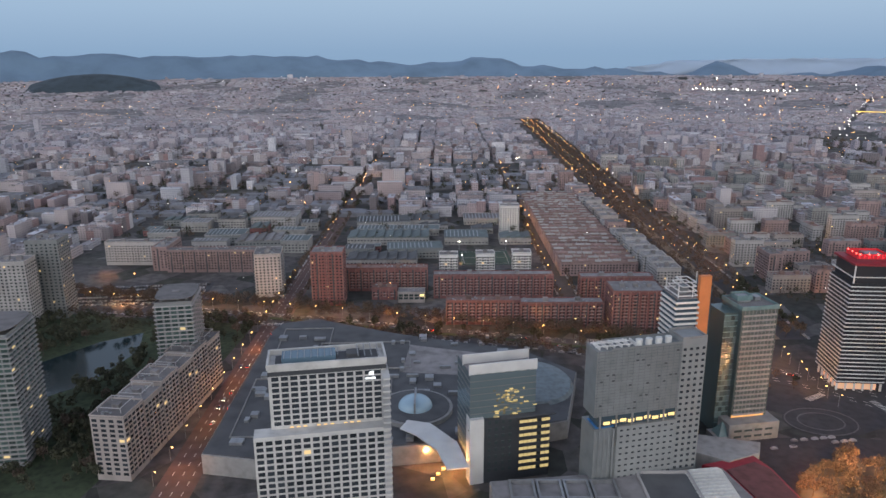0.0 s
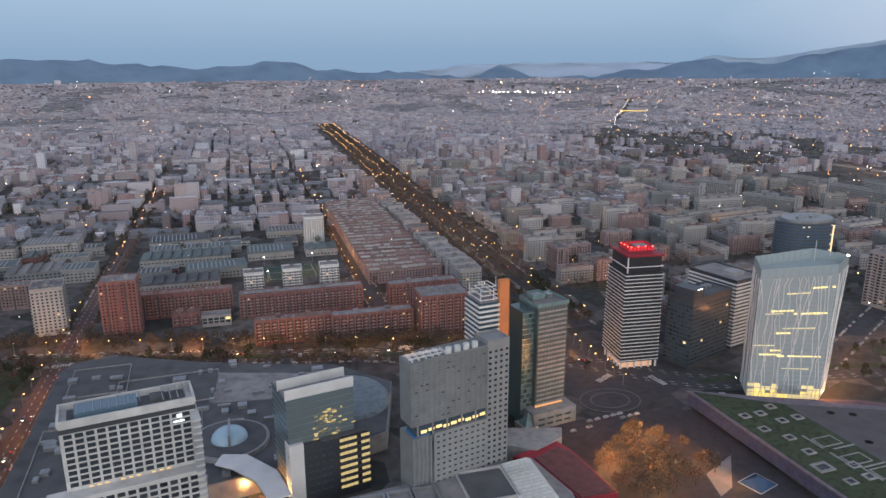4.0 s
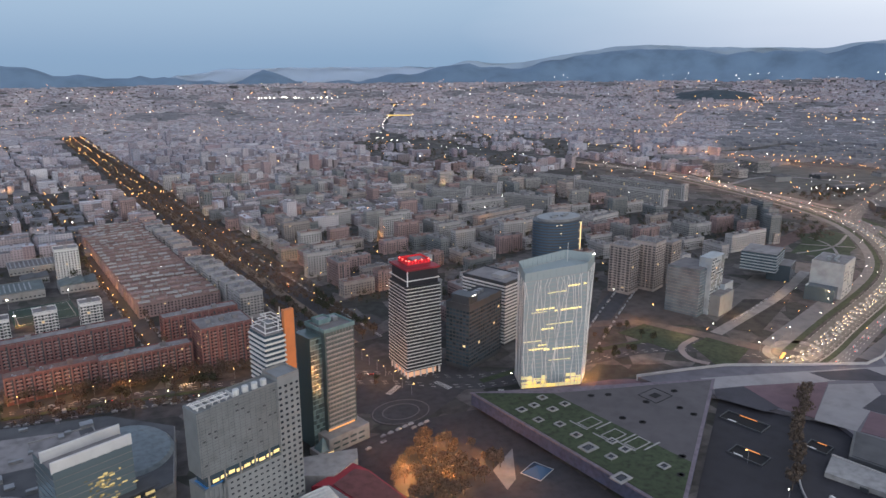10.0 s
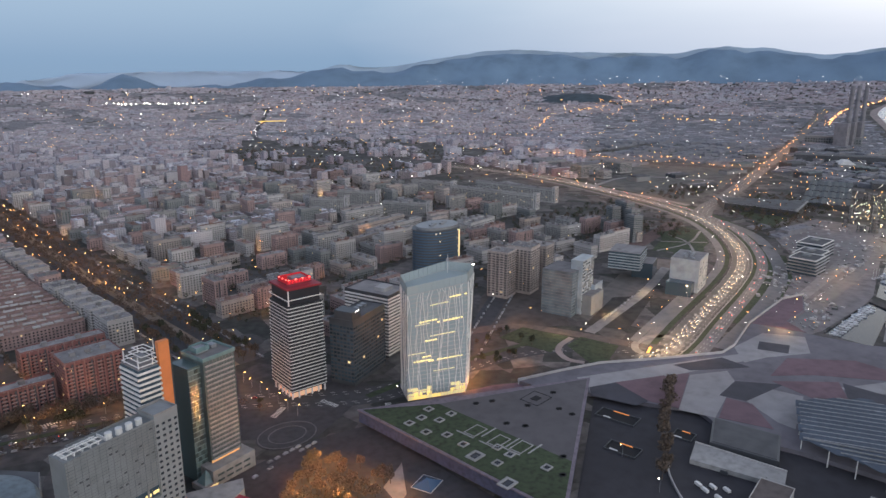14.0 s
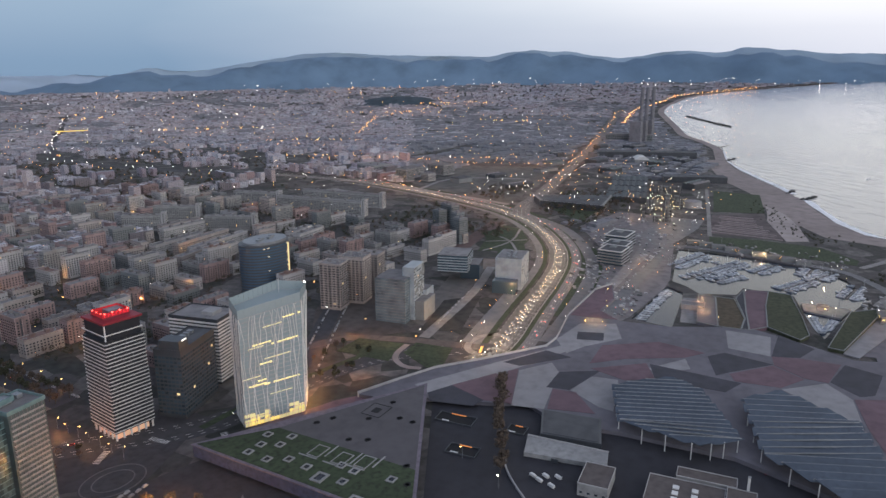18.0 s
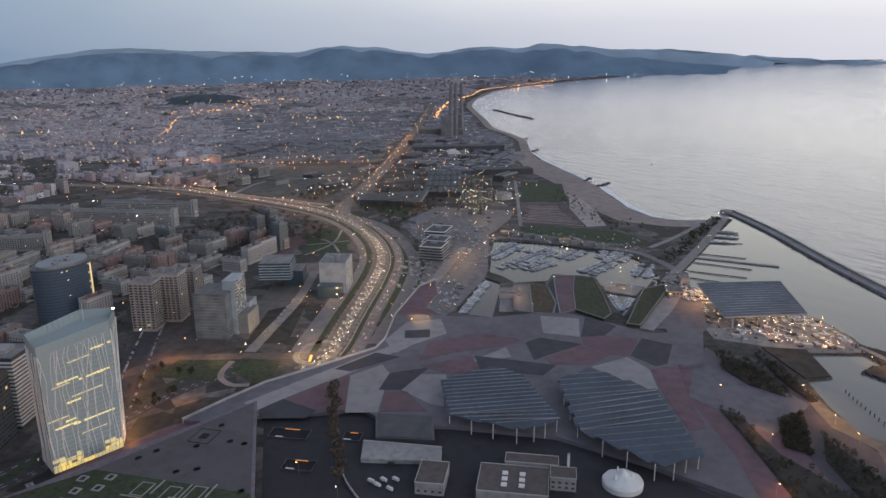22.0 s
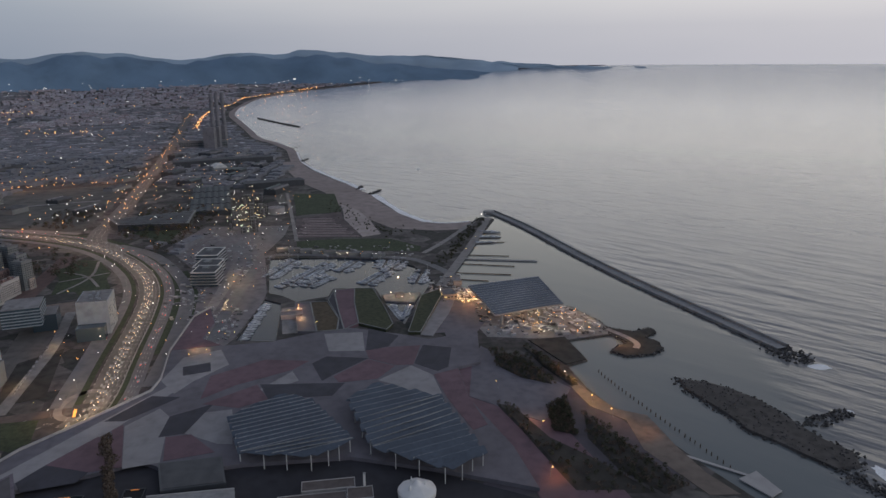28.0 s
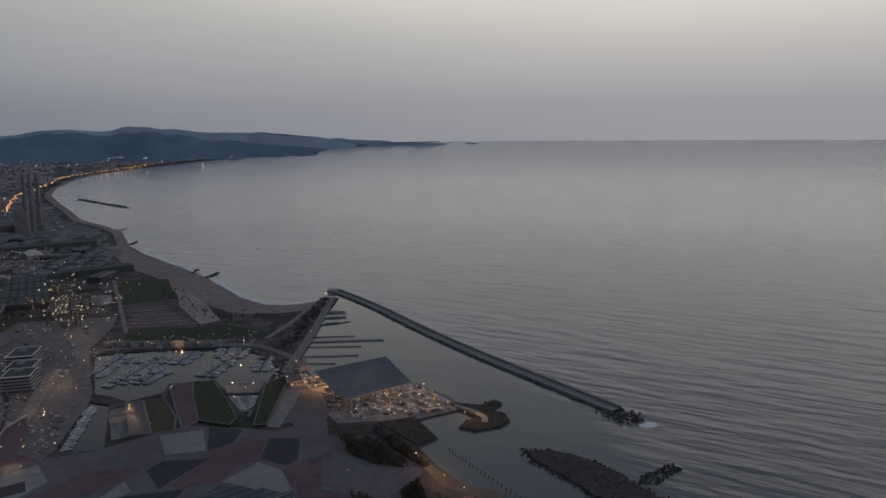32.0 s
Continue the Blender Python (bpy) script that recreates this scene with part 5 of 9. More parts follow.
prism("red_flank", [(144, 350), (154, 345), (163, 300), (186, 300), (181, 346), (176, 360)], 0, 12.5, REDPAINT, t, "dark red flank wall")
prism("flank_roof", [(155.5, 344), (164.2, 301), (184.8, 301), (179.6, 345), (174, 352)], 12.5, 13.0, RUST, t)
prism("entrance_roof", [(144, 362), (150, 382), (186, 372), (181, 361), (160, 352)], 0, 13.4, CONCRETE, t)
# ---- streets of the near town ----
AVENUE = [(avenue_x(y), y) for y in (560, 800, 1000, 1300, 1600, 2100, 2700)]
road("road", AVENUE, 58, 1.62, ASPHALT, "broad tree-lined avenue running inland")
road("road", [(125, 560), (126, 1000), (129, 1600)], 16, 1.6, ASPHALT, "side street beside the avenue")
# the red-brown of this street is lamp light put into the asphalt colour
road("road", [(-150, 330), (-152, 600), (-150, 1000), (-152, 1500)], 22, 1.6, surface("lamp_reddened_asphalt", (0.125, 0.075, 0.065), 0.85, 0.15, 0.3), "street past the shopping centre")
road("road", [(-420, 660), (-160, 615), (0, 575), (120, 545), (250, 500), (330, 420), (420, 420), (520, 400), (580, 330)], 30, 1.64, ASPHALT, "wide cross avenue under the towers")
road("road", [(-900, 720), (-420, 660)], 26, 1.62, ASPHALT, "wide cross avenue going on")
# glow of headlights and lamps is put into this warmer, paler asphalt
WARMROAD = surface("glow_warmed_asphalt", (0.15, 0.14, 0.134), 0.8, 0.1, 0.3)
road("motorway", MOTORWAY[:14], 24, [1.7, 1.7], WARMROAD, "curving motorway full of headlights", offset=-9)
GREYROAD = surface("worn_grey_asphalt", (0.175, 0.172, 0.176), 0.85, 0.1, 0.25)
road("motorway", MOTORWAY[:13], 14, [1.7, 1.7], GREYROAD, "second carriageway of the motorway", offset=-36)
road("verge", MOTORWAY[:13], 5, 1.74, GRASS, "narrow planted strip between the carriageways", offset=-26.5)
road("verge", MOTORWAY[2:12], 12, 1.7, GRASS, "grass strip along the slip road", offset=-49)
road("road", MOTORWAY[1:13], 11, 1.7, GREYROAD, "service road inside the motorway curve", offset=18)
road("verge", MOTORWAY[1:12], 6, 1.72, GRASS, "grass strip inside the motorway curve", offset=9.5)
road("motorway", MOTORWAY[13:], 30, 1.7, ASPHALT, "far motorway into the valley")
road("road", SHOREROAD, 34, 1.75, WARMROAD, "straight shore road towards the power station")
prism("roundabout", ring(248, 420, 24, 19, 40), 1.5, 1.85, SQUARE, kind="structure", label="paved oval roundabout")
t = thing("street_square", "square paved in dark stone", "pavement", kind="structure")
prism("paving", [(150, 400), (190, 300), (300, 215), (300, 390), (260, 400)], 1.5, 1.68, SQUARE, t)
for rr_ in (23, 15):
    prism("kerb_ring", ring(248, 420, rr_, rr_ * 0.8, 40), 1.5, 1.98, ESPKERB, t, holes=[ring(248, 420, rr_ - 0.9, rr_ * 0.8 - 0.9, 40)])
prism("paving", [(206, 448), (262, 402), (345, 438), (345, 466), (280, 500), (268, 560), (216, 560)], 1.4, 1.58, SQUARE, t)
prism("lit_apron", [(256, 318), (284, 332), (262, 302), (250, 296)], 1.5, 1.74, PAVING, t)

# apartment blocks in brick
for (x, y, w, d, h) in ((36, 604, 66, 13, 22), (105, 596, 72, 13, 23), (50, 676, 118, 13, 24), (-66, 700, 100, 14, 24), (-58, 672, 24, 12, 12)):
    block("brick_block", "red brick block of flats with small balconies", x, y, w, d, h, 0, BRICK, ROOFRED if rnd.random() < 0.5 else ROOFGREY, bay=3.2, group="brick blocks", win=(1.6, 1.6), rail=PINKISH)
block("brick_block", "tall red brick block of flats round a court", 168, 590, 44, 30, 38, 0, BRICK, bay=3.2, rail=PINKISH, group="brick blocks", heads=3)
block("brick_block", "long red brick block of flats", 170, 668, 70, 14, 24, 0, BRICK, bay=3.2, rail=PINKISH, group="brick blocks")
block("brick_tower", "brick apartment tower standing over the street", -111, 660, 30, 22, 53, 0, BRICK, bay=3.2, cat="apartment tower")
block("white_tower", "white apartment tower on the corner", -176, 690, 26, 30, 44, 8, PALE, bay=3.2, cat="apartment tower")
block("white_block", "long white block of flats", -357, 797, 66, 13, 27, 0, PALE, bay=3.2)
block("pink_block", "pinkish brick block of flats", -256, 768, 104, 14, 25, 0, PINKISH, bay=3.2)
block("pink_block", "pinkish brick block of flats", -318, 790, 16, 46, 27, 0, PINKISH, bay=3.2)
for x, y, w, d, h, yaw in ((-187, 474, 24, 36, 71, 10), (-262, 386, 30, 36, 82, 8)):
    t = block("balcony_tower", "tall pale apartment tower with curved white roof and deep balconies", x, y, w, d, h, yaw, GREYWALL, bay=4.0, win=(3.4, 2.1), glass=GLASSTEAL, group="balcony towers", cat="apartment tower", heads=1)
    prism("roof_canopy", [(w * 0.56 * math.copysign(abs(math.cos(a)) ** 0.45, math.cos(a)), d * 0.5 * math.copysign(abs(math.sin(a)) ** 0.6, math.sin(a))) for a in [i * math.pi / 14 for i in range(28)]], h + 2.6, h + 3.0, ROOFGREY, t, "curved pale roof canopy")
    boxes("balcony_banding", band_rows(w, d, h, 3.0, 3, 0.5, 1.3, "se"), PALE, t, kind="stuff")
for x, y, w, d, h, wall in ((-376, 598, 26, 22, 62, PALE), (-362, 628, 28, 26, 74, GREYWALL)):
    block("slab_tower", "plain slab tower beside the park lake", x, y, w, d, h, 6, wall, bay=3.4, cat="apartment tower")
for i in range(6):
    block("terrace_block", "stepped pale terrace block of flats", -186 + i * 2.2, 366 + i * 22, 20, 21, 40 - (i % 2) * 2, -6, CREAM, bay=4, win=(3.0, 1.7), group="terrace blocks", heads=1)
    pergola = thing("roof_pergola", "open white pergola frame on a roof terrace", "pergola", -186 + i * 2.2, 366 + i * 22, 1.5 + 41 - (i % 2) * 2, -6, "roof pergolas")
    parapet("top_frame", 14, 15, 2.8, 0.3, 0.5, PALE, pergola)
    for px_, py_ in ((-6.8, -7.2), (6.8, -7.2), (-6.8, 7.2), (6.8, 7.2)):
        boxes("post", [(px_, py_, 1.4, 0.35, 0.35, 2.8)], PALE, pergola)
prism("park", [(-420, 330), (-200, 330), (-176, 500), (-170, 600), (-300, 620), (-420, 640)], 1.2, 1.56, GRASS, kind="structure", label="dark park lawn round the lake")
lake = prism("lake", [(-330, 500), (-290, 560), (-262, 580), (-250, 540), (-262, 480), (-300, 440)], 1.4, 1.62, POND, kind="structure", label="dark park lake")

# rows of low white-roofed houses along the avenue
for i in range(25):
    y = 748 + i * 17
    t = thing("row_house", "pale terraced row with ridged light roof", "apartment block", 171, y, 1.5, 0, "terraced rows")
    w = 84 if i < 24 else 66
    boxes("wall", [(0, 0, 7.5, w, 11, 15)], PINKISH, t)
    prism("roof", [(-w / 2 - 0.4, -6), (w / 2 + 0.4, -6), (w / 2 + 0.4, 6), (-w / 2 - 0.4, 6)], 15, 16.2, ROOFRED, t, top=[(-w / 2 + 1, -0.6), (w / 2 - 1, -0.6), (w / 2 - 1, 0.6), (-w / 2 + 1, 0.6)])
    xs = -w / 2
    while xs < w / 2 - 8:
        seg = rnd.uniform(6, 13)
        boxes("roof_terrace", [(min(xs + seg / 2, w / 2 - 4), rnd.uniform(-3.5, 2.0), 16.6, min(seg, w / 2 - xs) - 1.5, rnd.uniform(2.2, 3.8), 1.6)], rnd.choice((PALE, PALE, PINKISH, CREAM)), t)
        xs += seg + rnd.choice((0, 0, 3, 6))
    boxes("glazing", facade_rows(w, 11, 15, 3, 3.4, (1.5, 1.5), z0=1.5, sides="s"), GLASS, t, kind="stuff")
    boxes("chimney_row", [(-w / 2 + 6 + 12 * j, 2.4, 17, 1, 1, 2.4) for j in range(6)], CONCRETE, t, kind="stuff")

block("pink_tower", "pinkish apartment tower at the end of the terraced rows", 216, 1236, 24, 22, 38, 0, PINKISH, bay=3.2, cat="apartment tower", heads=1)
# white stepped flats and slabs on the far side of the avenue
rb = random.Random(21)
for i in range(21):
    block("white_flats", "white stepped flats beside the avenue", 228 + rb.uniform(-2, 2), 690 + i * 27, 24, 19, 27 - i if i < 5 else rb.choice((18, 21, 24)), 0, PALE if i < 8 else rb.choice((PALE, PINKISH, CREAM)), bay=3.2, group="white stepped flats", heads=1)
WALLS = (CREAM, PINKISH, PALE, PALE, CONCRETE, GREYWALL, PINKISH)


def taken(x, y, w, d, used):
    return any(abs(x - a) < (w + c) / 2 + 5 and abs(y - b) < (d + e) / 2 + 5 for a, b, c, e in used)


used = [(622, 651, 90, 70), (645, 525, 130, 60), (300, 481, 60, 60), (400, 490, 120, 80), (628, 438, 80, 70), (792, 462, 80, 80), (350, 425, 120, 60), (330, 620, 60, 50)]
for x, y, w, d, h, yaw in ((1029, 917, 186, 13, 27, -79), (1110, 930, 180, 13, 27, -80), (1019, 1079, 98, 13, 27, -75), (748, 1073, 65, 13, 27, -52), (832, 1093, 78, 13, 27, -58), (831, 951, 85, 13, 24, -63)):
    block("long_slab", "very long grey slab of flats with end tower", x, y, w, d, h, yaw, CONCRETE, bay=3.4, group="long slabs", heads=4, rr=rb, balcony=False)
    e = (w / 2 + 4) * math.cos(radians(yaw)), (w / 2 + 4) * math.sin(radians(yaw))
    block("end_tower", "narrow pale stair tower at the end of a slab", x + e[0], y + e[1], 7, 15, h + 4, yaw, PALE, bay=3.4, group="slab end towers", heads=0, rr=rb, balcony=False, cat="stair tower")
    used.append((x, y, abs(w * math.cos(radians(yaw))) + 24, abs(w * math.sin(radians(yaw))) + 10))
for k, (x, y, w, yaw) in enumerate(((783, 1020, 82, -2), (760, 985, 84, 0), (731, 863, 123, 8), (722, 892, 112, 8), (700, 922, 100, 7), (683, 811, 86, 14), (672, 838, 96, 13), (842, 777, 69, 8), (850, 806, 60, 8))):
    block("low_bar", "long low bar of flats with a pale flat roof", x, y, w, 13, 15 + 3 * (k % 2), yaw, PALE if k % 3 else CREAM, bay=3.4, group="low bars", heads=3, rr=rb, balcony=False)
    used.append((x, y, w + 4, 24))
count = 0
for gy in range(24):
    for gx in range(16):
        x, y = 350 + gx * 44 + rb.uniform(-4, 4), 560 + gy * 44 + rb.uniform(-4, 4)
        if seg_dist(x, y, MOTORWAY) < 70 or x > 1010 or (x > 760 and y < 560) or y > 1560 - 0.2 * x:
            continue
        if gx % 5 == 3 and gy % 2:
            continue
        wide = rb.random() < 0.62
        w, d = (rb.uniform(30, 40), rb.uniform(11, 14)) if wide else (rb.uniform(12, 16), rb.uniform(28, 38))
        if taken(x, y, w, d, used):
            continue
        used.append((x, y, w, d))
        h = rb.choice((15, 15, 18, 18, 24, 30)) if y < 1100 else rb.choice((15, 18, 24, 33))
        count += 1
        block("apartment_block", "plain five to ten storey block of flats in faded render", x, y, w, d, h, -6 if x > 600 else 0, rb.choice(WALLS), rb.choice((ROOFGREY, ROOFRED, ROOFGREY)), bay=3.4, group="flats by the avenue", heads=2 if y < 800 else 1, rr=rb, sides="sw", balcony=y < 900)
for x, y in ((1010, 630), (1032, 618), (1052, 640), (960, 560), (985, 580)):
    block("apartment_tower", "slim grey apartment tower near the motorway", x, y, 17, 17, rb.uniform(38, 50), -20, GREYWALL, bay=3.2, group="slim towers", cat="apartment tower", heads=1, rr=rb)
# works and low offices inland of the brick blocks
GREENROOF = surface("grey_green_roof_sheet", (0.10, 0.125, 0.125), 0.6, 0.15, 0.3, vary=0.3)
COURT = surface("green_court", (0.03, 0.062, 0.048), 0.9, 0.15, 0.3)
t = thing("sports_court", "dark green fenced sports court", "sports court", 50, 818, 1.5, 2)
boxes("court_floor", [(0, 0, 0.06, 60, 62, 0.12)], COURT, t)
boxes("line", [(0, sy * 26, 0.14, 52, 0.5, 0.04) for sy in (-1, 0, 1)] + [(sx * 26, 0, 0.14, 0.5, 52, 0.04) for sx in (-1, 1)], PALE, t)
for sx, sy in ((-29, -30), (29, -30), (-29, 30), (29, 30)):
    boxes("light_mast", [(sx, sy, 6, 0.4, 0.4, 12)], METAL, t)
    boxes("floodlight", [(sx, sy, 12.2, 1.6, 1.0, 0.7)], LAMPWHITE, t)
used += [(50, 818, 66, 68), (46, 745, 130, 36), (90, 945, 30, 26)]
BIG = [(-70, 896, 104, 40, 10), (-60, 938, 110, 26, 9), (-84, 985, 74, 44, 10), (-30, 1000, 50, 40, 9), (-34, 830, 66, 34, 12), (-283, 905, 50, 36, 11), (-230, 868, 56, 40, 13), (-182, 856, 34, 30, 15), (-240, 1000, 64, 40, 14), (-70, 790, 80, 34, 10), (30, 900, 56, 44, 9), (60, 1010, 60, 40, 8)]
for i in range(230):
    x, y = rb.uniform(-400, 110), rb.uniform(730, 1040)
    w, d, h = rb.uniform(18, 46), rb.uniform(14, 32), rb.uniform(6, 15)
    if i < len(BIG):
        x, y, w, d, h = BIG[i]
    elif taken(x, y, w, d, used) or abs(x + 150) < w / 2 + 14 or (x < -190 and y < 820):
        continue
    used.append((x, y, w - 4, d - 4))
    t = thing("workshop", "low workshop with a grey metal roof", "workshop", x, y, 1.5, rb.choice((0, 0, 4)), "low workshops")
    boxes("wall", [(0, 0, h / 2, w, d, h)], rb.choice((CONCRETE, PALE, BRICK, GREYWALL, CONCRETE)), t)
    top = rb.choice((ROOFGREY, GREENROOF, ROOFDARK, GREENROOF))
    if i % 3 == 0:
        nb = max(2, int(w / 11))
        for j in range(nb):
            x0, x1 = -w / 2 + w * j / nb, -w / 2 + w * (j + 1) / nb
            prism("roof_bay", [(x0, -d / 2), (x1, -d / 2), (x1, d / 2), (x0, d / 2)], h, h + 2.6, top, t, top=[(x1 - 0.8, -d / 2), (x1 - 0.2, -d / 2), (x1 - 0.2, d / 2), (x1 - 0.8, d / 2)])
    else:
        boxes("roof", [(0, 0, h + 0.2, w + 0.6, d + 0.6, 0.4)], top, t)
        boxes("roof_light", [(-w / 2 + 3 + 5 * j, 0, h + 0.7, 1.4, d * 0.7, 0.7) for j in range(int(w / 6))], METAL, t, kind="stuff")
        parapet("roof_rim", w + 0.8, d + 0.8, h + 0.2, 0.8, 0.5, PALE if i % 2 else GREYWALL, t)
    boxes("glazing", facade_rows(w, d, h, 3.6, 4, (2.2, 1.3), z0=1, sides="s"), GLASS, t, kind="stuff")
block("school", "low yellow-lit school with broad windows", -31, 664, 26, 14, 10, 0, CREAM, bay=5, win=(4, 2.2), glass=GLASSLIT, balcony=False, heads=0, cat="school")
for x, y in ((6, 712), (46, 716), (86, 720)):
    block("office_block", "dark glass office with white stepped terraces", x, y + 30, 20, 16, 26, 0, WHITE, bay=2.6, win=(2.2, 2.0), group="stepped offices", cat="office building", heads=1)
block("white_office", "small white gridded office block", 90, 945, 26, 20, 38, 0, WHITE, bay=3, win=(1.8, 1.8), cat="office building", heads=1)

# lane marks, kerbs and crossings on the wide streets
MARK = surface("road_paint", (0.55, 0.54, 0.52), 0.8, 0.8, 0.25)


def lane_marks(name, points, offsets, dash, gap, z, w=0.3):
    rows_ = []
    for off in offsets:
        l_, r_, m_, d_ = ribbon(points, 1, 0, off)
        cum = np.r_[0, np.cumsum(np.linalg.norm(np.diff(m_, axis=0), axis=1))]
        s = 0.0
        while s < cum[-1] - dash:
            x, y = np.interp(s + dash / 2, cum, m_[:, 0]), np.interp(s + dash / 2, cum, m_[:, 1])
            dx, dy = np.interp(s, cum, d_[:, 0]), np.interp(s, cum, d_[:, 1])
            rows_.append((x, y, z, dash, w, 0.04, math.degrees(math.atan2(dy, dx))))
            s += dash + gap
    return tagged(boxes(name, rows_, MARK, kind="stuff", label="worn white lane marks"), category="road marks")


lane_marks("lane_marks", MOTORWAY[:14], (-22, -18.5, -15, -11.5, -8, -4.5, 3, -39, -36, -33), 5, 7, 1.73, 0.4)
lane_marks("lane_marks", [(-420, 660), (-160, 615), (0, 575), (120, 545), (250, 500), (330, 420), (420, 420), (520, 400), (580, 330)], (-11, -7, 7, 11), 4, 6, 1.67, 0.4)
lane_marks("lane_marks", [(-150, 330), (-152, 600), (-150, 1000)], (-6, 0, 6), 4, 6, 1.63, 0.4)
lane_marks("lane_marks", SHOREROAD[:5], (-8, 0, 8), 6, 8, 1.78, 0.6)
road("median", MOTORWAY[:14], 1.2, 1.95, CONCRETE, "concrete median of the motorway", thick=0.4, offset=-23.4)
road("median", [(-160, 615), (0, 575), (120, 545), (235, 505)], 5, 1.9, GRASS, "planted median strip", thick=0.4)
road("tramway", [(330, 428), (420, 428), (520, 408)], 7, 1.72, GRASS, "grassed tram track", thick=0.2)
road("promenade", AVENUE, 12, 1.85, surface("gravel_walk", (0.20, 0.16, 0.125), 0.95, 0.3, 0.3), "gravel walk down the avenue", thick=0.4)
for x, y, yaw in ((215, 470, 62), (262, 455, 30), (300, 440, 100), (-150, 600, 0), (125, 560, 0), (330, 400, 60)):
    t = thing("zebra_crossing", "worn white zebra crossing", "road marks", x, y, 1.7, yaw, kind="structure")
    for i in range(9):
        boxes("stripe", [(-8 + i * 2, 0, 0, 1, 5, 0.05)], MARK, t)
t = thing("car_park", "open car park full of rows of cars", "car park", -330, 680, 1.5, 6, kind="structure")
boxes("tarmac", [(0, 0, 0.06, 180, 66, 0.12)], ASPHALT, t)
rp = random.Random(55)
PARKED = surface("parked_car_paint", (0.30, 0.30, 0.31), 0.35, 1.0, 0.1, island=0.9)
rows = []
for j in range(6):
    for i in range(58):
        if rp.random() < 0.75:
            X, Y = -86 + i * 3, -28 + j * 11
            rows += [(X, Y, 0.75, 1.8, 4.3, 0.8), (X, Y - 0.2, 1.35, 1.55, 2.2, 0.6)]
boxes("parked_cars", rows, PARKED, t, "rows of parked cars", kind="stuff")

# ---- waterfront: paved esplanade, marina, beach, breakwaters ----
ESP = {"d": surface("dark_asphalt_paving", (0.05, 0.05, 0.064), 0.85, 0.1, 0.25), "p": surface("pink_asphalt_paving", (0.155, 0.096, 0.116), 0.85, 0.1, 0.25), "g": surface("grey_asphalt_paving", (0.145, 0.136, 0.156), 0.85, 0.1, 0.22), "l": surface("pale_concrete_paving", (0.285, 0.275, 0.282), 0.85, 0.1, 0.2)}
EDGE = [(438, 356), (481, 342), (518, 328), (567, 295), (622, 261), (648, 261), (720, 277), (827, 284), (861, 273), (806, 252), (754, 251), (733, 223), (743, 172), (770, 126), (783, 88), (763, 34), (744, -5), (768, -61), (680, -58), (667, -34), (597, -41), (511, -72), (452, -84), (480, -10), (500, 60), (492, 143), (480, 189), (499, 224), (482, 254), (465, 297), (442, 330)]
FACETS = {}
FACETS["l"] = [[(479, 325), (567, 282), (632, 249), (624, 237), (548, 267), (495, 296), (471, 306)], [(555, 259), (587, 240), (571, 226), (496, 208), (488, 234)], [(541, 203), (577, 199), (583, 174), (522, 158), (523, 171)], [(645, 260), (702, 256), (722, 222), (682, 203), (642, 228), (616, 237)], [(639, 46), (673, 14), (649, -8), (608, -16), (600, 10), (630, 32)], [(764, 116), (768, 72), (713, 65), (713, 104)], [(618, 161), (663, 134), (641, 124), (625, 140)]]
FACETS["d"] = [[(564, 280), (612, 257), (609, 229), (564, 263)], [(471, 306), (495, 296), (484, 258), (470, 261), (459, 296)], [(535, 223), (571, 226), (594, 194), (541, 203)], [(677, 249), (688, 224), (666, 217), (656, 242)], [(681, 117), (699, 105), (693, 60), (650, 94), (639, 101)], [(779, 66), (756, 30), (724, 40), (713, 64)], [(727, 2), (718, -29), (668, -24), (658, -13), (678, 11)], [(633, 160), (634, 78), (607, 87), (602, 146)]]
FACETS["p"] = [[(735, 225), (755, 252.5), (805, 253), (857, 273), (826, 282.5), (722, 275.5)], [(495, 296), (538, 274), (525, 256), (488, 244), (484, 258)], [(535, 217), (539, 197), (510, 169), (498, 206)], [(594, 204), (633, 163), (602, 146), (585, 169)], [(713, 64), (722, 40), (726, 5), (675, 12), (674, 30), (692, 59)], [(649, 91), (690, 60), (672, 31), (642, 47), (635, 84)], [(650, -9), (664, -34), (604, -40), (547, -54), (538, -41), (598, -21)], [(654, 214), (693, 168), (688, 121), (666, 135), (633, 183), (604, 209)], [(548, 267), (558, 261), (490, 235), (489, 242)]]


def clip_half(poly, px, py, nx, ny):
    out = []
    for i in range(len(poly)):
        a, b = poly[i], poly[(i + 1) % len(poly)]
        da, db = (a[0] - px) * nx + (a[1] - py) * ny, (b[0] - px) * nx + (b[1] - py) * ny
        if da <= 0:
            out.append(a)
        if (da < 0 < db) or (db < 0 < da):
            q = da / (da - db)
            out.append((a[0] + (b[0] - a[0]) * q, a[1] + (b[1] - a[1]) * q))
    return out


esplanade = thing("esplanade", "esplanade paved in large grey, pink and dark facets", "pavement", kind="structure")
prism("paving_bed", EDGE, 1.2, 5.0, ESP["g"], esplanade)
laid = 0
for k in FACETS:
    for cell in FACETS[k]:
        prism("paving_facet", cell, 4.9, 5.03 + 0.008 * laid, ESP[k], esplanade)
        laid += 1
for (ax, ay), (bx, by) in zip(EDGE[:9], EDGE[1:9]):
    length = math.hypot(bx - ax, by - ay)
    boxes("edge_wall", [((ax + bx) / 2, (ay + by) / 2, 4.2, length + 1, 1.2, 5.6, math.degrees(math.atan2(by - ay, bx - ax)))], PALE, esplanade)
LOWER = [(470, 300), (484, 252), (500, 222), (482, 188), (493, 142), (500, 60), (480, -10), (440, -90), (300, -60), (300, 200), (335, 222)]
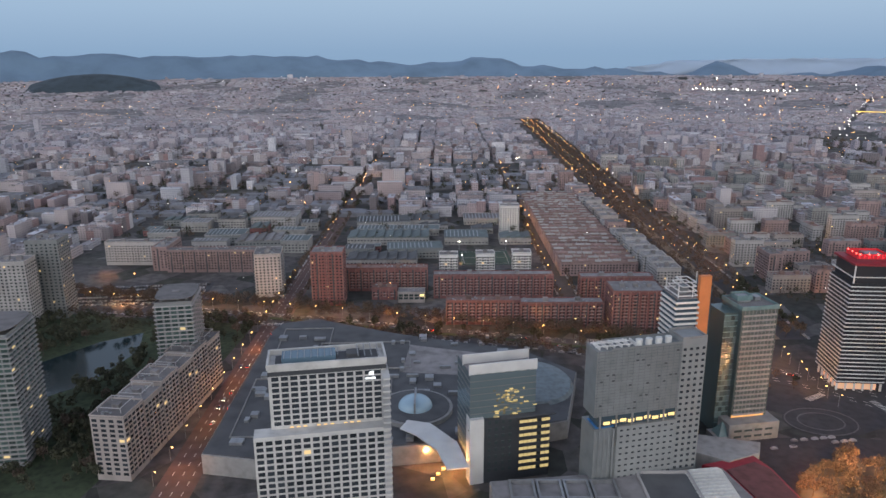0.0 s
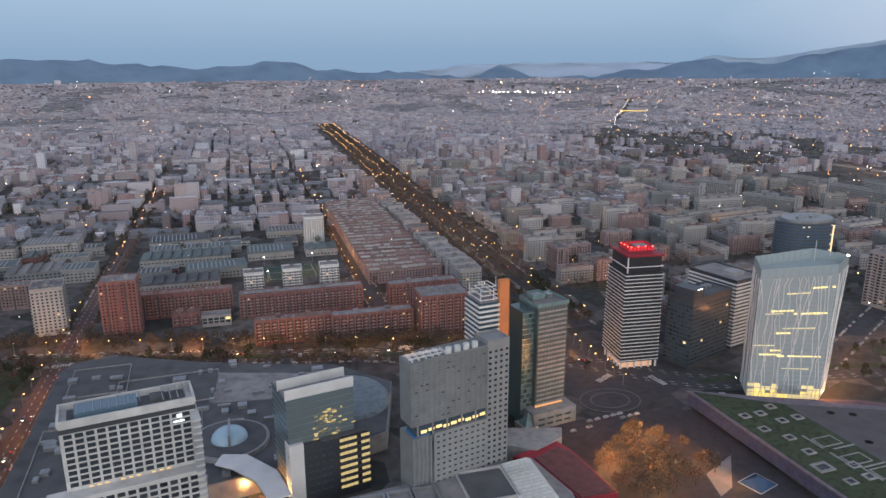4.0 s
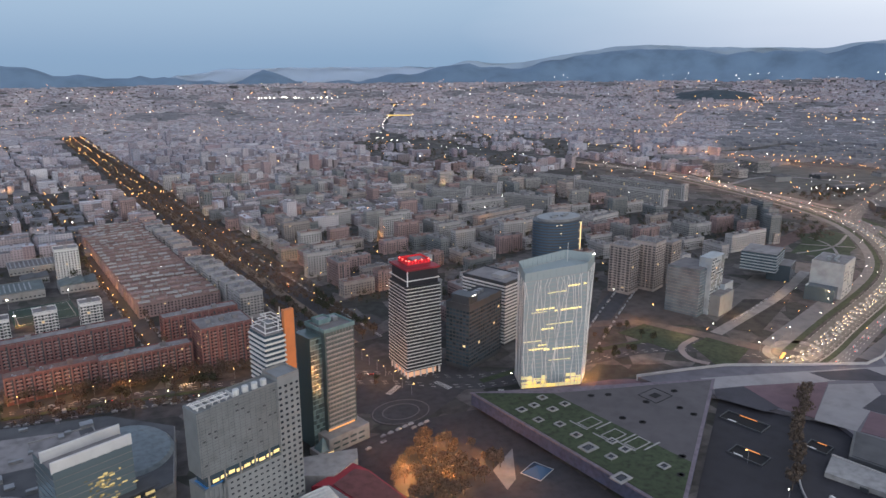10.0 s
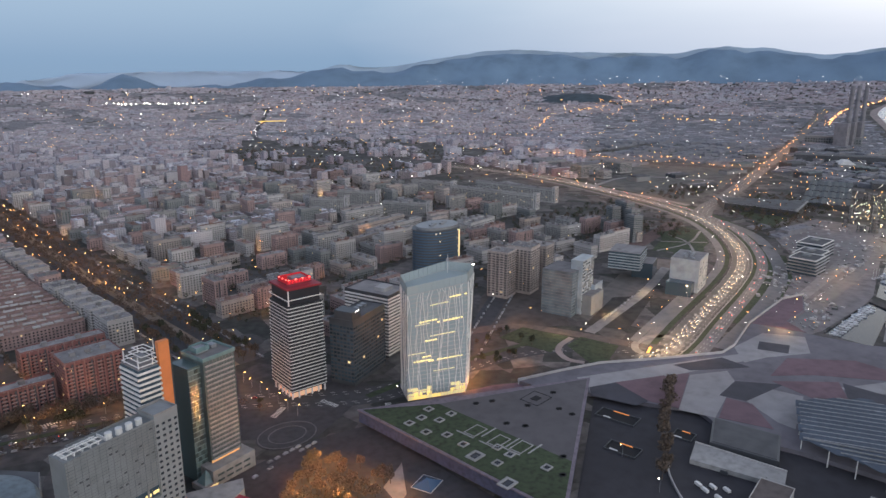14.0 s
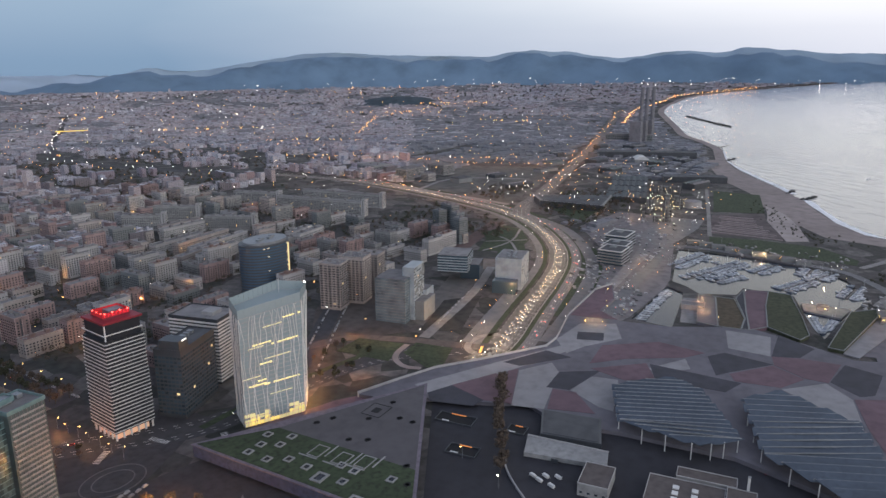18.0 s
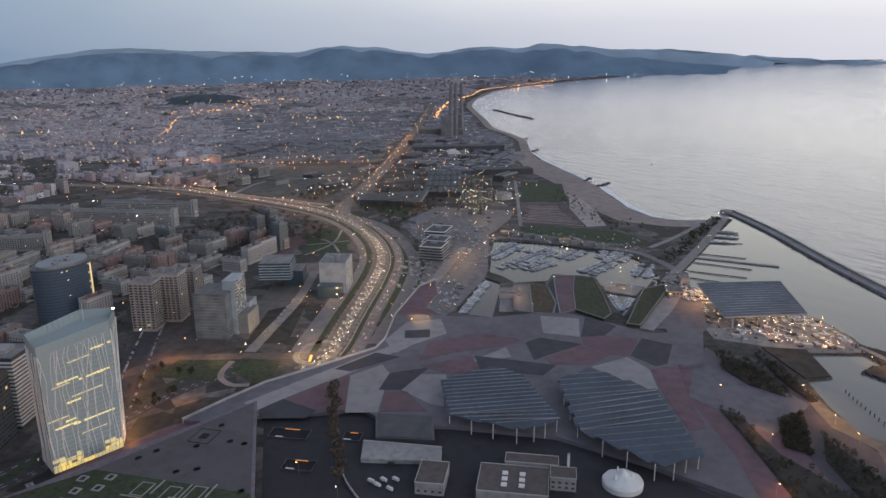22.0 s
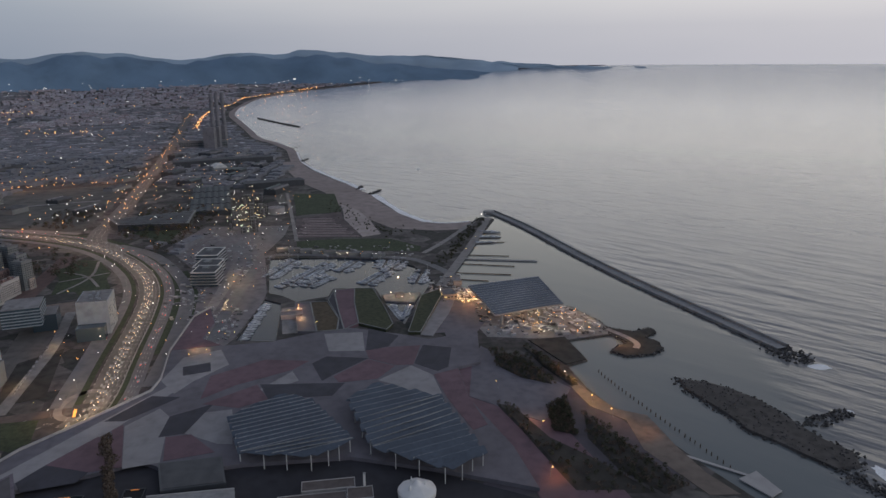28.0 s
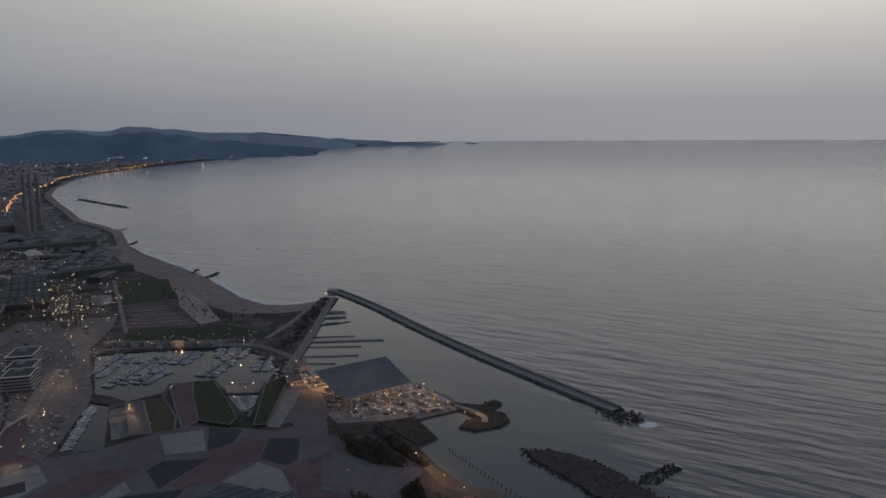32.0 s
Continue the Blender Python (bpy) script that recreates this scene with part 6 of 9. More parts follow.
prism("plaza", LOWER, 1.2, 1.75, surface("black_asphalt", (0.030, 0.029, 0.036), 0.85, 0.1, 0.3), kind="structure", label="dark asphalt lower plaza")
prism("plaza_forecourt", [(345, 396), (420, 370), (470, 340), (440, 330), (380, 356), (300, 398)], 1.2, 1.72, ESP["p"], kind="structure", label="pink forecourt round the glass tower")
for x, y, w, d in ((448, 264, 15, 32), (458, 214, 13, 15), (409, 235, 14, 24)):
    t = thing("ramp_opening", "sunken ramp opening lit orange inside", "ramp", x, y, 1.75, 8, "ramp openings")
    parapet("rim", w, d, 0, 1.1, 0.5, DARKWALL, t)
    # flat black sheet for the shade of the opening
    boxes("pit", [(0, 0, 0.06, w - 1, d - 1, 0.1)], BLACK, t)
    # the wall strip itself glows, in place of orange light falling on it
    boxes("lit_wall", [(w / 2 - 0.7, 0, 0.6, 0.25, d * 0.4, 0.7)], glow("ramp_wall_glow", (1.0, 0.36, 0.1), 0.45), t)
    boxes("light_box", [(-w / 2 + 1.4, d * 0.2, 0.7, 1.4, 6, 1.0)], WHITE, t)

# corrugated shade roofs on posts
ZINC = surface("ribbed_shade_panels", (0.085, 0.105, 0.135), 0.4, 0.3, 0.2, metal=0.3)
for outline in ([(551, 168), (593, 130), (580, 103), (509, 58), (485, 83), (491, 143)], [(579, 69), (613, 46), (582, -14), (485, -47), (462, -20), (496, 41)]):
    t = thing("shade_roof", "large ribbed shade roof on slender white posts", "canopy", 0, 0, 1.75, 0, "shade roofs")
    nx, ny = 0.90, 0.43
    offs = [x * nx + y * ny for x, y in outline]
    lo, hi, strips = min(offs), max(offs), 17
    for s in range(strips):
        a, b = lo + (hi - lo) * s / strips, lo + (hi - lo) * (s + 1) / strips
        cell = clip_half(clip_half(outline, nx * a, ny * a, -nx, -ny), nx * b, ny * b, nx, ny)
        if len(cell) < 3:
            continue
        grow = [(x - ny * 2.0 * (1 if s % 2 else -0.4) * (1 if (x * -ny + y * nx) > sum(px * -ny + py * nx for px, py in cell) / len(cell) else -1), y + nx * 2.0 * (1 if s % 2 else -0.4) * (1 if (x * -ny + y * nx) > sum(px * -ny + py * nx for px, py in cell) / len(cell) else -1)) for x, y in cell]
        n = len(grow)
        v = [(x, y, 13.2 + 2.2 * ((cx * nx + cy * ny) - a) / (b - a)) for (x, y), (cx, cy) in zip(grow, cell)]
        v += [(x, y, z - 0.35) for x, y, z in v]
        link_mesh("roof_panel", v, [tuple(range(n)), tuple(reversed(range(n, 2 * n)))] + [(i, n + i, n + (i + 1) % n, (i + 1) % n) for i in range(n)], ZINC, t)
        if s:
            ends = sorted(cell, key=lambda p: p[0] * -ny + p[1] * nx)
            (x1, y1), (x2, y2) = ends[0], ends[-1]
            boxes("rib", [((x1 + x2) / 2, (y1 + y2) / 2, 14.4, math.hypot(x2 - x1, y2 - y1), 0.5, 0.9, math.degrees(math.atan2(y2 - y1, x2 - x1)))], METAL, t)
    for i in range(len(outline)):
        (ax, ay), (bx, by) = outline[i], outline[(i + 1) % len(outline)]
        for q in (0.08, 0.4, 0.7):
            boxes("post", [(ax + (bx - ax) * q, ay + (by - ay) * q, 6.6, 0.7, 0.7, 13.2)], STEEL, t)
t = thing("tent", "white peaked marquee on the plaza", "tent", 452, 6, 1.75)
tv, tf = [], []
for rr_, zz in ((14, 0.0), (14.2, 4.0), (13, 5.2), (8, 7.2), (4, 9.0), (1.2, 11.8), (0.3, 12.4)):
    for j in range(28):
        a = radians(360 * j / 28)
        wob = 1 + (0.05 * math.cos(7 * a) if 4 < zz < 9 else 0)
        tv.append((rr_ * wob * math.cos(a), rr_ * wob * math.sin(a), zz))
for i in range(6):
    for j in range(28):
        tf.append((i * 28 + j, i * 28 + (j + 1) % 28, (i + 1) * 28 + (j + 1) % 28, (i + 1) * 28 + j))
link_mesh("canvas", tv, tf, WHITE, t)
for px, py in ((5, 4), (-5, 5), (0, -6)):
    prism("peak", ring(px, py, 1.6, 1.6, 10), 6.5, 11.5, WHITE, t, top=ring(px, py, 0.2, 0.2, 10))

# service buildings under the shade roofs
BROWNROOF = surface("brown_roof_felt", (0.12, 0.10, 0.095), 0.95, 0.2, 0.3)
for x, y, w, d, h in ((416, 134, 28, 20, 9), (424, 78, 34, 48, 9), (451, 70, 12, 38, 10), (440, 46, 14, 18, 10)):
    t = thing("service_building", "low service building with brown felt roof and pale rim", "building", x, y, 1.75, 8, "service buildings")
    boxes("wall", [(0, 0, h / 2, w, d, h)], CONCRETE, t)
    boxes("roof", [(0, 0, h + 0.1, w - 0.6, d - 0.6, 0.2)], BROWNROOF, t)
    parapet("rim", w + 0.4, d + 0.4, h, 0.7, 0.4, PALE, t)
    if w == 34:
        for i in range(3):
            for j in range(2):
                boxes("skylight", [(-8 + i * 7, -6 + j * 12, h + 0.6, 4, 4, 0.8)], WHITE, t)
    boxes("glazing", facade_rows(w, d, h, 3.6, 4, (2, 1.4), z0=1, sides="w"), GLASS, t, kind="stuff")
t = thing("glass_hall", "dark low hall with a pale lit window strip", "hall", 0, 0, 1.75)
prism("wall", [(490, 207), (499, 160), (462, 147), (453, 192)], 0, 6.2, DARKWALL, t)
prism("roof", [(489, 205), (497, 161), (463, 149), (455, 191)], 6.2, 6.6, ROOFDARK, t)
boxes("window_strip", [(457.2 + 0.8 * k, 188 - 5.6 * k, 4.2, 0.3, 4.8, 1.1, -11) for k in range(7)], window_glass("strip_glass", (0.25, 0.28, 0.28), 0.3, (1.0, 0.95, 0.7), 0.25), t, kind="stuff")
t = thing("service_terrace", "beige service terrace with a low parapet", "terrace", 0, 0, 1.75)
prism("slab", [(450, 201), (458, 140), (440, 135), (426, 193)], 0, 3.4, CONCRETE, t)
prism("kerb", [(450.5, 201), (458.5, 140), (457.5, 140), (449.5, 201)], 3.4, 4.3, PALE, t)
boxes("gate", [(438, 146, 1.8, 8, 0.6, 3.2, 14), (429, 170, 1.8, 0.6, 5, 3.0, 10)], DARKWALL, t)
t = thing("ramp_wall", "curving white-edged retaining wall", "wall", 0, 0, 1.75)
road("coping", [(424, 205), (408, 200), (392, 186), (376, 168)], 0.8, 1.7, PALE, thick=1.8, parent=t, kind="")
for x, y in ((405, 176), (402, 170), (412, 160), (400, 160), (409, 168)):
    van = thing("van", "white van parked in the service yard", "van", x, y, 1.75, 70, "parked vans")
    boxes("body", [(0, 0, 1.35, 5.2, 2.0, 1.8), (0.4, 0, 2.35, 3.8, 1.8, 0.3)], WHITE, van)
    boxes("windscreen", [(2.5, 0, 1.75, 0.3, 1.7, 0.7)], GLASS, van)
    for wx in (-1.6, 1.6):
        for wy in (-0.95, 0.95):
            prism("wheel", [(wx + 0.38 * math.cos(a * 0.785), wy + 0.1 * math.sin(a * 0.785)) for a in range(8)], 0, 0.76, BLACK, van)
t = thing("vent_chimney", "slender white vent chimney", "chimney", 452, 44, 1.75)
boxes("shaft", [(0, 0, 9, 1.6, 1.6, 18)], WHITE, t)
boxes("cap", [(0, 0, 18.2, 2.0, 2.0, 0.5)], METAL, t)

# tilted solar roof on columns
P = [Vector((788, -84, 17)), Vector((826, -172, 17)), Vector((864, -146, 41)), Vector((830, -54, 41))]
t = thing("solar_roof", "huge tilted solar roof on concrete legs by the harbour", "solar roof", 0, 0, 0)
SOLAR = surface("solar_panels", (0.15, 0.17, 0.20), 0.3, 0.4, 0.15, metal=0.2)
nrm = (P[1] - P[0]).cross(P[3] - P[0]).normalized()
if nrm.z < 0:
    nrm = -nrm
for i in range(14):
    a, b = i / 14, (i + 0.72) / 14
    q = [P[0].lerp(P[3], a), P[1].lerp(P[2], a), P[1].lerp(P[2], b), P[0].lerp(P[3], b)]
    v = q + [p - nrm * 0.6 for p in q]
    link_mesh("panel_row", v, [(0, 1, 2, 3), (7, 6, 5, 4), (0, 4, 5, 1), (1, 5, 6, 2), (2, 6, 7, 3), (3, 7, 4, 0)], SOLAR, t)
v = [p - nrm * 0.8 for p in P] + [p - nrm * 3.0 for p in P]
link_mesh("frame", v, [(0, 1, 2, 3), (7, 6, 5, 4), (0, 4, 5, 1), (1, 5, 6, 2), (2, 6, 7, 3), (3, 7, 4, 0)], PALE, t)
for a, b, top_q in (((795, -92), (795, -92), 0.1), ((808, -124), (808, -124), 0.1), ((846, -80), (846, -80), 0.75), ((862, -128), (862, -128), 0.75)):
    zt = 17 + 24 * top_q - 3
    prism("leg", ring(a[0], a[1], 2.4, 2.4, 8), 1.5, zt, CONCRETE, t, top=ring(b[0], b[1], 1.4, 1.4, 8))

WINTERGRASS = surface("winter_grass", (0.050, 0.058, 0.030), 0.95, 0.2, 0.5, bump=0.4)
BROWNGRASS = surface("dry_grass", (0.085, 0.066, 0.042), 0.95, 0.2, 0.5, bump=0.4)
# sloping planted wedges towards the marina
WEDGES = [([(928, 96), (927, 71), (852, 51), (794, 38), (775, 45), (797, 79), (870, 91)], WINTERGRASS), ([(921, 123), (928, 96.4), (870, 91.4), (797, 79.4), (778, 94), (841, 108)], ESP["p"]), ([(874, 148), (876, 127), (812, 105), (775, 103), (772, 125)], BROWNGRASS), ([(896, 5), (921, -20), (895, -22), (766, 5), (767, 19)], WINTERGRASS), ([(872, 168), (874, 149), (772, 126), (774, 148)], ESP["g"]), ([(880, 126), (918, 124), (841, 108.6), (778, 95), (776, 102), (812, 104)], ESP["d"])]
for rim_, mat in WEDGES:
    t = thing("planted_wedge", "sloping planted wedge rising towards the marina", "lawn", kind="structure")
    n = len(rim_)
    v = [(x, y, 5.1 + 1.5 * max(0.0, x - 780) / 140) for x, y in rim_] + [(x, y, 1.2) for x, y in rim_]
    link_mesh("slope", v, [tuple(range(n))] + [(i, n + i, n + (i + 1) % n, (i + 1) % n) for i in range(n)], mat, t)
    for i in range(n):
        a, b = Vector(v[i]), Vector(v[(i + 1) % n])
        bar_mesh("kerb", [(a + Vector((0, 0, 0.25)), b + Vector((0, 0, 0.2)))], 0.4, GREYWALL, t)

# grounds south of the esplanade
prism("promenade", [(700, -62), (620, -100), (520, -128), (440, -150), (440, -84), (511, -72), (597, -41), (667, -34)], 1.2, 1.9, ESP["p"], kind="structure", label="pink promenade curving along the shore")
prism("grey_slope", [(729, -62), (661, -111), (621, -141), (576, -119), (556, -103), (607, -42), (690, -50)], 1.2, 2.1, ESP["g"], kind="structure", label="plain grey paved slope")
BANKS = [[(602, -60), (596, -77), (531, -104), (491, -140), (445, -173), (446, -112), (472, -103), (546, -80)], [(572, -141), (541, -159), (501, -175), (454, -195), (444, -176), (479, -149), (529, -135)], [(582, -111), (601, -132), (558, -129), (530, -128), (538, -109)], [(721, -70), (697, -111), (640, -127), (624, -128), (643, -95), (673, -74)], [(730, -107), (690, -132), (625, -149), (621, -144), (675, -121)]]
for poly in BANKS:
    prism("scrub_bank", poly, 1.2, 3.0, SCRUB, kind="structure", label="dark scrubby bank", top=[(sum(p[0] for p in poly) / len(poly) + (x - sum(p[0] for p in poly) / len(poly)) * 0.75, sum(p[1] for p in poly) / len(poly) + (y - sum(p[1] for p in poly) / len(poly)) * 0.75) for x, y in poly])
prism("sandy_quay", [(660, -141), (613, -157), (577, -174), (565, -198), (533, -203), (512, -206), (472, -216), (444, -230), (444, -207), (471, -195), (508, -178), (556, -177), (584, -151), (637, -139)], 1.2, 1.8, surface("damp_quay_sand", (0.17, 0.14, 0.12), 0.95, 0.1, 0.3, bump=0.2), kind="structure", label="sandy bathing quay")
prism("pale_walk", [(913, -22), (895, -41), (833, -30), (760, -9), (765, 5)], 1.2, 2.6, ESP["l"], kind="structure", label="pale paved ramp beside the grass wedge")
prism("harbour_walk", [(772, -23), (727, -29), (679, -29), (767, -59), (832, -84), (893, -59), (937, -43), (894, -23), (768, -5)], 1.2, 1.92, ESP["g"], kind="structure", label="grey walk between the esplanade and the harbour")
prism("dock_floor", [(917, -62), (853, -186), (803, -210), (762, -219), (744, -162), (756, -72), (800, -60)], 1.2, 1.85, PAVING, kind="structure", label="pale boatyard floor")
prism("low_quay", [(744, -117), (751, -160), (688, -171), (676, -147)], 1.2, 2.6, SCRUB, kind="structure", label="dark quay platform")
t = thing("bathing_pier", "white bathing pier with a square platform", "pier", 0, 0, 0)
boxes("deck", [(482, -229, 1.2, 56, 3, 0.7, 52)], PALE, t)
prism("platform", [(464, -237), (474, -255), (447, -262), (440, -251)], 0.9, 1.7, PALE, t)
for i in range(10):
    boxes("pile", [(497 - i * 3.6, -210 - i * 4.6, -1, 0.7, 0.7, 4)], CONCRETE, t)
for i in range(30):
    q = i / 29
    t = thing("mooring_post", "dark timber post standing in the water", "post", 658 - 178 * q + rnd.uniform(-1, 1), -177 - 60 * q ** 1.1, 0, 0, "row of posts")
    prism("shaft", ring(0, 0, 0.45, 0.45, 8), -3, 3.4, BARK, t)


# rock: breakwater, islands, groynes
def boulders(name, label, spots, size, seed=1):
    rr = np.random.RandomState(seed)
    base = np.array([(1, 0, 0), (-1, 0, 0), (0, 1, 0), (0, -1, 0), (0, 0, 1), (0, 0, -1)], float)
    fac = np.array([(4, 0, 2), (4, 2, 1), (4, 1, 3), (4, 3, 0), (5, 2, 0), (5, 1, 2), (5, 3, 1), (5, 0, 3)])
    spots = np.array(spots, float)
    n = len(spots)
    v = base[None] * rr.uniform(0.5, 1.15, (n, 6, 1)) * size * rr.uniform(0.6, 1.4, (n, 1, 1)) + rr.uniform(-0.25, 0.25, (n, 6, 3)) * size
    a = rr.uniform(0, 6.28, n)
    c, s = np.cos(a)[:, None], np.sin(a)[:, None]
    v = np.stack([v[..., 0] * c - v[..., 1] * s, v[..., 0] * s + v[..., 1] * c, v[..., 2] * 0.8], -1) + spots[:, None]
    f = fac[None] + 6 * np.arange(n)[:, None, None]
    ob = new(name, quick_mesh(name, v.reshape(-1, 3), f.reshape(-1, 3), ROCK))
    return tagged(ob, label, "rocks", kind="stuff")


def in_poly(x, y, poly):
    c = False
    for (x1, y1), (x2, y2) in zip(poly, poly[1:] + poly[:1]):
        if (y1 > y) != (y2 > y) and x < (x2 - x1) * (y - y1) / (y2 - y1) + x1:
            c = not c
    return c


def edge_spots(poly, step, spread, z, rr, closed=True):
    out = []
    pts = list(poly) + ([poly[0]] if closed else [])
    for (ax, ay), (bx, by) in zip(pts[:-1], pts[1:]):
        n = max(1, int(math.hypot(bx - ax, by - ay) / step))
        for i in range(n):
            q = (i + rr.random()) / n
            out.append((ax + (bx - ax) * q + rr.uniform(-spread, spread), ay + (by - ay) * q + rr.uniform(-spread, spread), z + rr.uniform(-0.6, 0.6)))
    return out


rk = random.Random(4)
BW = [(1450, -138), (1302, -195), (1119, -244), (962, -294), (811, -352), (708, -391)]
t = thing("breakwater", "long concrete breakwater with a raised sea wall", "breakwater", 0, 0, 0)
road("deck", BW, 13, 3.2, CONCRETE, thick=5, parent=t, kind="")
road("sea_wall", BW, 3, 6.2, CONCRETE, thick=5, offset=7.5, parent=t, kind="")
prism("round_head", ring(1446, -135, 12, 12, 24), -3, 5.5, CONCRETE, t)
lft, rgt, mid, dd_ = ribbon(BW, 24)
spots = edge_spots([tuple(p) for p in lft], 2.2, 2.5, 0.8, rk, False) + edge_spots([tuple(p) for p in lft * 0.7 + mid * 0.3], 2.2, 2.5, 2.0, rk, False) + edge_spots([tuple(p) for p in rgt * 0.8 + mid * 0.2], 2.6, 1.5, 0.4, rk, False)
HEAD = [(713, -366), (690, -372), (668, -388), (672, -408), (690, -416), (715, -400)]
for _ in range(260):
    x, y = rk.uniform(662, 720), rk.uniform(-420, -360)
    if in_poly(x, y, HEAD):
        spots.append((x, y, rk.uniform(0.2, 3)))
boulders("breakwater_rocks", "dark armour rocks along the breakwater", spots, 2.1, 2)
ISLAND = [(641, -248), (632, -276), (613, -297), (587, -314), (551, -324), (519, -334), (494, -350), (475, -342), (471, -321), (490, -307), (514, -292), (536, -274), (554, -272), (589, -259), (619, -247)]
prism("rock_island", ISLAND, -3, 2.2, surface("island_rubble", (0.075, 0.068, 0.064), 0.95, 0.12, 0.5, bump=0.6), kind="structure", label="long dark rubble island", top=[(551 + (x - 551) * 0.95, -297 + (y + 297) * 0.9) for x, y in ISLAND])
spots = edge_spots(ISLAND, 1.8, 3, 0.6, rk)
for _ in range(700):
    x, y = rk.uniform(455, 645), rk.uniform(-352, -240)
    if in_poly(x, y, ISLAND):
        spots.append((x, y, 2.2))
for _ in range(240):
    q = rk.random()
    x, y = 468 - 42 * q + rk.gauss(0, 5), -322 - 24 * q + rk.gauss(0, 5)
    spots.append((x, y, rk.uniform(-0.3, 1.8)))
boulders("island_rocks", "dark boulders heaped on the island", spots, 1.5, 3)
ISLET = [(546, -329), (558, -345), (570, -378), (562, -382), (543, -345)]
spots = edge_spots(ISLET, 1.2, 2.5, 0.6, rk) + edge_spots([(550, -336), (564, -378)], 1.0, 5, 1.6, rk, False)
boulders("islet_rocks", "small islet of piled rocks", spots, 1.8, 5)
SPIT = [(777, -209), (734, -228), (724, -215), (709, -204), (697, -217), (700, -244), (714, -260), (736, -262), (745, -251), (765, -268), (777, -264), (764, -243), (780, -218)]
prism("spit", SPIT, -3, 1.9, SCRUB, kind="structure", label="hooked rocky spit with a lit path")
road("path", [(775, -214), (748, -232), (728, -238), (716, -232)], 7, 2.05, PAVING, "pale path out along the spit")
boulders("spit_rocks", "rocks round the hooked spit", edge_spots(SPIT, 0.9, 3, 0.9, rk), 1.8, 6)
boulders("quay_rocks", "rocks along the quay edge", edge_spots([(756, -166), (744, -162), (760, -222), (803, -212), (855, -188), (919, -60)], 2.4, 2, 0.6, rk, False), 1.6, 7)
for a, b in (((1669, 132), (1735, 108)), ((1738, 166), (1790, 160)), ((2270, 395), (2330, 380)), ((2600, 490), (2720, 470)), ((2830, 560), (2960, 555))):
    boulders("groyne_rocks", "rock groyne running out from the beach", edge_spots([far(*a), far(*b)], 1.6, 3.5, 1.6, rk, False), 3.0, 8)
a, b = far(4115, 950), far(3531, 613)
boulders("far_pier_rocks", "distant harbour mole", [(x, y, z + bowl(x, y)) for x, y, z in edge_spots([a, b], 1.2, 5, 1.6, rk, False)], 5.0, 9)

# beach with its foam line, park behind it
prism("beach", [(1366, -98), (1350, -58), (1350, -28), (1366, 5), (1443, 51), (1551, 93), (1669, 128), (1738, 162), (1840, 209), (1973, 282), (2110, 346), (2281, 400), (2245, 452), (2040, 390), (1860, 330), (1700, 240), (1590, 215), (1500, 165), (1390, 110), (1310, 60), (1290, -20), (1300, -85)], 1.2, 1.7, SAND, kind="structure", label="brown sand beach in a long curve")
FOAM = surface("sea_foam", (0.95, 0.95, 0.95), 0.9, 0.5, 0.15)
foam_line = [(1366, -90), (1356, -60), (1355, -28), (1372, 0), (1449, 45), (1556, 86), (1674, 121)]
for k, line in enumerate((foam_line, [(1745, 156), (1846, 203)], [(1850, 205), (1978, 275), (2170, 365), (2260, 396)])):
    a, b, mid, dd_ = ribbon(line, 20)
    n = len(a)
    v = []
    for i in range(n):
        wob = 3 * noise.noise((i * 0.9, k * 5.0, 0))
        v += [(a[i][0], a[i][1], 1.0), (b[i][0] + wob * 1.2, b[i][1] - wob * 1.2, 0.12)]
    link_mesh("surf", v, [(2 * i, 2 * i + 1, 2 * i + 3, 2 * i + 2) for i in range(n - 1)], FOAM, kind="structure", label="white line of surf along the beach")
far_shore = [polar(q, shore(q) - 13 * 57.3 / q)[:2] for q in range(2290, 4700, 110)]
road("beach", far_shore, 30, 1.75, SAND, "narrow sand strip along the far coast")
for k in range(0, len(far_shore) - 3, 4):
    road("surf", [polar(q, shore(q) + 3 * 57.3 / q)[:2] for q in range(2290 + 110 * k, 2290 + 110 * (k + 3), 55)], 9, 0.35, FOAM, "white surf along the far coast", thick=0.2)
for cx, cy, rx, ry in ((664, -408, 9, 14), (468, -352, 16, 7), (448, -352, 14, 5), (567, -383, 5, 4)):
    prism("surf_patch", [(cx + rx * (0.8 + 0.5 * noise.noise((i * 0.8, cx, 0))) * math.cos(radians(i * 20)), cy + ry * (0.8 + 0.5 * noise.noise((i * 0.8, cy, 2))) * math.sin(radians(i * 20))) for i in range(18)], -0.2, 0.14, FOAM, kind="structure", label="foam breaking round the rocks")
prism("lawn", [(1216, 226), (1234, 150), (1228, 60), (1172, 6), (1140, 8), (1148, 90), (1162, 216)], 1.2, 1.75, GRASS, kind="structure", label="long lawn behind the marina")
prism("lawn", [(1689, 316), (1682, 216), (1473, 176), (1436, 264)], 1.2, 1.76, GRASS, kind="structure", label="dark lawn of the beach park")
prism("beach_path", [(1557, 188), (1480, 140), (1380, 108), (1265, 80), (1246, 112), (1399, 162), (1475, 172)], 1.2, 1.79, surface("pale_park_sand", (0.40, 0.34, 0.32), 0.95, 0.05, 0.25, bump=0.2), kind="structure", label="pale sandy path through the beach park")
TERRACE = surface("pinkish_stone_step", (0.33, 0.27, 0.265), 0.9, 0.2, 0.3)
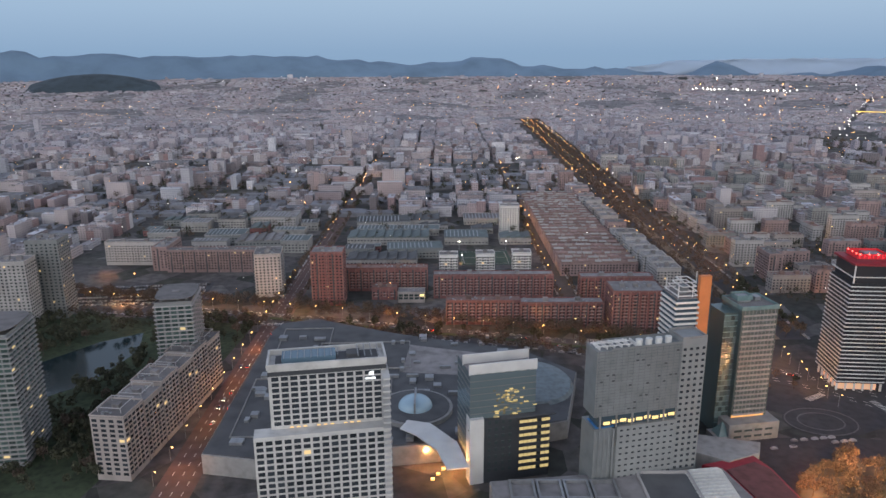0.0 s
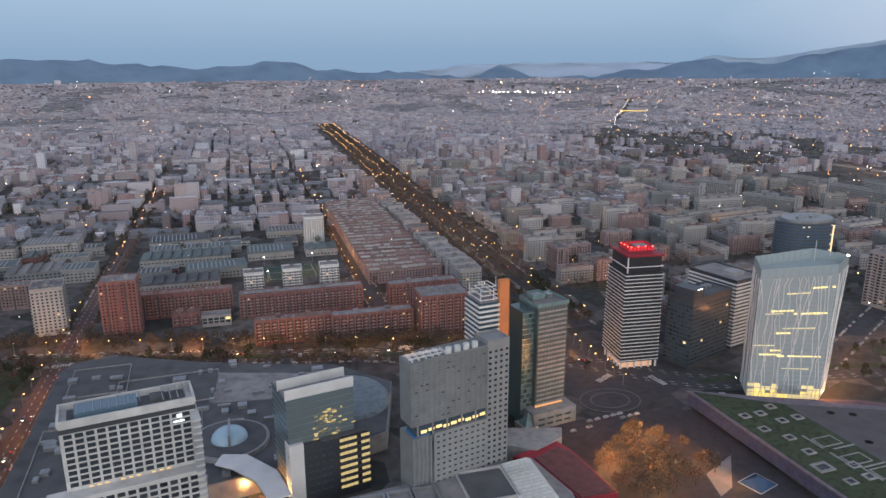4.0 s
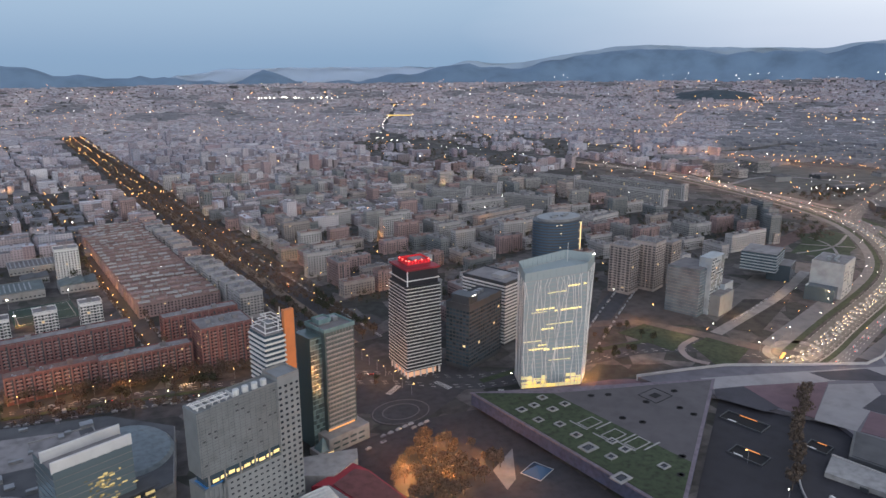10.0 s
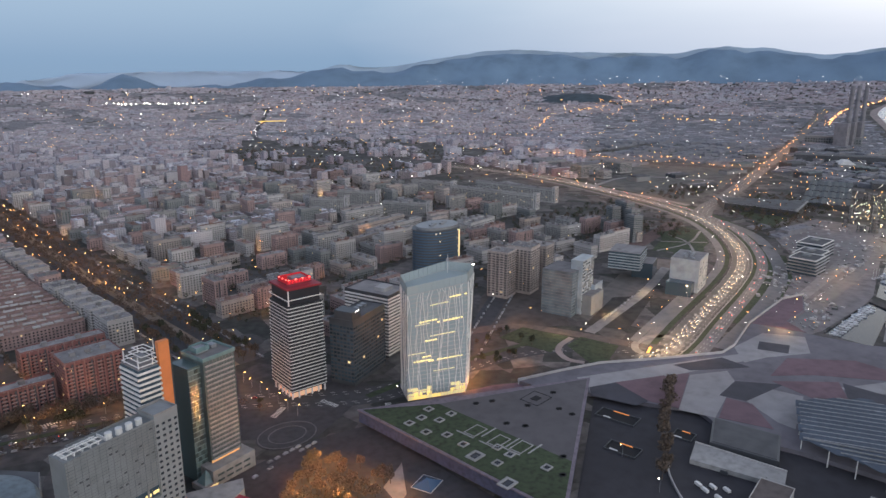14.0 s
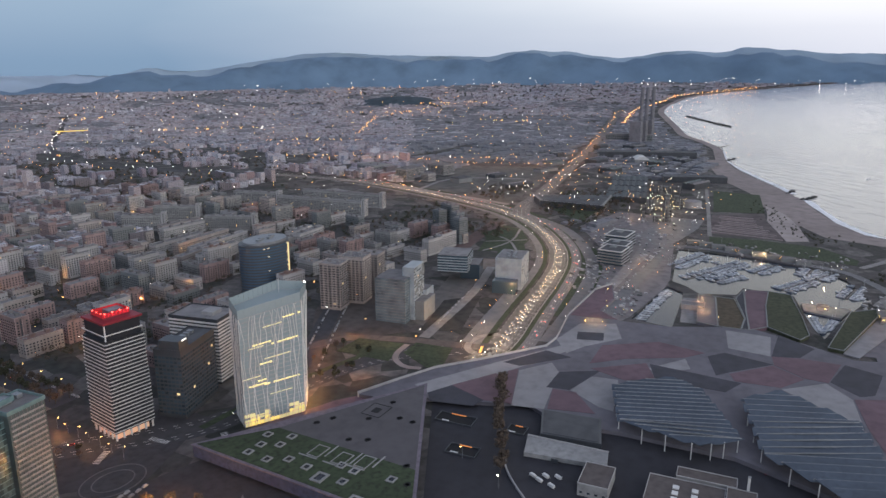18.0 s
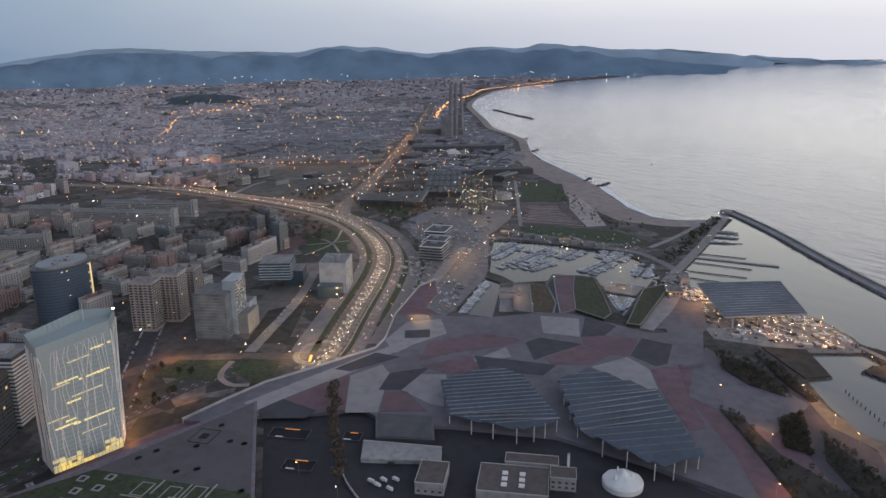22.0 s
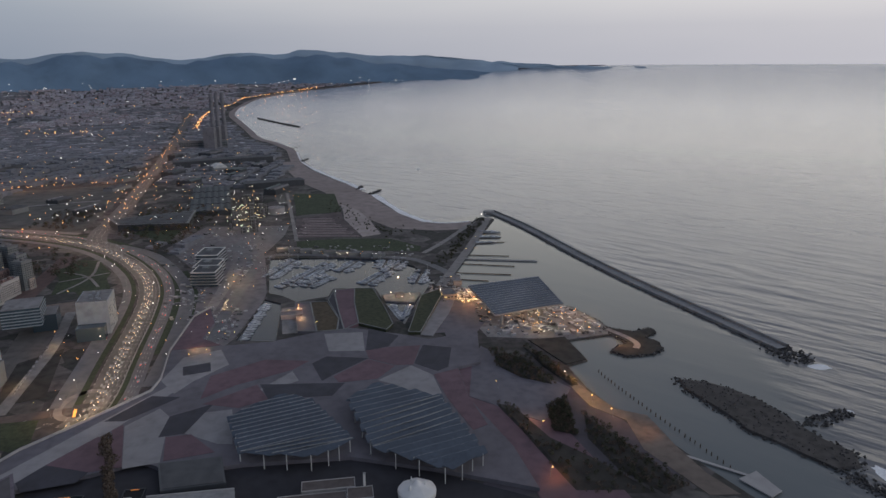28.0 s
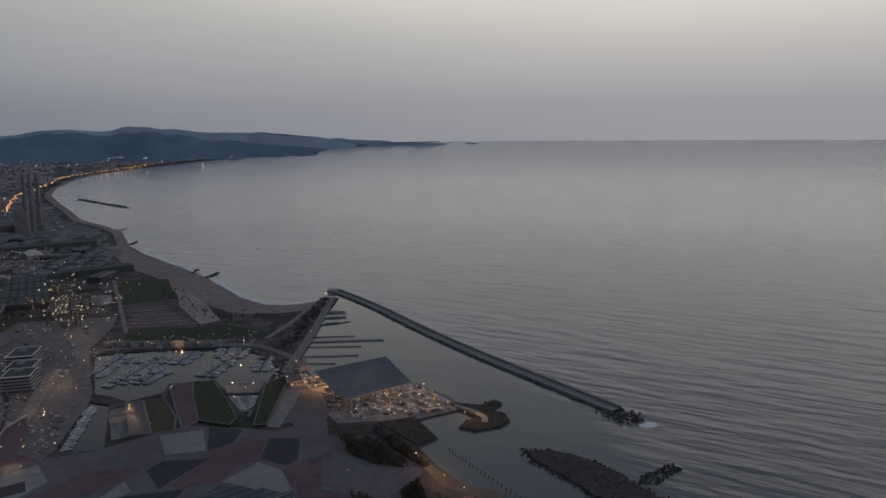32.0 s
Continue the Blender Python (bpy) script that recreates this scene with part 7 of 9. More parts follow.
for i in range(11):
    y0, y1 = 246 - i * 1.2, 186 - i * 7.0
    boxes("park_terrace", [(1400 - i * 14.5 + rnd.uniform(-3, 3), (y0 + y1) / 2, 2.0, 3.6, (y0 - y1) * rnd.uniform(0.7, 1.0), 0.9, 6 - i)], TERRACE, kind="structure", label="low stone terrace wall in the beach park")
prism("park", [(507, 439), (547, 441), (559, 391), (537, 387), (514, 379)], 1.2, 1.75, GRASS, kind="structure", label="small dark green park lawn")
prism("park", [(539, 379), (568, 383), (575, 343), (536, 330), (521, 340)], 1.2, 1.75, GRASS, kind="structure", label="small dark green park lawn")
road("path", [(559, 388), (526, 383), (510, 360), (517, 343)], 6, 1.8, SAND, "pale winding park path")
# brown tone of the asphalt carries the street's lamp light
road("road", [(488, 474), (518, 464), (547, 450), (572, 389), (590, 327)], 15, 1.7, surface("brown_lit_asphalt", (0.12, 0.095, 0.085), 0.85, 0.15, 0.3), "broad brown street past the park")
MAUVE = surface("mauve_asphalt", (0.085, 0.075, 0.088), 0.9, 0.08, 0.25)
prism("shore_walk", [(620, -86), (644, -149), (581, -165), (473, -207), (443, -38)], 1.2, 1.62, MAUVE, kind="structure", label="dark mauve asphalt walk above the shore")
prism("port_ground", [(648, 263), (720, 279), (827, 287), (930, 312), (1040, 350), (1180, 440), (1340, 420), (1345, 262), (1262, 256), (1135, 266), (1101, 256), (928, 217), (890, 214), (760, 219), (733, 226)], 1.2, 1.6, surface("mauve_port_paving", (0.19, 0.172, 0.176), 0.9, 0.1, 0.35), kind="structure", label="worn mauve paving behind the marina")
prism("port_apron", [(1120, 272), (1180, 330), (1330, 330), (1340, 262), (1262, 256), (1160, 262)], 1.2, 1.7, GREYROAD, kind="structure", label="paved port forecourt")
prism("port_apron", [(700, 252), (860, 268), (1060, 280), (1080, 302), (900, 285), (720, 268)], 1.2, 1.7, PAVING, kind="structure", label="paved strip beside the marina road")
road("path", [(1700, 333), (1456, 278), (1218, 226)], 7, 1.82, PAVING, "long pale walk past the beach lawn")
prism("park_ground", [(1240, 232), (1406, 260), (1471, 177), (1399, 164), (1250, 112)], 1.2, 1.66, surface("pinkish_gravel", (0.12, 0.095, 0.095), 0.95, 0.04, 0.6), kind="structure", label="pinkish gravel terraces of the beach park")
prism("verge", [(739, 262), (800, 280), (930, 310), (1040, 360), (1040, 368), (930, 318), (800, 288)], 1.2, 1.74, GRASS, kind="structure", label="grass verge inside the motorway curve")
prism("verge", [(940, 432), (1010, 470), (1080, 545), (1050, 570), (960, 500), (900, 446)], 1.2, 1.74, GRASS, kind="structure", label="grass verge inside the motorway curve")
prism("verge", [(640, 285), (700, 290), (690, 305), (650, 300)], 1.2, 1.66, SCRUB, kind="structure", label="rough verge by the underpass")
# plaza stone with warm lamp light put into its colour
LITPLAZA = surface("lamp_warmed_stone", (0.20, 0.155, 0.13), 0.9, 0.15, 0.3)
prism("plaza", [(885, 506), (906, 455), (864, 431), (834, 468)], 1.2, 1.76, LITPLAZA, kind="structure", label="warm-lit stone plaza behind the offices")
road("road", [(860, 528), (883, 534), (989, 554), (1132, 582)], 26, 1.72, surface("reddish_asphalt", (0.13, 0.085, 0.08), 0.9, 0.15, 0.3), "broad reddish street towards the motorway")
prism("park", [(930, 511), (1025, 543), (1112, 558), (1104, 521), (1035, 473), (962, 458)], 1.2, 1.72, GRASS, kind="structure", label="triangular park with crossing pale paths")
for pts in ([(935, 505), (1010, 490), (1100, 520)], [(965, 462), (1020, 500), (1040, 545)], [(1035, 476), (1010, 505), (990, 530)]):
    road("path", pts, 4, 1.8, PAVING, "pale path across the park")
prism("lawn", [(1290, 539), (1425, 543), (1326, 462), (1214, 450)], 1.2, 1.7, GRASS, kind="structure", label="dark grass inside the motorway bend")
prism("yard", [(490, 460), (590, 540), (720, 600), (760, 570), (660, 480), (588, 410), (520, 455)], 1.2, 1.6, surface("bare_earth_plot", (0.09, 0.075, 0.068), 0.95, 0.1, 0.35), kind="structure", label="bare earth round the apartment towers")
prism("yard", [(610, 396), (690, 408), (810, 440), (860, 470), (800, 480), (700, 450), (620, 425)], 1.2, 1.63, surface("grey_plot_gravel", (0.14, 0.128, 0.12), 0.95, 0.1, 0.3), kind="structure", label="gravel plot before the offices")
prism("yard", [(620, 360), (740, 400), (700, 430), (600, 400)], 1.2, 1.74, SCRUB, kind="structure", label="bare building plot")
road("road", [(640, 268), (800, 292), (930, 322), (1030, 372), (1143, 447), (1200, 530)], 18, 1.78, GREYROAD, "slip road round the curve")
road("road", [(596, 340), (640, 350), (720, 366), (800, 384), (880, 410), (950, 450)], 9, 1.78, GREYROAD, "side road along the motorway")
road("road", [(584, 384), (660, 398), (742, 413), (860, 450)], 12, 1.78, PAVING, "pale boulevard past the offices")
road("road", [(420, 420), (481, 452), (560, 500), (720, 590), (900, 700)], 22, 1.66, ASPHALT, "street running inland past the glass tower")
road("road", [(704, 236), (860, 254), (1093, 262), (1180, 330)], 16, 1.78, GREYROAD, "marina access road")
road("road", [(1128, 2), (1200, -34), (1332, -84), (1390, -112)], 9, 1.9, PAVING, "pale walk above the jetty road")
road("road", [(948, -22), (1180, -82), (1395, -128)], 14, 2.2, PAVING, "jetty road along the outer marina")
road("road", [(1112, 268), (1134, 228), (1110, 100), (1102, 24), (1045, -20), (990, -44)], 13, 1.8, GREYROAD, "north quay of the marina")
prism("club_apron", [(862, 184), (874, 157), (779, 134), (774, 166)], 1.2, 1.9, PAVING, kind="structure", label="warm-lit sandy apron beside the dock")
prism("quay_apron", [(915, 58), (922, 5), (880, 13), (888, 52)], -1.0, 1.95, PAVING, kind="structure", label="paved quay with small kiosks")
prism("traffic_ring", ring(604, 318, 32, 22, 40), 1.2, 1.72, PAVING, kind="structure", label="oval ring road over the underpass", holes=[ring(604, 318, 24, 15, 40)])
t = thing("underpass", "underpass mouth with an orange glowing lane", "underpass", 592, 314, 1.5, 20)
boxes("portal", [(0, 0, 0.15, 26, 14, 0.3)], ASPHALT, t)
# lane surface made to glow as the orange light lying on it
boxes("lit_lane", [(-4, 4.5, 0.4, 16, 2.5, 0.2)], glow("lane_glow", (1.0, 0.45, 0.1), 0.8), t)

# still water of the marina basin and the small dock
MARINA = surface("still_harbour_water", (0.020, 0.034, 0.058), 0.16, 0.03, 0.25)
MARINA.node_tree.nodes["Principled BSDF"].inputs["Specular IOR Level"].default_value = 0.22
for outline in (BASIN, DOCK):
    prism("basin_water", outline, -0.3, 0.05, MARINA, kind="structure", label="dark still water of the marina")

# ---- marina: boats and piers ----
HULL = surface("white_hull", (0.58, 0.60, 0.63), 0.35, 0.5, 0.15, vary=0.45)
CANVAS = surface("blue_canvas", (0.2, 0.24, 0.31), 0.8, 0.5, 0.2)


def make_boat(length, sail):
    t = thing("motor_boat" if not sail else "sailing_boat", "white motor cruiser moored in the marina" if not sail else "white sailing yacht with bare mast in the marina", "boat", 0, 0, 0, 0, "moored boats")
    w = length * 0.3
    plan = [(-length / 2, -w * 0.42), (length * 0.1, -w / 2), (length * 0.35, -w * 0.3), (length / 2, 0), (length * 0.35, w * 0.3), (length * 0.1, w / 2), (-length / 2, w * 0.42)]
    prism("hull", [(x * 0.9, y * 0.75) for x, y in plan], -0.3, 1.4, HULL, t, top=plan)
    cabin = prism("cabin", [(-length * 0.3, -w * 0.32), (length * 0.12, -w * 0.32), (length * 0.24, 0), (length * 0.12, w * 0.32), (-length * 0.3, w * 0.32)], 1.4, 2.9 if not sail else 2.0, HULL, t, top=[(-length * 0.28, -w * 0.26), (length * 0.04, -w * 0.26), (length * 0.1, 0), (length * 0.04, w * 0.26), (-length * 0.28, w * 0.26)])
    if not sail:
        boxes("windscreen", [(length * 0.06, 0, 2.2, length * 0.16, w * 0.6, 0.5)], GLASS, cabin)
    boxes("awning", [(-length * 0.26, 0, 3.0 if not sail else 2.2, length * 0.24, w * 0.6, 0.15)], CANVAS, t)
    if sail:
        mast = boxes("mast", [(0, 0, 1.4 + length * 0.6, 0.22, 0.22, length * 1.2)], STEEL, t)
        boxes("boom", [(-length * 0.2, 0, 3.0, length * 0.4, 0.25, 0.35)], CANVAS, mast)
    return t


kinds = [make_boat(12, False), make_boat(16, False), make_boat(11, True), make_boat(22, False)]
for i, b in enumerate(kinds):
    b.matrix_basis = pose(1060 - i * 4, 200 - i * 16, 0, 0, 0, 80)
rbt = random.Random(31)
WOOD = surface("pontoon_planks", (0.22, 0.19, 0.16), 0.9, 0.6, 0.3)
for px, py, ex, ey in ((952, 199, 1076, 150), (1000, 232, 1098, 206), (956, 166, 1010, 140), (1030, 126, 1080, 108), (964, 84, 1080, 34), (1048, 64, 1088, 60), (968, 12, 1030, 2)):
    t = thing("pontoon", "narrow floating pontoon between moored boats", "pontoon", 0, 0, 0, 0, "pontoons")
    ln, yaw = math.hypot(ex - px, ey - py), math.degrees(math.atan2(ey - py, ex - px))
    boxes("deck", [((px + ex) / 2, (py + ey) / 2, 0.55, ln, 2.2, 0.4, yaw)], WOOD, t)
    for i in range(4):
        q = i / 3
        prism("pile", ring(px + (ex - px) * q, py + (ey - py) * q + 1.3, 0.3, 0.3, 6), -2, 2.6, BARK, t)
    n = int(ln / 6.0)
    for i in range(n):
        for s in (-1, 1):
            if rbt.random() < 0.08:
                continue
            q = (i + 0.5) / n
            nx_, ny_ = -math.sin(radians(yaw)), math.cos(radians(yaw))
            k = rbt.choice((0, 0, 1, 1, 2))
            off = s * (8.0 + (2 if k == 1 else 0))
            copy_thing(kinds[k], pose(px + (ex - px) * q + nx_ * off, py + (ey - py) * q + ny_ * off, 0, 0, 0, yaw + s * 90 + rbt.uniform(-4, 4)))
for i in range(16):
    q = i / 15
    copy_thing(kinds[rbt.choice((0, 0, 1))], pose(762 + 118 * q, 206 + 1 * q, 0, 0, 0, -80 + rbt.uniform(-6, 6)))
for x0, y0, x1, y1 in ((1092, -60, 1073, -178), (1064, -54, 1046, -139), (1016, -42, 1002, -128), (984, -38, 972, -92), (1116, -66, 1105, -137), (1187, -86, 1198, -140), (1228, -96, 1226, -136), (1267, -98, 1258, -140)):
    t = thing("jetty", "concrete finger jetty in the outer harbour", "jetty", 0, 0, 0, 0, "outer jetties")
    ln, yaw = math.hypot(x1 - x0, y1 - y0), math.degrees(math.atan2(y1 - y0, x1 - x0))
    boxes("deck", [((x0 + x1) / 2, (y0 + y1) / 2, 1.0, ln, 8 if ln > 115 else 1.8, 0.9, yaw)], CONCRETE if ln > 115 else BARK, t)
    if x0 > 1150:
        for i in range(3):
            copy_thing(kinds[3], pose(x0 + 9, y0 - 10 - i * 11, 0, 0, 0, -90 + rbt.uniform(-3, 3)))
for i in range(9):
    q = i / 8
    copy_thing(kinds[rbt.choice((0, 0, 1))], pose(868 - 46 * q, 43 - 13 * q, 0, 0, 0, 104 + rbt.uniform(-5, 5)))
    copy_thing(kinds[rbt.choice((0, 0, 2))], pose(868 - 34 * q, 19 + 5 * q, 0, 0, 0, -70 + rbt.uniform(-5, 5)))
for i in range(16):
    copy_thing(kinds[rbt.choice((0, 0, 1))], pose(886 + 14 * (i % 4) + rbt.uniform(-3, 3), -72 + 8.5 * (i // 4) + 2.5 * (i % 4), 2.2, 0, 0, rbt.choice((20, 110)) + rbt.uniform(-10, 10)))
for i in range(34):
    x, y = rbt.uniform(765, 850), rbt.uniform(-205, -100)
    if abs(x - 805) + abs(y + 110) > 20:
        copy_thing(kinds[rbt.choice((0, 0, 2, 1))], pose(x, y, 2.3, 0, 0, rbt.choice((0, 90, 45)) + rbt.uniform(-8, 8)))
copy_thing(kinds[3], pose(2080, 20, 0, 0, 0, 160))

# quay sheds, club houses and the terraced office
for i in range(9):
    block("quay_house", "low quay-side pavilion with flat roof", 1152 - i * 5.5, 238 - i * 20.5, 10, 19.5, 5, 15, GREYWALL, glass=GLASSLIT, fh=3, bay=4, win=(3, 1.8), group="quay pavilions", balcony=False, heads=0, cat="pavilion", sides="sw")
for x, y, w, d, h in ((903, 34, 9, 12, 4.5), (830, 165, 16, 26, 5), (900, -32, 26, 18, 7), (960, -45, 20, 12, 6)):
    block("club_house", "small lit club house on the quay", x, y, w, d, h, 10, CREAM, bay=4, win=(2.6, 1.6), glass=GLASSLIT, balcony=False, heads=0, cat="pavilion", group="club houses")
t = thing("terraced_office", "white terraced office with long dark floors", "office building", 0, 0, 1.5, 0)
for x0, y0, w, d, nf in ((976, 311, 38, 34, 5), (1022, 322, 46, 34, 4), (1074, 334, 48, 34, 5)):
    for i in range(nf):
        grow = (nf - i) * 0.9
        boxes("storey", [(x0 + 1, y0, 2.0 + i * 4.2, w - 2, d - 2 + grow, 2.8)], GLASSBLUE, t)
        boxes("terrace", [(x0, y0, 3.8 + i * 4.2, w, d + grow, 0.5)], PALE, t)
    boxes("roof", [(x0, y0, nf * 4.2 + 0.05, w - 2, d - 2, 0.3)], ROOFDARK, t)
    parapet("roof_rim", w, d, nf * 4.2 + 0.1, 1.0, 0.8, WHITE, t).location = (x0, y0, 0)
    boxes("roof_plant", [(x0 + 4, y0 + 2, nf * 4.2 + 1.8, w * 0.3, d * 0.25, 2.4)], GREYWALL, t)
t = thing("dark_wedge_building", "low black wedge-shaped building", "building", 0, 0, 1.5)
prism("wall", [(1307, 575), (1357, 612), (1440, 470), (1318, 446)], 0, 13, DARKWALL, t)
prism("roof", [(1312, 572), (1356, 604), (1432, 472), (1322, 452)], 13, 13.6, ROOFDARK, t)

# ---- works and power station up the coast ----
DARKCONCRETE = surface("weathered_concrete", (0.20, 0.195, 0.21), 0.9, 0.1, 0.25)
ri = random.Random(41)
HALLROOF = surface("dull_hall_roof", (0.07, 0.082, 0.09), 0.8, 0.1, 0.3, vary=0.2)
used += [(1590, 484, 340, 150), (1440, 362, 400, 130)]
for i in range(70):
    x, y = ri.uniform(1280, 2450), ri.uniform(250, 880)
    az, r = math.degrees(math.atan2(x, y)), math.hypot(x, y)
    if az > shore(r) - 130 * 57.3 / r or seg_dist(x, y, SHOREROAD) < 34 or seg_dist(x, y, MOTORWAY) < 40 or (x < 1460 and y > 430) or (x < 1640 and y < 300):
        continue
    w, d, h = ri.uniform(30, 80), ri.uniform(24, 55), ri.uniform(7, 14)
    if taken(x, y, w, d, used):
        continue
    used.append((x, y, w, d))
    t = thing("works_shed", "long works shed with grey ridged roof", "shed", x, y, 1.5, -16, "works sheds")
    boxes("wall", [(0, 0, h / 2, w, d, h)], ri.choice((GREYWALL, DARKWALL, DARKWALL)), t)
    for j in range(3):
        y0, y1 = -d / 2 + d * j / 3, -d / 2 + d * (j + 1) / 3
        prism("roof_bay", [(-w / 2, y0), (w / 2, y0), (w / 2, y1), (-w / 2, y1)], h, h + 3, ri.choice((GREENROOF, ROOFDARK, ROOFDARK, ROOFGREY)), t, top=[(-w / 2, (y0 + y1) / 2 - 0.3), (w / 2, (y0 + y1) / 2 - 0.3), (w / 2, (y0 + y1) / 2 + 0.3), (-w / 2, (y0 + y1) / 2 + 0.3)])
for i in range(4):
    t = thing("works_hall", "large low hall with grey-green roof sheets", "hall", 1478 + 76 * i, 452 + 21 * i, 1.5, 15.5, "large halls")
    boxes("wall", [(0, 0, 5, 72, 84, 10)], DARKWALL, t)
    for j in range(6):
        prism("roof_bay", [(-36, -42 + 14 * j), (36, -42 + 14 * j), (36, -28.2 + 14 * j), (-36, -28.2 + 14 * j)], 10, 12, HALLROOF, t, top=[(-35.8, -35.4 + 14 * j), (35.8, -35.4 + 14 * j), (35.8, -34.8 + 14 * j), (-35.8, -34.8 + 14 * j)])
t = thing("long_shed", "very long dark shed across the shore", "shed", 2215, 626, 1.5, -65)
boxes("wall", [(0, 0, 9, 300, 50, 18)], DARKWALL, t)
boxes("roof", [(0, 0, 18.3, 301, 51, 0.6)], ROOFDARK, t)
t = thing("long_shed", "second long dark shed towards the beach", "shed", 1800, 385, 1.5, -65)
boxes("wall", [(0, 0, 7, 150, 40, 14)], DARKWALL, t)
boxes("roof", [(0, 0, 14.3, 151, 41, 0.6)], ROOFDARK, t)
t = thing("arched_shed", "pale shed with a rounded roof", "shed", 2080, 600, 1.5, 25)
boxes("wall", [(0, 0, 6, 60, 40, 12)], CONCRETE, t)
prism("roof", [(-30, -20), (30, -20), (30, 20), (-30, 20)], 12, 20, STEEL, t, top=[(-29, -8), (29, -8), (29, 8), (-29, 8)])
PLANTLAMP = glow("works_lamp", (1.0, 0.72, 0.32), 9.0)
t = thing("process_plant", "process plant of frames, stacks and tanks hung with lamps", "plant", 1440, 362, 1.5, 13)
for i in range(24):
    x, y = ri.uniform(-170, 170), ri.uniform(-36, 36)
    w, h = ri.uniform(6, 13), ri.choice((8, 10, 12, 16, 22, 30))
    boxes("frame_tower", [(x + sx * w / 2, y + sy * w / 2, h / 2, 0.9, 0.9, h) for sx in (-1, 1) for sy in (-1, 1)] + [(x, y, 5 + 6 * j, w + 1, w + 1, 0.5) for j in range(int(h / 6))], DARKWALL, t)
    prism("tank", ring(x, y, w * 0.3, w * 0.3, 12), 0, h * 0.8, DARKCONCRETE, t)
spark = []
for i in range(110):
    sz = ri.choice((0.35, 0.45, 0.6, 1.0))
    spark.append((ri.gauss(-20, 90), ri.gauss(0, 20), ri.uniform(4, 24), sz, sz, sz))
boxes("lamp_cluster", spark[:70], PLANTLAMP, t, "many bare yellow works lamps", kind="stuff")
boxes("lamp_cluster", spark[70:], glow("works_white_lamp", (0.85, 1.0, 0.75), 9.0), t, "greenish white works lamps", kind="stuff")
t = thing("storage_tank", "wide pale storage tank beside the process plant", "tank", 1462, 310, 1.5)
prism("shell", ring(0, 0, 17, 17, 32), 0, 13, PALE, t)
prism("roof", ring(0, 0, 17.2, 17.2, 32), 13, 15, ROOFGREY, t, top=ring(0, 0, 1.5, 1.5, 32))
for i, (x, y) in enumerate(((2650, 775), (2700, 770), (2752, 762))):
    x, y = far(x, y)
    t = thing("power_chimney", "tall dark grey power station chimney on a block base", "chimney", x, y, bowl(x, y) + 1.5, 0, "three chimneys")
    prism("shaft", ring(0, 0, 8.5, 8.5, 20), 0, 196, DARKCONCRETE, t, top=ring(0, 0, 6.2, 6.2, 20))
    for j in range(4):
        prism("collar", ring(0, 0, 7.4 - j * 0.6, 7.4 - j * 0.6, 20), 40 + j * 45, 41.5 + j * 45, DARKWALL, t)
    boxes("boiler_house", [(-16, 10, 38, 30, 40, 76)], DARKCONCRETE, t)
    boxes("boiler_band", [(-16, -10.3, 20 + 18 * k, 29, 0.8, 3) for k in range(3)], DARKWALL, t)
x, y = far(2700, 830)
t = thing("turbine_hall", "long low turbine hall beside the chimneys", "hall", x, y, bowl(x, y) + 1.5, -76)
boxes("wall", [(0, 0, 12, 170, 40, 24)], GREYWALL, t)
boxes("roof", [(0, 0, 24.4, 171, 41, 0.8)], ROOFGREY, t)
boxes("glazing", facade_rows(170, 40, 24, 8, 8, (4, 5), sides="sw"), GLASS, t, kind="stuff")

# ---- trees ----
def crown_data(n, rx, rz, z0, seed, size=1.0):
    """Leaf clumps: bent quads scattered through an uneven crown."""
    rr = np.random.RandomState(seed)
    d = rr.normal(size=(n, 3))
    d /= np.linalg.norm(d, axis=1)[:, None]
    lump = 0.72 + 0.34 * np.sin(d[:, 0] * 3 + seed) * np.cos(d[:, 1] * 4 + seed * 2)
    p = d * (rr.uniform(0.45, 1.0, n) ** 0.6 * lump)[:, None] * (rx, rx, rz) + (0, 0, z0)
    a, b = rr.normal(size=(n, 3)), rr.normal(size=(n, 3))
    a /= np.linalg.norm(a, axis=1)[:, None]
    b -= a * (a * b).sum(1)[:, None]
    b /= np.linalg.norm(b, axis=1)[:, None]
    s = rr.uniform(0.5, 1.1, n)[:, None] * size
    v = np.stack([p - a * s - b * s * 0.6, p + a * s - b * s * 0.5, p + a * s * 0.8 + b * s * 0.7 + rr.normal(size=(n, 3)) * 0.25, p - a * s * 0.7 + b * s * 0.6], 1)
    return v.reshape(-1, 3), np.arange(n * 4).reshape(-1, 4)


def trunk_data(h, r):
    segs = [((0, 0, 0), (0.1, 0.05, h), r, r * 0.55), ((0.1, 0.05, h * 0.8), (1.4, 0.6, h * 1.5), r * 0.5, r * 0.2), ((0.1, 0.05, h * 0.85), (-1.1, 0.9, h * 1.55), r * 0.5, r * 0.2), ((0.1, 0.05, h * 0.9), (0.2, -1.3, h * 1.6), r * 0.45, r * 0.18)]
    v, f = [], []
    for a, b, r0, r1 in segs:
        k = len(v)
        for (x, y, z), q in ((a, r0), (b, r1)):
            v += [(x + q * math.cos(i * 1.2566), y + q * math.sin(i * 1.2566), z) for i in range(5)]
        f += [(k + i, k + (i + 1) % 5, k + 5 + (i + 1) % 5, k + 5 + i) for i in range(5)]
    return np.array(v), np.array(f)


TREES = []
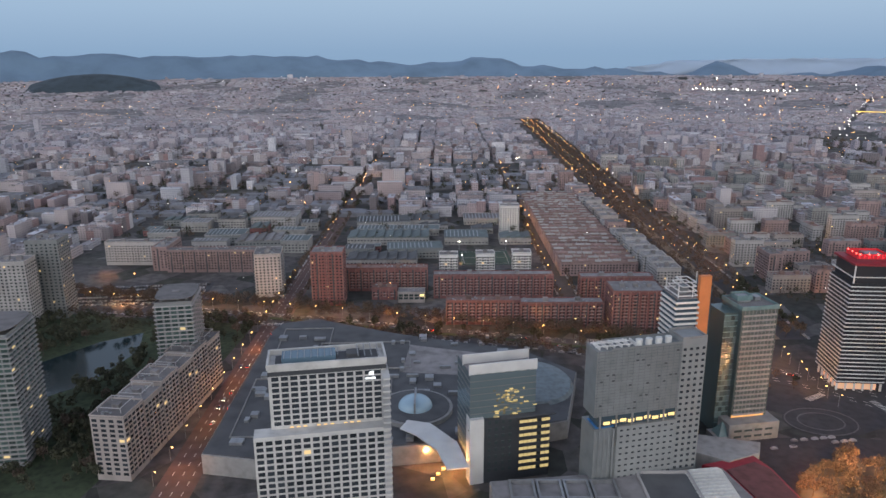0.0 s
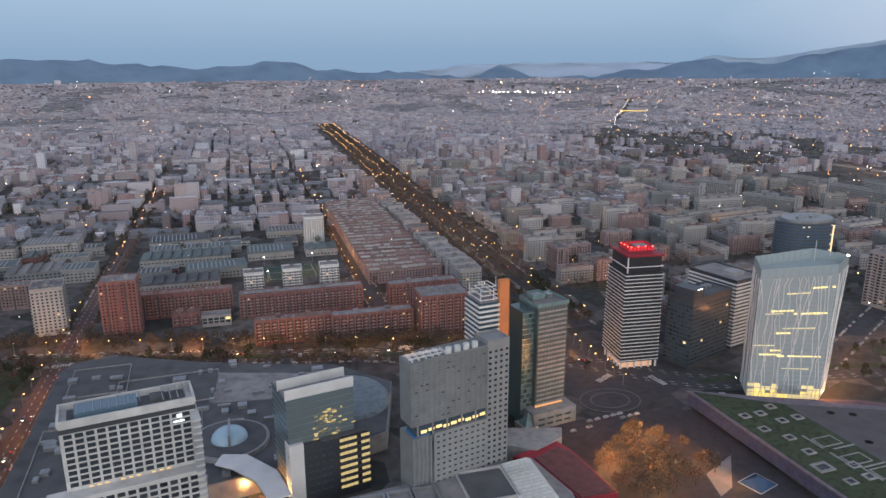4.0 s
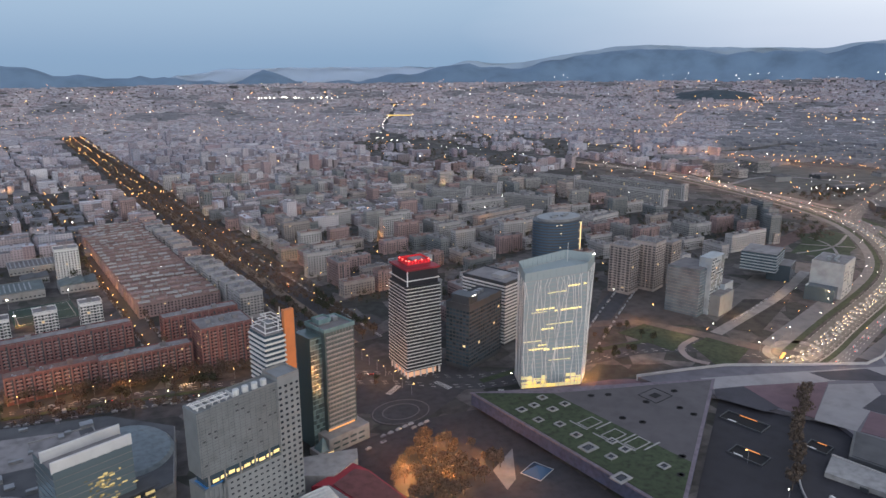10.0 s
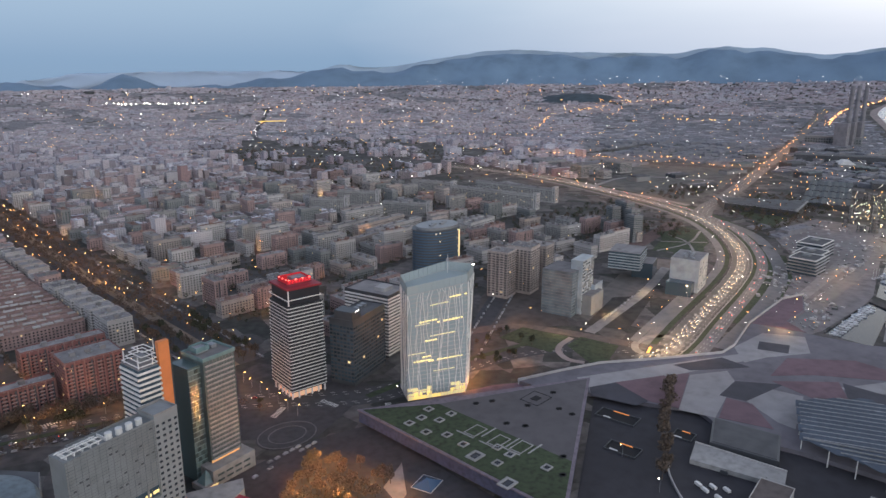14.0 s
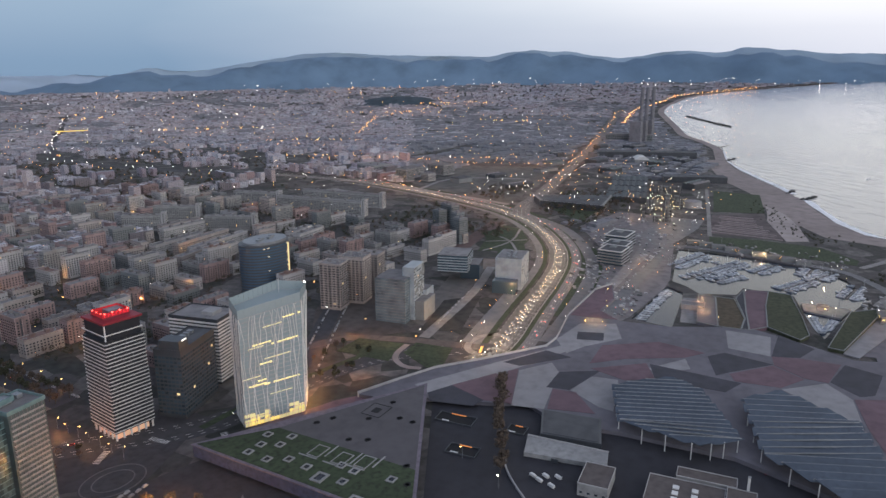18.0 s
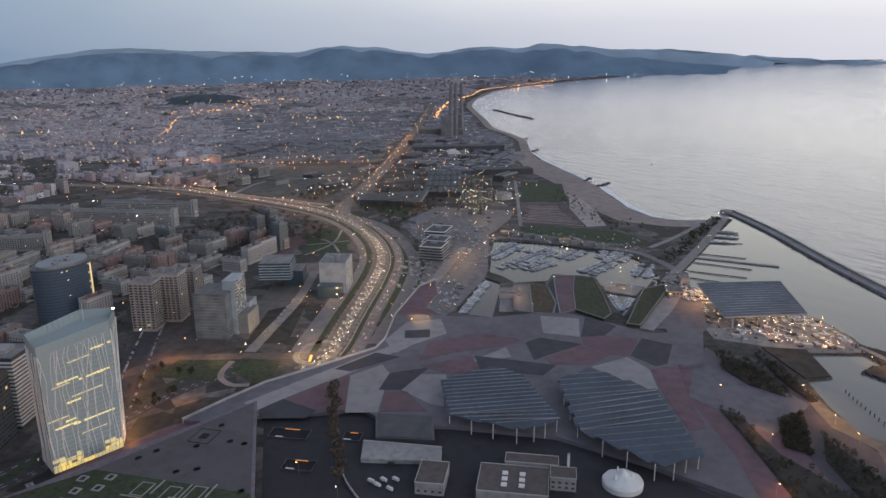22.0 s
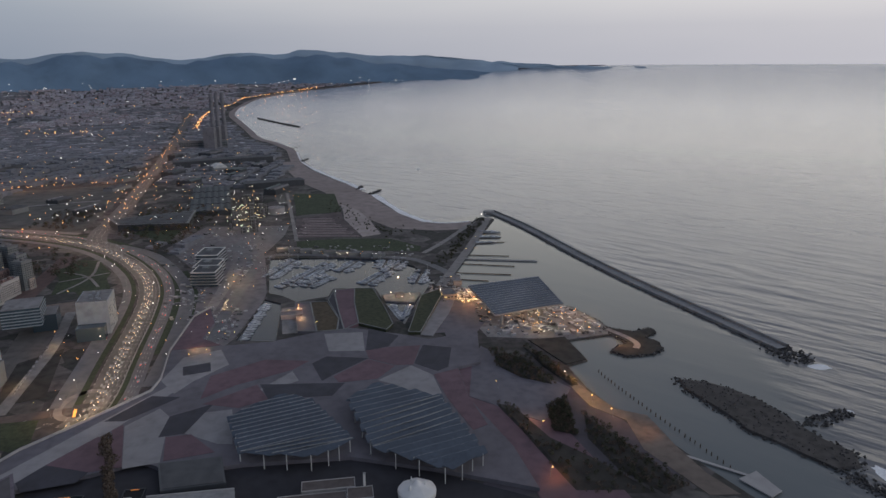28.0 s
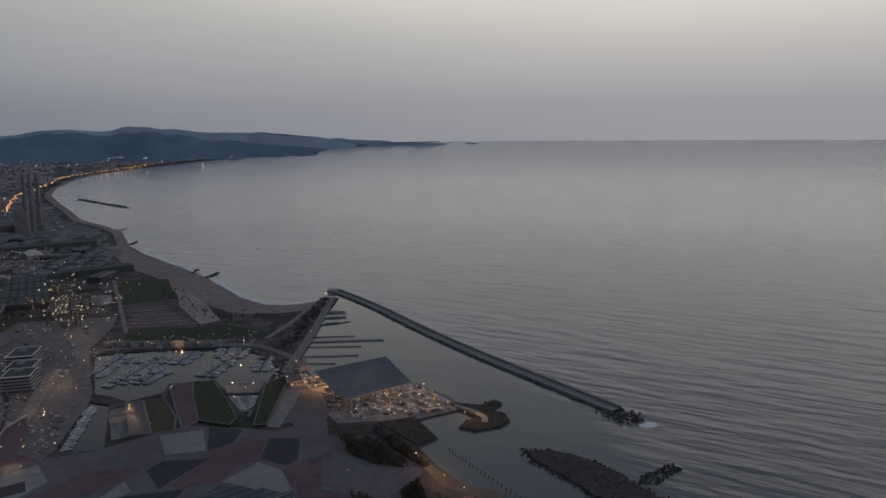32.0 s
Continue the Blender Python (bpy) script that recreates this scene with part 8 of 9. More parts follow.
for k, (n, rx, rz, h, mat) in enumerate(((250, 4.4, 3.6, 4.6, LEAFBROWN), (190, 3.8, 4.0, 5.0, LEAF), (220, 3.4, 3.4, 4.0, LEAFBROWN), (200, 4.4, 3.4, 4.2, LEAF))):
    cv, cf = crown_data(n, rx, rz, h + rz * 0.75, 50 + k, 0.62 if mat is LEAFBROWN else 0.8)
    tv, tf = trunk_data(h, 0.28)
    TREES.append((quick_mesh("crown", cv, cf, mat), quick_mesh("trunk", tv, tf, BARK), cv, cf, mat))


def tree(x, y, z=1.5, s=1.0, k=0, group="street trees", label="brown-leaved street tree in winter twig"):
    t = thing("tree", label, "tree", x, y, z, (x * 37 + y * 11) % 360, group)
    t.scale = (s, s, s * 1.05)
    for nm, me in (("crown", TREES[k][0]), ("trunk", TREES[k][1])):
        o = new(nm, me)
        o.parent = t


def woods(name, label, spots, k, seed=0, share=0.5):
    """Trees too many to count, joined."""
    rr = np.random.RandomState(seed)
    cv, cf = TREES[k][2], TREES[k][3]
    vs, fs = [], []
    half = int(len(cf) * share)
    cv, cf = cv[: half * 4], cf[:half]
    for i, (x, y, z, s) in enumerate(spots):
        a = rr.uniform(0, 6.28)
        c, q = math.cos(a), math.sin(a)
        v = np.stack([cv[:, 0] * c - cv[:, 1] * q, cv[:, 0] * q + cv[:, 1] * c, cv[:, 2]], 1) * s * rr.uniform(0.85, 1.15) + (x, y, z)
        vs.append(v)
        fs.append(cf + i * len(cv))
    ob = new(name, quick_mesh(name, np.concatenate(vs), np.concatenate(fs), TREES[k][4]))
    return tagged(ob, label, "trees", kind="stuff")


rt_ = random.Random(77)
for x, y in [(cx, cy) for cx in (253, 268, 293, 306) for cy in range(566, 700, 10)]:
    tree(x + rt_.uniform(-1.5, 1.5), y + rt_.uniform(-2, 2), 1.6, rt_.uniform(0.9, 1.25), rt_.choice((0, 0, 2, 1)))
woods("avenue_trees", "long rows of brownish trees down the avenue", [(avenue_x(cy) + cx + rt_.uniform(-2, 2), cy + rt_.uniform(-3, 3), 1.6, rt_.uniform(0.8, 1.25)) for cx in (-33, -19, -12, -5, 5, 12, 19, 33) for cy in range(702, 2680, 11) if rt_.random() < 0.85], 0, 1, 0.32)
woods("side_street_trees", "trees in the side streets", [(sx + rt_.uniform(-2, 2), y, 1.6, rt_.uniform(0.8, 1.1)) for sx in (116, 134, -140, -161) for y in range(560, 1500, 14) if not (sx < 0 and y < 590)], 2, 2)
for i in range(84):
    while True:
        x, y = rt_.uniform(182, 268), rt_.uniform(300, 378)
        if in_poly(x, y, [(184, 330), (206, 352), (240, 376), (256, 360), (266, 318), (240, 300), (205, 306)]):
            break
    tree(x, y, 1.7, rt_.uniform(0.8, 1.1), rt_.choice((0, 2, 0)), "plaza trees", "bare brown plaza tree glowing in lamp light")
front = []
for i in range(90):
    q = rt_.random()
    x = -130 + 350 * q
    front.append((x, 598 - 0.16 * (x + 130) + rt_.uniform(-14, 14) - 6, 1.6, rt_.uniform(0.8, 1.2)))
woods("front_trees", "brown trees massed along the cross avenue", [(x, float(np.interp(x, [-420, -160, 0, 120, 250], [660, 615, 575, 545, 500])) + rt_.choice((-22, 22, 28, 36)) + rt_.uniform(-5, 5), 1.6, rt_.uniform(0.7, 1.2)) for x in [rt_.uniform(-400, 245) for _ in range(720)] if not (-160 < x < -140)], 0, 9, 0.36)
for x, y, z, s in front[:44]:
    tree(x, y, z, s, rt_.choice((0, 1, 3)), "trees before the brick blocks", "small tree before the brick blocks")
for i in range(70):
    q = rt_.random()
    x, y = rt_.choice(((rt_.uniform(-345, -205), rt_.uniform(430, 600)), (rt_.uniform(-250, -200), rt_.uniform(350, 430)), (rt_.uniform(-200, -165), rt_.uniform(540, 620))))
    if not in_poly(x, y, [(-330, 500), (-290, 560), (-262, 580), (-250, 540), (-262, 480), (-300, 440)]):
        tree(x, y, 1.5, rt_.uniform(0.8, 1.2), rt_.choice((1, 3, 0)), "park trees", "dark park tree by the lake")
for i in range(12):
    q = i / 11
    tree(395 + 128 * q, 196 + 66 * q + rt_.uniform(-3, 3), 1.7, rt_.uniform(1.3, 1.6), rt_.choice((0, 2)), "plaza row trees", "dark brown bare tree in a plaza row")
for i in range(34):
    x, y = rt_.choice(((rt_.uniform(440, 520), rt_.uniform(372, 450)), (rt_.uniform(205, 270), rt_.uniform(448, 560)), (rt_.uniform(425, 470), rt_.uniform(395, 470))))
    tree(x, y, 1.5, rt_.uniform(0.6, 1.0), rt_.choice((1, 3, 2)), "trees by the towers", "small dark tree near the towers")
park_spots = []
for _ in range(760):
    x, y = rt_.uniform(-400, -196), rt_.uniform(340, 610)
    if not in_poly(x, y, [(-334, 500), (-292, 564), (-262, 584), (-246, 540), (-258, 480), (-300, 436)]) and math.hypot(x + 262, y - 386) > 28:
        park_spots.append((x, y, 1.5, rt_.uniform(0.7, 1.15)))
woods("park_trees", "massed dark trees of the lakeside park", park_spots, 1, 12, 0.45)
scrub_spots = []
for poly in BANKS:
    xs, ys = [p[0] for p in poly], [p[1] for p in poly]
    for _ in range(420):
        x, y = rt_.uniform(min(xs), max(xs)), rt_.uniform(min(ys), max(ys))
        if in_poly(x, y, poly):
            scrub_spots.append((x, y, 0.4, rt_.uniform(0.35, 0.75)))
woods("scrub_bushes", "dark bushes covering the banks", scrub_spots[::2], 1, 3, 0.3)
woods("scrub_bushes", "brown dry bushes covering the banks", scrub_spots[1::2], 2, 8, 0.3)
woods("beach_park_palms", "scattered low trees in the beach park", [(float(np.interp(q, [0, 0.5, 0.8, 1], [1560, 1340, 1275, 1270])) + rt_.gauss(0, 22), float(np.interp(q, [0, 0.5, 0.8, 1], [205, 118, 70, 20])) + rt_.gauss(0, 12), 1.6, rt_.uniform(0.35, 0.6)) for q in [rt_.random() for _ in range(100)]] + [(1050 + 320 * q, -22 - 90 * q + rt_.uniform(-10, 12), 1.6, rt_.uniform(0.4, 0.8)) for q in [rt_.random() for _ in range(130)]], 3, 4)
blk = []
for _ in range(4200):
    x, y = rt_.uniform(330, 1000), rt_.uniform(560, 1550)
    if seg_dist(x, y, MOTORWAY) > 30 and not any(abs(x - a) < c / 2 + 3 and abs(y - b) < e / 2 + 3 for a, b, c, e in used):
        blk.append((x, y, 1.5, rt_.uniform(0.6, 1.05)))
woods("courtyard_trees", "dark trees between the blocks of flats", blk[::2], 1, 5, 0.24)
woods("courtyard_trees", "brown bare trees between the blocks of flats", blk[1::2], 2, 15, 0.24)
far_green = []
for _ in range(3600):
    x, y = rt_.choice(((rt_.uniform(900, 1500), rt_.uniform(1250, 2200)), (rt_.uniform(1000, 1500), rt_.uniform(420, 760)), (rt_.uniform(-700, 2000), rt_.uniform(1000, 2400)), (rt_.uniform(-700, 400), rt_.uniform(900, 1500))))
    if free_land(x, y):
        far_green.append((x, y, 1.5 + bowl(x, y), rt_.uniform(0.8, 1.5)))
woods("far_trees", "far parks and street trees between the roofs", far_green[::2], 3, 6, 0.3)
woods("far_trees", "brown far street trees between the roofs", far_green[1::2], 0, 16, 0.25)
street_rows = []
for k in range(-4, 9):
    for y in range(1000, 2500, 13):
        x = -150 + 275 * k + rt_.uniform(-7, 7)
        if free_land(x, y) and abs(x - avenue_x(y)) > 70 and quarter(x, y) == 1:
            street_rows.append((x, y, 1.5 + bowl(x, y), rt_.uniform(0.7, 1.0)))
woods("street_tree_rows", "rows of brown trees in the long streets", street_rows, 2, 17, 0.3)

clutter = []
for _ in range(420):
    x, y = rt_.choice(((rt_.uniform(820, 1240), rt_.uniform(268, 330)), (rt_.uniform(1095, 1180), rt_.uniform(20, 250)), (rt_.uniform(690, 870), rt_.uniform(225, 262)), (rt_.uniform(880, 1000), rt_.uniform(-50, 0)), (rt_.uniform(1060, 1330), rt_.uniform(260, 420)), (rt_.uniform(880, 1000), rt_.uniform(300, 345))))
    if not in_poly(x, y, BASIN):
        s = rt_.choice((0.8, 1, 1, 1.6))
        clutter.append((x, y, 1.6 + 0.75 * s, 4.2 * s, 1.9 * s, 1.5 * s, rt_.choice((15, 105, 60))))
for _ in range(260):
    x, y = rt_.uniform(755, 900), rt_.uniform(-215, -62)
    if in_poly(x, y, [(910, -66), (850, -182), (803, -205), (766, -212), (750, -162), (760, -76), (800, -64)]):
        s = rt_.choice((0.9, 1, 1.3, 2.2))
        clutter.append((x, y, 1.85 + 0.75 * s, 4.2 * s, 1.9 * s, 1.5 * s, rt_.choice((15, 105, 60))))
tagged(boxes("harbour_clutter", clutter, PARKED, kind="stuff", label="parked cars, kiosks and stacked gear on the quays"), category="clutter")

# long bridge over the river, lit yellow along its side
bx, by = far(1750, 2930)
t = thing("lit_bridge", "low road bridge with a bright yellow lit side", "bridge", bx, by, bowl(bx, by) + 6, -31)
boxes("deck", [(0, 0, 4, 120, 10, 2)], CONCRETE, t)
# the parapet face glows itself; no lamps are built along the bridge
boxes("lit_side", [(0, -5.3, 4.2, 112, 0.5, 3.0)], glow("bridge_side_glow", (1.0, 0.66, 0.16), 1.1), t, "yellow lit parapet")
for px_ in (-50, -17, 17, 50):
    boxes("pier", [(px_, 0, -2, 3, 8, 10)], CONCRETE, t)

# rail yard fields, depots and roads inland of the shore road
prism("field", FIELD, 1.2, 1.62, surface("rough_dry_field", (0.115, 0.108, 0.098), 0.95, 0.04, 0.45), kind="structure", label="dark rough field beside the rail yard")
road("road", [(1293, 640), (1331, 787), (1336, 902), (1406, 1042), (1353, 1135)], 16, 1.75, PAVING, "pale road round the depots")
road("road", [(1348, 898), (1543, 935), (1624, 747)], 10, 1.78, PAVING, "pale depot road")
road("railway", [(1640, 1460), (1764, 1295), (1760, 1035), (1864, 788), (2100, 700)], 26, 1.8, surface("rail_ballast", (0.09, 0.075, 0.07), 0.95, 0.3, 0.4), "rail tracks lit by orange lamps")
for x, y, w, d, h in ((1500, 1140, 60, 70, 24), (1440, 1000, 26, 40, 30), (1520, 1030, 40, 46, 22), (1585, 985, 40, 60, 26), (1470, 950, 26, 26, 18), (1130, 960, 40, 60, 22)):
    block("depot_office", "grey office block among depots", x, y, w, d, h, -14, CONCRETE, bay=3.6, win=(2.6, 1.6), group="depot offices", cat="office building", balcony=False, sides="sw")

# ---- lamps, cars and the lights of the town ----


def make_lamp(mat, label, h=9.0):
    t = thing("street_lamp", label, "street lamp", 0, 0, 0, 0, "street lamps")
    prism("pole", ring(0, 0, 0.16, 0.16, 6), 0, h, METAL, t, top=ring(0, 0, 0.09, 0.09, 6))
    arm = boxes("arm", [(0.9, 0, h, 1.8, 0.14, 0.14)], METAL, t)
    boxes("lamp_head", [(1.7, 0, h - 0.15, 0.8, 0.5, 0.35)], mat, arm, "lit lamp head")
    return t


warm = make_lamp(LAMPWARM, "lit sodium street lamp on a grey pole")
white = make_lamp(LAMPWHITE, "lit white street lamp on a grey pole")
warm.matrix_basis, white.matrix_basis = pose(244, 560, 1.6), pose(640, 300, 1.7)
rl2 = random.Random(13)
for i in range(1, 11):
    for x, yaw in ((246, 180), (280, 0), (312, 0)):
        if rl2.random() < 0.8:
            copy_thing(warm, pose(x, 560 + i * 32 + rl2.uniform(-3, 3), 1.6, 0, 0, yaw))
for i in range(16):
    copy_thing(warm, pose(115, 560 + i * 28, 1.6, 0, 0, 0))
    copy_thing(warm, pose(-163, 350 + i * 26, 1.6, 0, 0, 0))
for i in range(26):
    q = i / 25
    x = -400 + 640 * q
    copy_thing(warm, pose(x, float(np.interp(x, [-420, -160, 0, 120, 250], [660, 615, 575, 545, 500])) + 17, 1.6, 0, 0, 90))
for i in range(12):
    copy_thing(warm, pose(270, 440 + i * 14, 1.6, 0, 0, 180 * (i % 2)))
a_, b_, mid_, dir_ = ribbon(MOTORWAY[:14], 36)
for i in range(2, len(mid_) - 1, 1):
    if rl2.random() < 0.8:
        p = a_[i] if i % 2 else b_[i]
        copy_thing(white, pose(p[0], p[1], 1.6, 0, 0, 90))
for x, y in ((700, 250), (760, 245), (820, 268), (760, 215), (850, 160), (790, 128), (905, 118), (880, 30), (905, -20), (968, -36), (1050, 250), (1060, 130), (1030, 15), (1120, -70), (1200, -90), (1300, -112), (1395, -124), (780, -100), (800, -150), (770, -180), (830, -190), (860, -110), (640, -140), (590, -155), (560, -166), (730, -214), (1180, 200), (1170, 60), (470, -95), (540, -100), (620, -70), (400, 230), (380, 190)):
    copy_thing(warm if rl2.random() < 0.55 else white, pose(x, y, 1.9, 0, 0, rl2.uniform(0, 360)))

# lamps whose light reaches the ground
POOLS = [(205, 342, 9, 15), (232, 352, 9, 16), (250, 330, 9, 15), (222, 318, 9, 15), (192, 328, 9, 15), (264, 306, 7, 4), (244, 366, 9, 12), (216, 336, 20, 17), (240, 340, 20, 17), (228, 360, 20, 13), (6, 362, 10, 14), (-10, 372, 10, 8), (262, 510, 9, 8), (260, 545, 9, 9), (264, 470, 9, 5), (440, 402, 9, 5), (470, 380, 9, 5), (404, 380, 6, 9), (420, 388, 6, 6), (385, 384, 5, 5), (-172, 662, 6, 3), (590, 312, 9, 8), (790, -130, 10, 12), (825, -178, 10, 12), (775, -185, 10, 10), (888, -48, 9, 12), (905, -72, 10, 30), (872, -62, 10, 22), (840, -120, 9, 11), (812, -198, 9, 9), (858, -150, 10, 10), (770, -150, 10, 9), (1353, 330, 16, 9), (1417, 529, 12, 12), (898, 20, 8, 10), (815, 150, 8, 7), (850, 168, 8, 6), (590, -152, 9, 7), (630, -146, 9, 5), (535, -188, 9, 3), (610, -152, 9, 5), (655, -143, 9, 4), (735, -232, 6, 6), (560, -168, 9, 4), (1150, 240, 9, 8), (1120, 130, 9, 8), (1220, 290, 9, 5), (1000, 272, 9, 10), (880, 262, 9, 10), (850, 160, 9, 7), (1460, 390, 20, 16), (1400, 340, 20, 14), (730, -220, 9, 6), (470, -100, 9, 4), (560, -95, 9, 4), (906, 46, 9, 8)]
POOLS += [(x, float(np.interp(x, [-420, -160, 0, 120, 250], [660, 615, 575, 545, 500])) + 12, 9, 11) for x in range(-400, 240, 44)]
POOLS += [(-152, y, 9, 6) for y in range(360, 600, 60)] + [(124, y, 9, 2.5) for y in range(590, 1100, 55)]
POOLS += [(x, y, 9, 5) for y in range(580, 1500, 99) for x in (252, 306)]
for i in range(3, len(mid_) - 1, 2):
    POOLS.append((mid_[i][0] + 9 * dir_[i][1], mid_[i][1] - 9 * dir_[i][0], 13, 9))
    POOLS.append((mid_[i][0] + (38 if i % 4 == 1 else -24) * dir_[i][1], mid_[i][1] - (38 if i % 4 == 1 else -24) * dir_[i][0], 12, 5))
for (ax, ay), (bx, by), n, kw in ((SHOREROAD[1], SHOREROAD[2], 4, 9), (SHOREROAD[2], SHOREROAD[3], 5, 11), (SHOREROAD[3], SHOREROAD[4], 8, 18), ((1678, 1395), (1742, 1035), 5, 20), ((1742, 1035), (1864, 788), 3, 26), ((1336, 902), (1406, 1042), 2, 18), ((1293, 640), (1331, 787), 2, 18)):
    for i in range(n):
        q = (i + 0.5) / n
        POOLS.append((ax + (bx - ax) * q, ay + (by - ay) * q, 16, kw))
rq = random.Random(61)
for _ in range(110):
    x, y = rq.uniform(-380, 1000), rq.uniform(640, 1700)
    if seg_dist(x, y, MOTORWAY) > 60:
        POOLS.append((x, y, 8, rq.uniform(3, 8)))
for x, y in ((1240, 300), (1180, 262), (1290, 380), (1300, 450), (1560, 470), (1650, 430), (1700, 520), (1100, 262), (960, 258), (720, 245), (1030, 40), (560, 405), (640, 400), (740, 412), (505, 450), (470, 430)):
    POOLS.append((x, y, 9, 7))
POOLS += [(x, y, 9, 6) for x, y in [(488, 474), (547, 450), (590, 327)]]
for x, y, z, kw in POOLS:
    d = bpy.data.lights.new("lamp_light", "POINT")
    d.energy, d.color, d.shadow_soft_size = kw * 1200, (1.0, 0.42, 0.14) if x < 560 or y > 640 else (1.0, 0.60, 0.30) if y > 0 else (1.0, 0.52, 0.22), 0.6
    o = new("lamp_light", d)
    o.location = (x, y, z)

CARPAINT = [surface("car_paint_" + n, c, 0.3, 1.0, 0.08) for n, c in (("white", (0.6, 0.6, 0.6)), ("silver", (0.35, 0.36, 0.37)), ("black", (0.03, 0.03, 0.035)), ("red", (0.3, 0.04, 0.04)), ("blue", (0.06, 0.09, 0.2)))]
TYRE = surface("tyre_rubber", (0.02, 0.02, 0.02), 0.9, 2.0, 0.2)
HEADLIGHT = glow("head_light", (1.0, 0.86, 0.55), 16.0)
TAILLIGHT = glow("tail_light", (1.0, 0.05, 0.03), 5.0)


def make_car(i):
    t = thing("car", "small hatchback with its lamps on" if i % 2 else "saloon car with its lamps on", "car", 0, 0, 0, 0, "cars on the road")
    prism("body", [(-2.2, -0.85), (1.9, -0.9), (2.2, -0.6), (2.2, 0.6), (1.9, 0.9), (-2.2, 0.85)], 0.35, 0.95, CARPAINT[i], t, top=[(-2.15, -0.8), (1.8, -0.82), (2.05, -0.55), (2.05, 0.55), (1.8, 0.82), (-2.15, 0.8)])
    prism("cabin", [(-1.9, -0.78), (0.9, -0.78), (0.9, 0.78), (-1.9, 0.78)], 0.95, 1.5, GLASS, t, top=[(-1.5, -0.62), (0.2, -0.62), (0.2, 0.62), (-1.5, 0.62)])
    boxes("car_roof", [(-0.65, 0, 1.52, 1.8, 1.28, 0.06)], CARPAINT[i], t)
    for x in (-1.35, 1.35):
        for y in (-0.8, 0.8):
            boxes("wheel", [(x, y, 0.32, 0.6, 0.22, 0.45), (x, y, 0.32, 0.45, 0.22, 0.62)], TYRE, t)
    for y in (-0.6, 0.6):
        boxes("headlight", [(2.15, y, 0.75, 0.25, 0.5, 0.3)], HEADLIGHT, t)
        boxes("tail_light", [(-2.2, y, 0.8, 0.15, 0.4, 0.25)], TAILLIGHT, t)
    return t


cars = [make_car(i) for i in range(5)]
for i, c in enumerate(cars):
    c.matrix_basis = pose(-152 + (i % 2) * 5, 420 + i * 22, 1.62, 0, 0, 90)
rc = random.Random(19)


def traffic(points, n, lanes, z, a=0.0, b=1.0):
    l_, r_, m_, d_ = ribbon(points, 1)
    cum = np.r_[0, np.cumsum(np.linalg.norm(np.diff(m_, axis=0), axis=1))]
    for i in range(n):
        s = (a + (b - a) * rc.random()) * cum[-1]
        x, y = np.interp(s, cum, m_[:, 0]), np.interp(s, cum, m_[:, 1])
        dx, dy = np.interp(s, cum, d_[:, 0]), np.interp(s, cum, d_[:, 1])
        lane = rc.choice(lanes)
        yaw = math.degrees(math.atan2(dy, dx)) + (180 if lane > 0 else 0)
        copy_thing(cars[rc.randrange(5)], pose(x - dy * lane, y + dx * lane, z, 0, 0, yaw))


traffic(MOTORWAY[1:8], 8, (-34, -38, 17, 20), 1.72)
traffic([(-150, 330), (-152, 600)], 5, (3, -3, 6, -6), 1.62)
traffic([(-160, 615), (0, 575), (120, 545), (250, 500), (330, 420), (420, 420)], 11, (4, -4, 8, -8), 1.66)
traffic([(280, 560), (280, 1000)], 5, (20, -20), 1.64)
traffic([(704, 236), (860, 254), (1093, 262)], 6, (3, -3), 1.8)


def light_cloud(name, label, spots, mat):
    base = np.array([(1, 0, 0), (-1, 0, 0), (0, 1, 0), (0, -1, 0), (0, 0, 1), (0, 0, -1)], float)
    fac = np.array([(4, 0, 2), (4, 2, 1), (4, 1, 3), (4, 3, 0), (5, 2, 0), (5, 1, 2), (5, 3, 1), (5, 0, 3)])
    s = np.array(spots, float)
    v = base[None] * s[:, None, 3:4] + s[:, None, :3]
    f = fac[None] + 6 * np.arange(len(s))[:, None, None]
    return tagged(new(name, quick_mesh(name, v.reshape(-1, 3), f.reshape(-1, 3), mat)), label, "lamps", kind="stuff")


def lights_along(points, step, spread, h=9):
    out = []
    for (ax, ay), (bx, by) in zip(points[:-1], points[1:]):
        n = max(1, int(math.hypot(bx - ax, by - ay) / step))
        for i in range(n):
            q = (i + rc.random()) / n
            x, y = ax + (bx - ax) * q + rc.uniform(-spread, spread), ay + (by - ay) * q + rc.uniform(-spread, spread)
            r = math.hypot(x, y)
            out.append((x, y, bowl(x, y) + h + rc.uniform(-2, 2), rc.uniform(0.5, 1.1) * (0.35 + r * 0.00045)))
    return out


queue, bodies, tails = [], [], []
l_, r_, m_, d_ = ribbon(MOTORWAY[:13], 1)
cum = np.r_[0, np.cumsum(np.linalg.norm(np.diff(m_, axis=0), axis=1))]
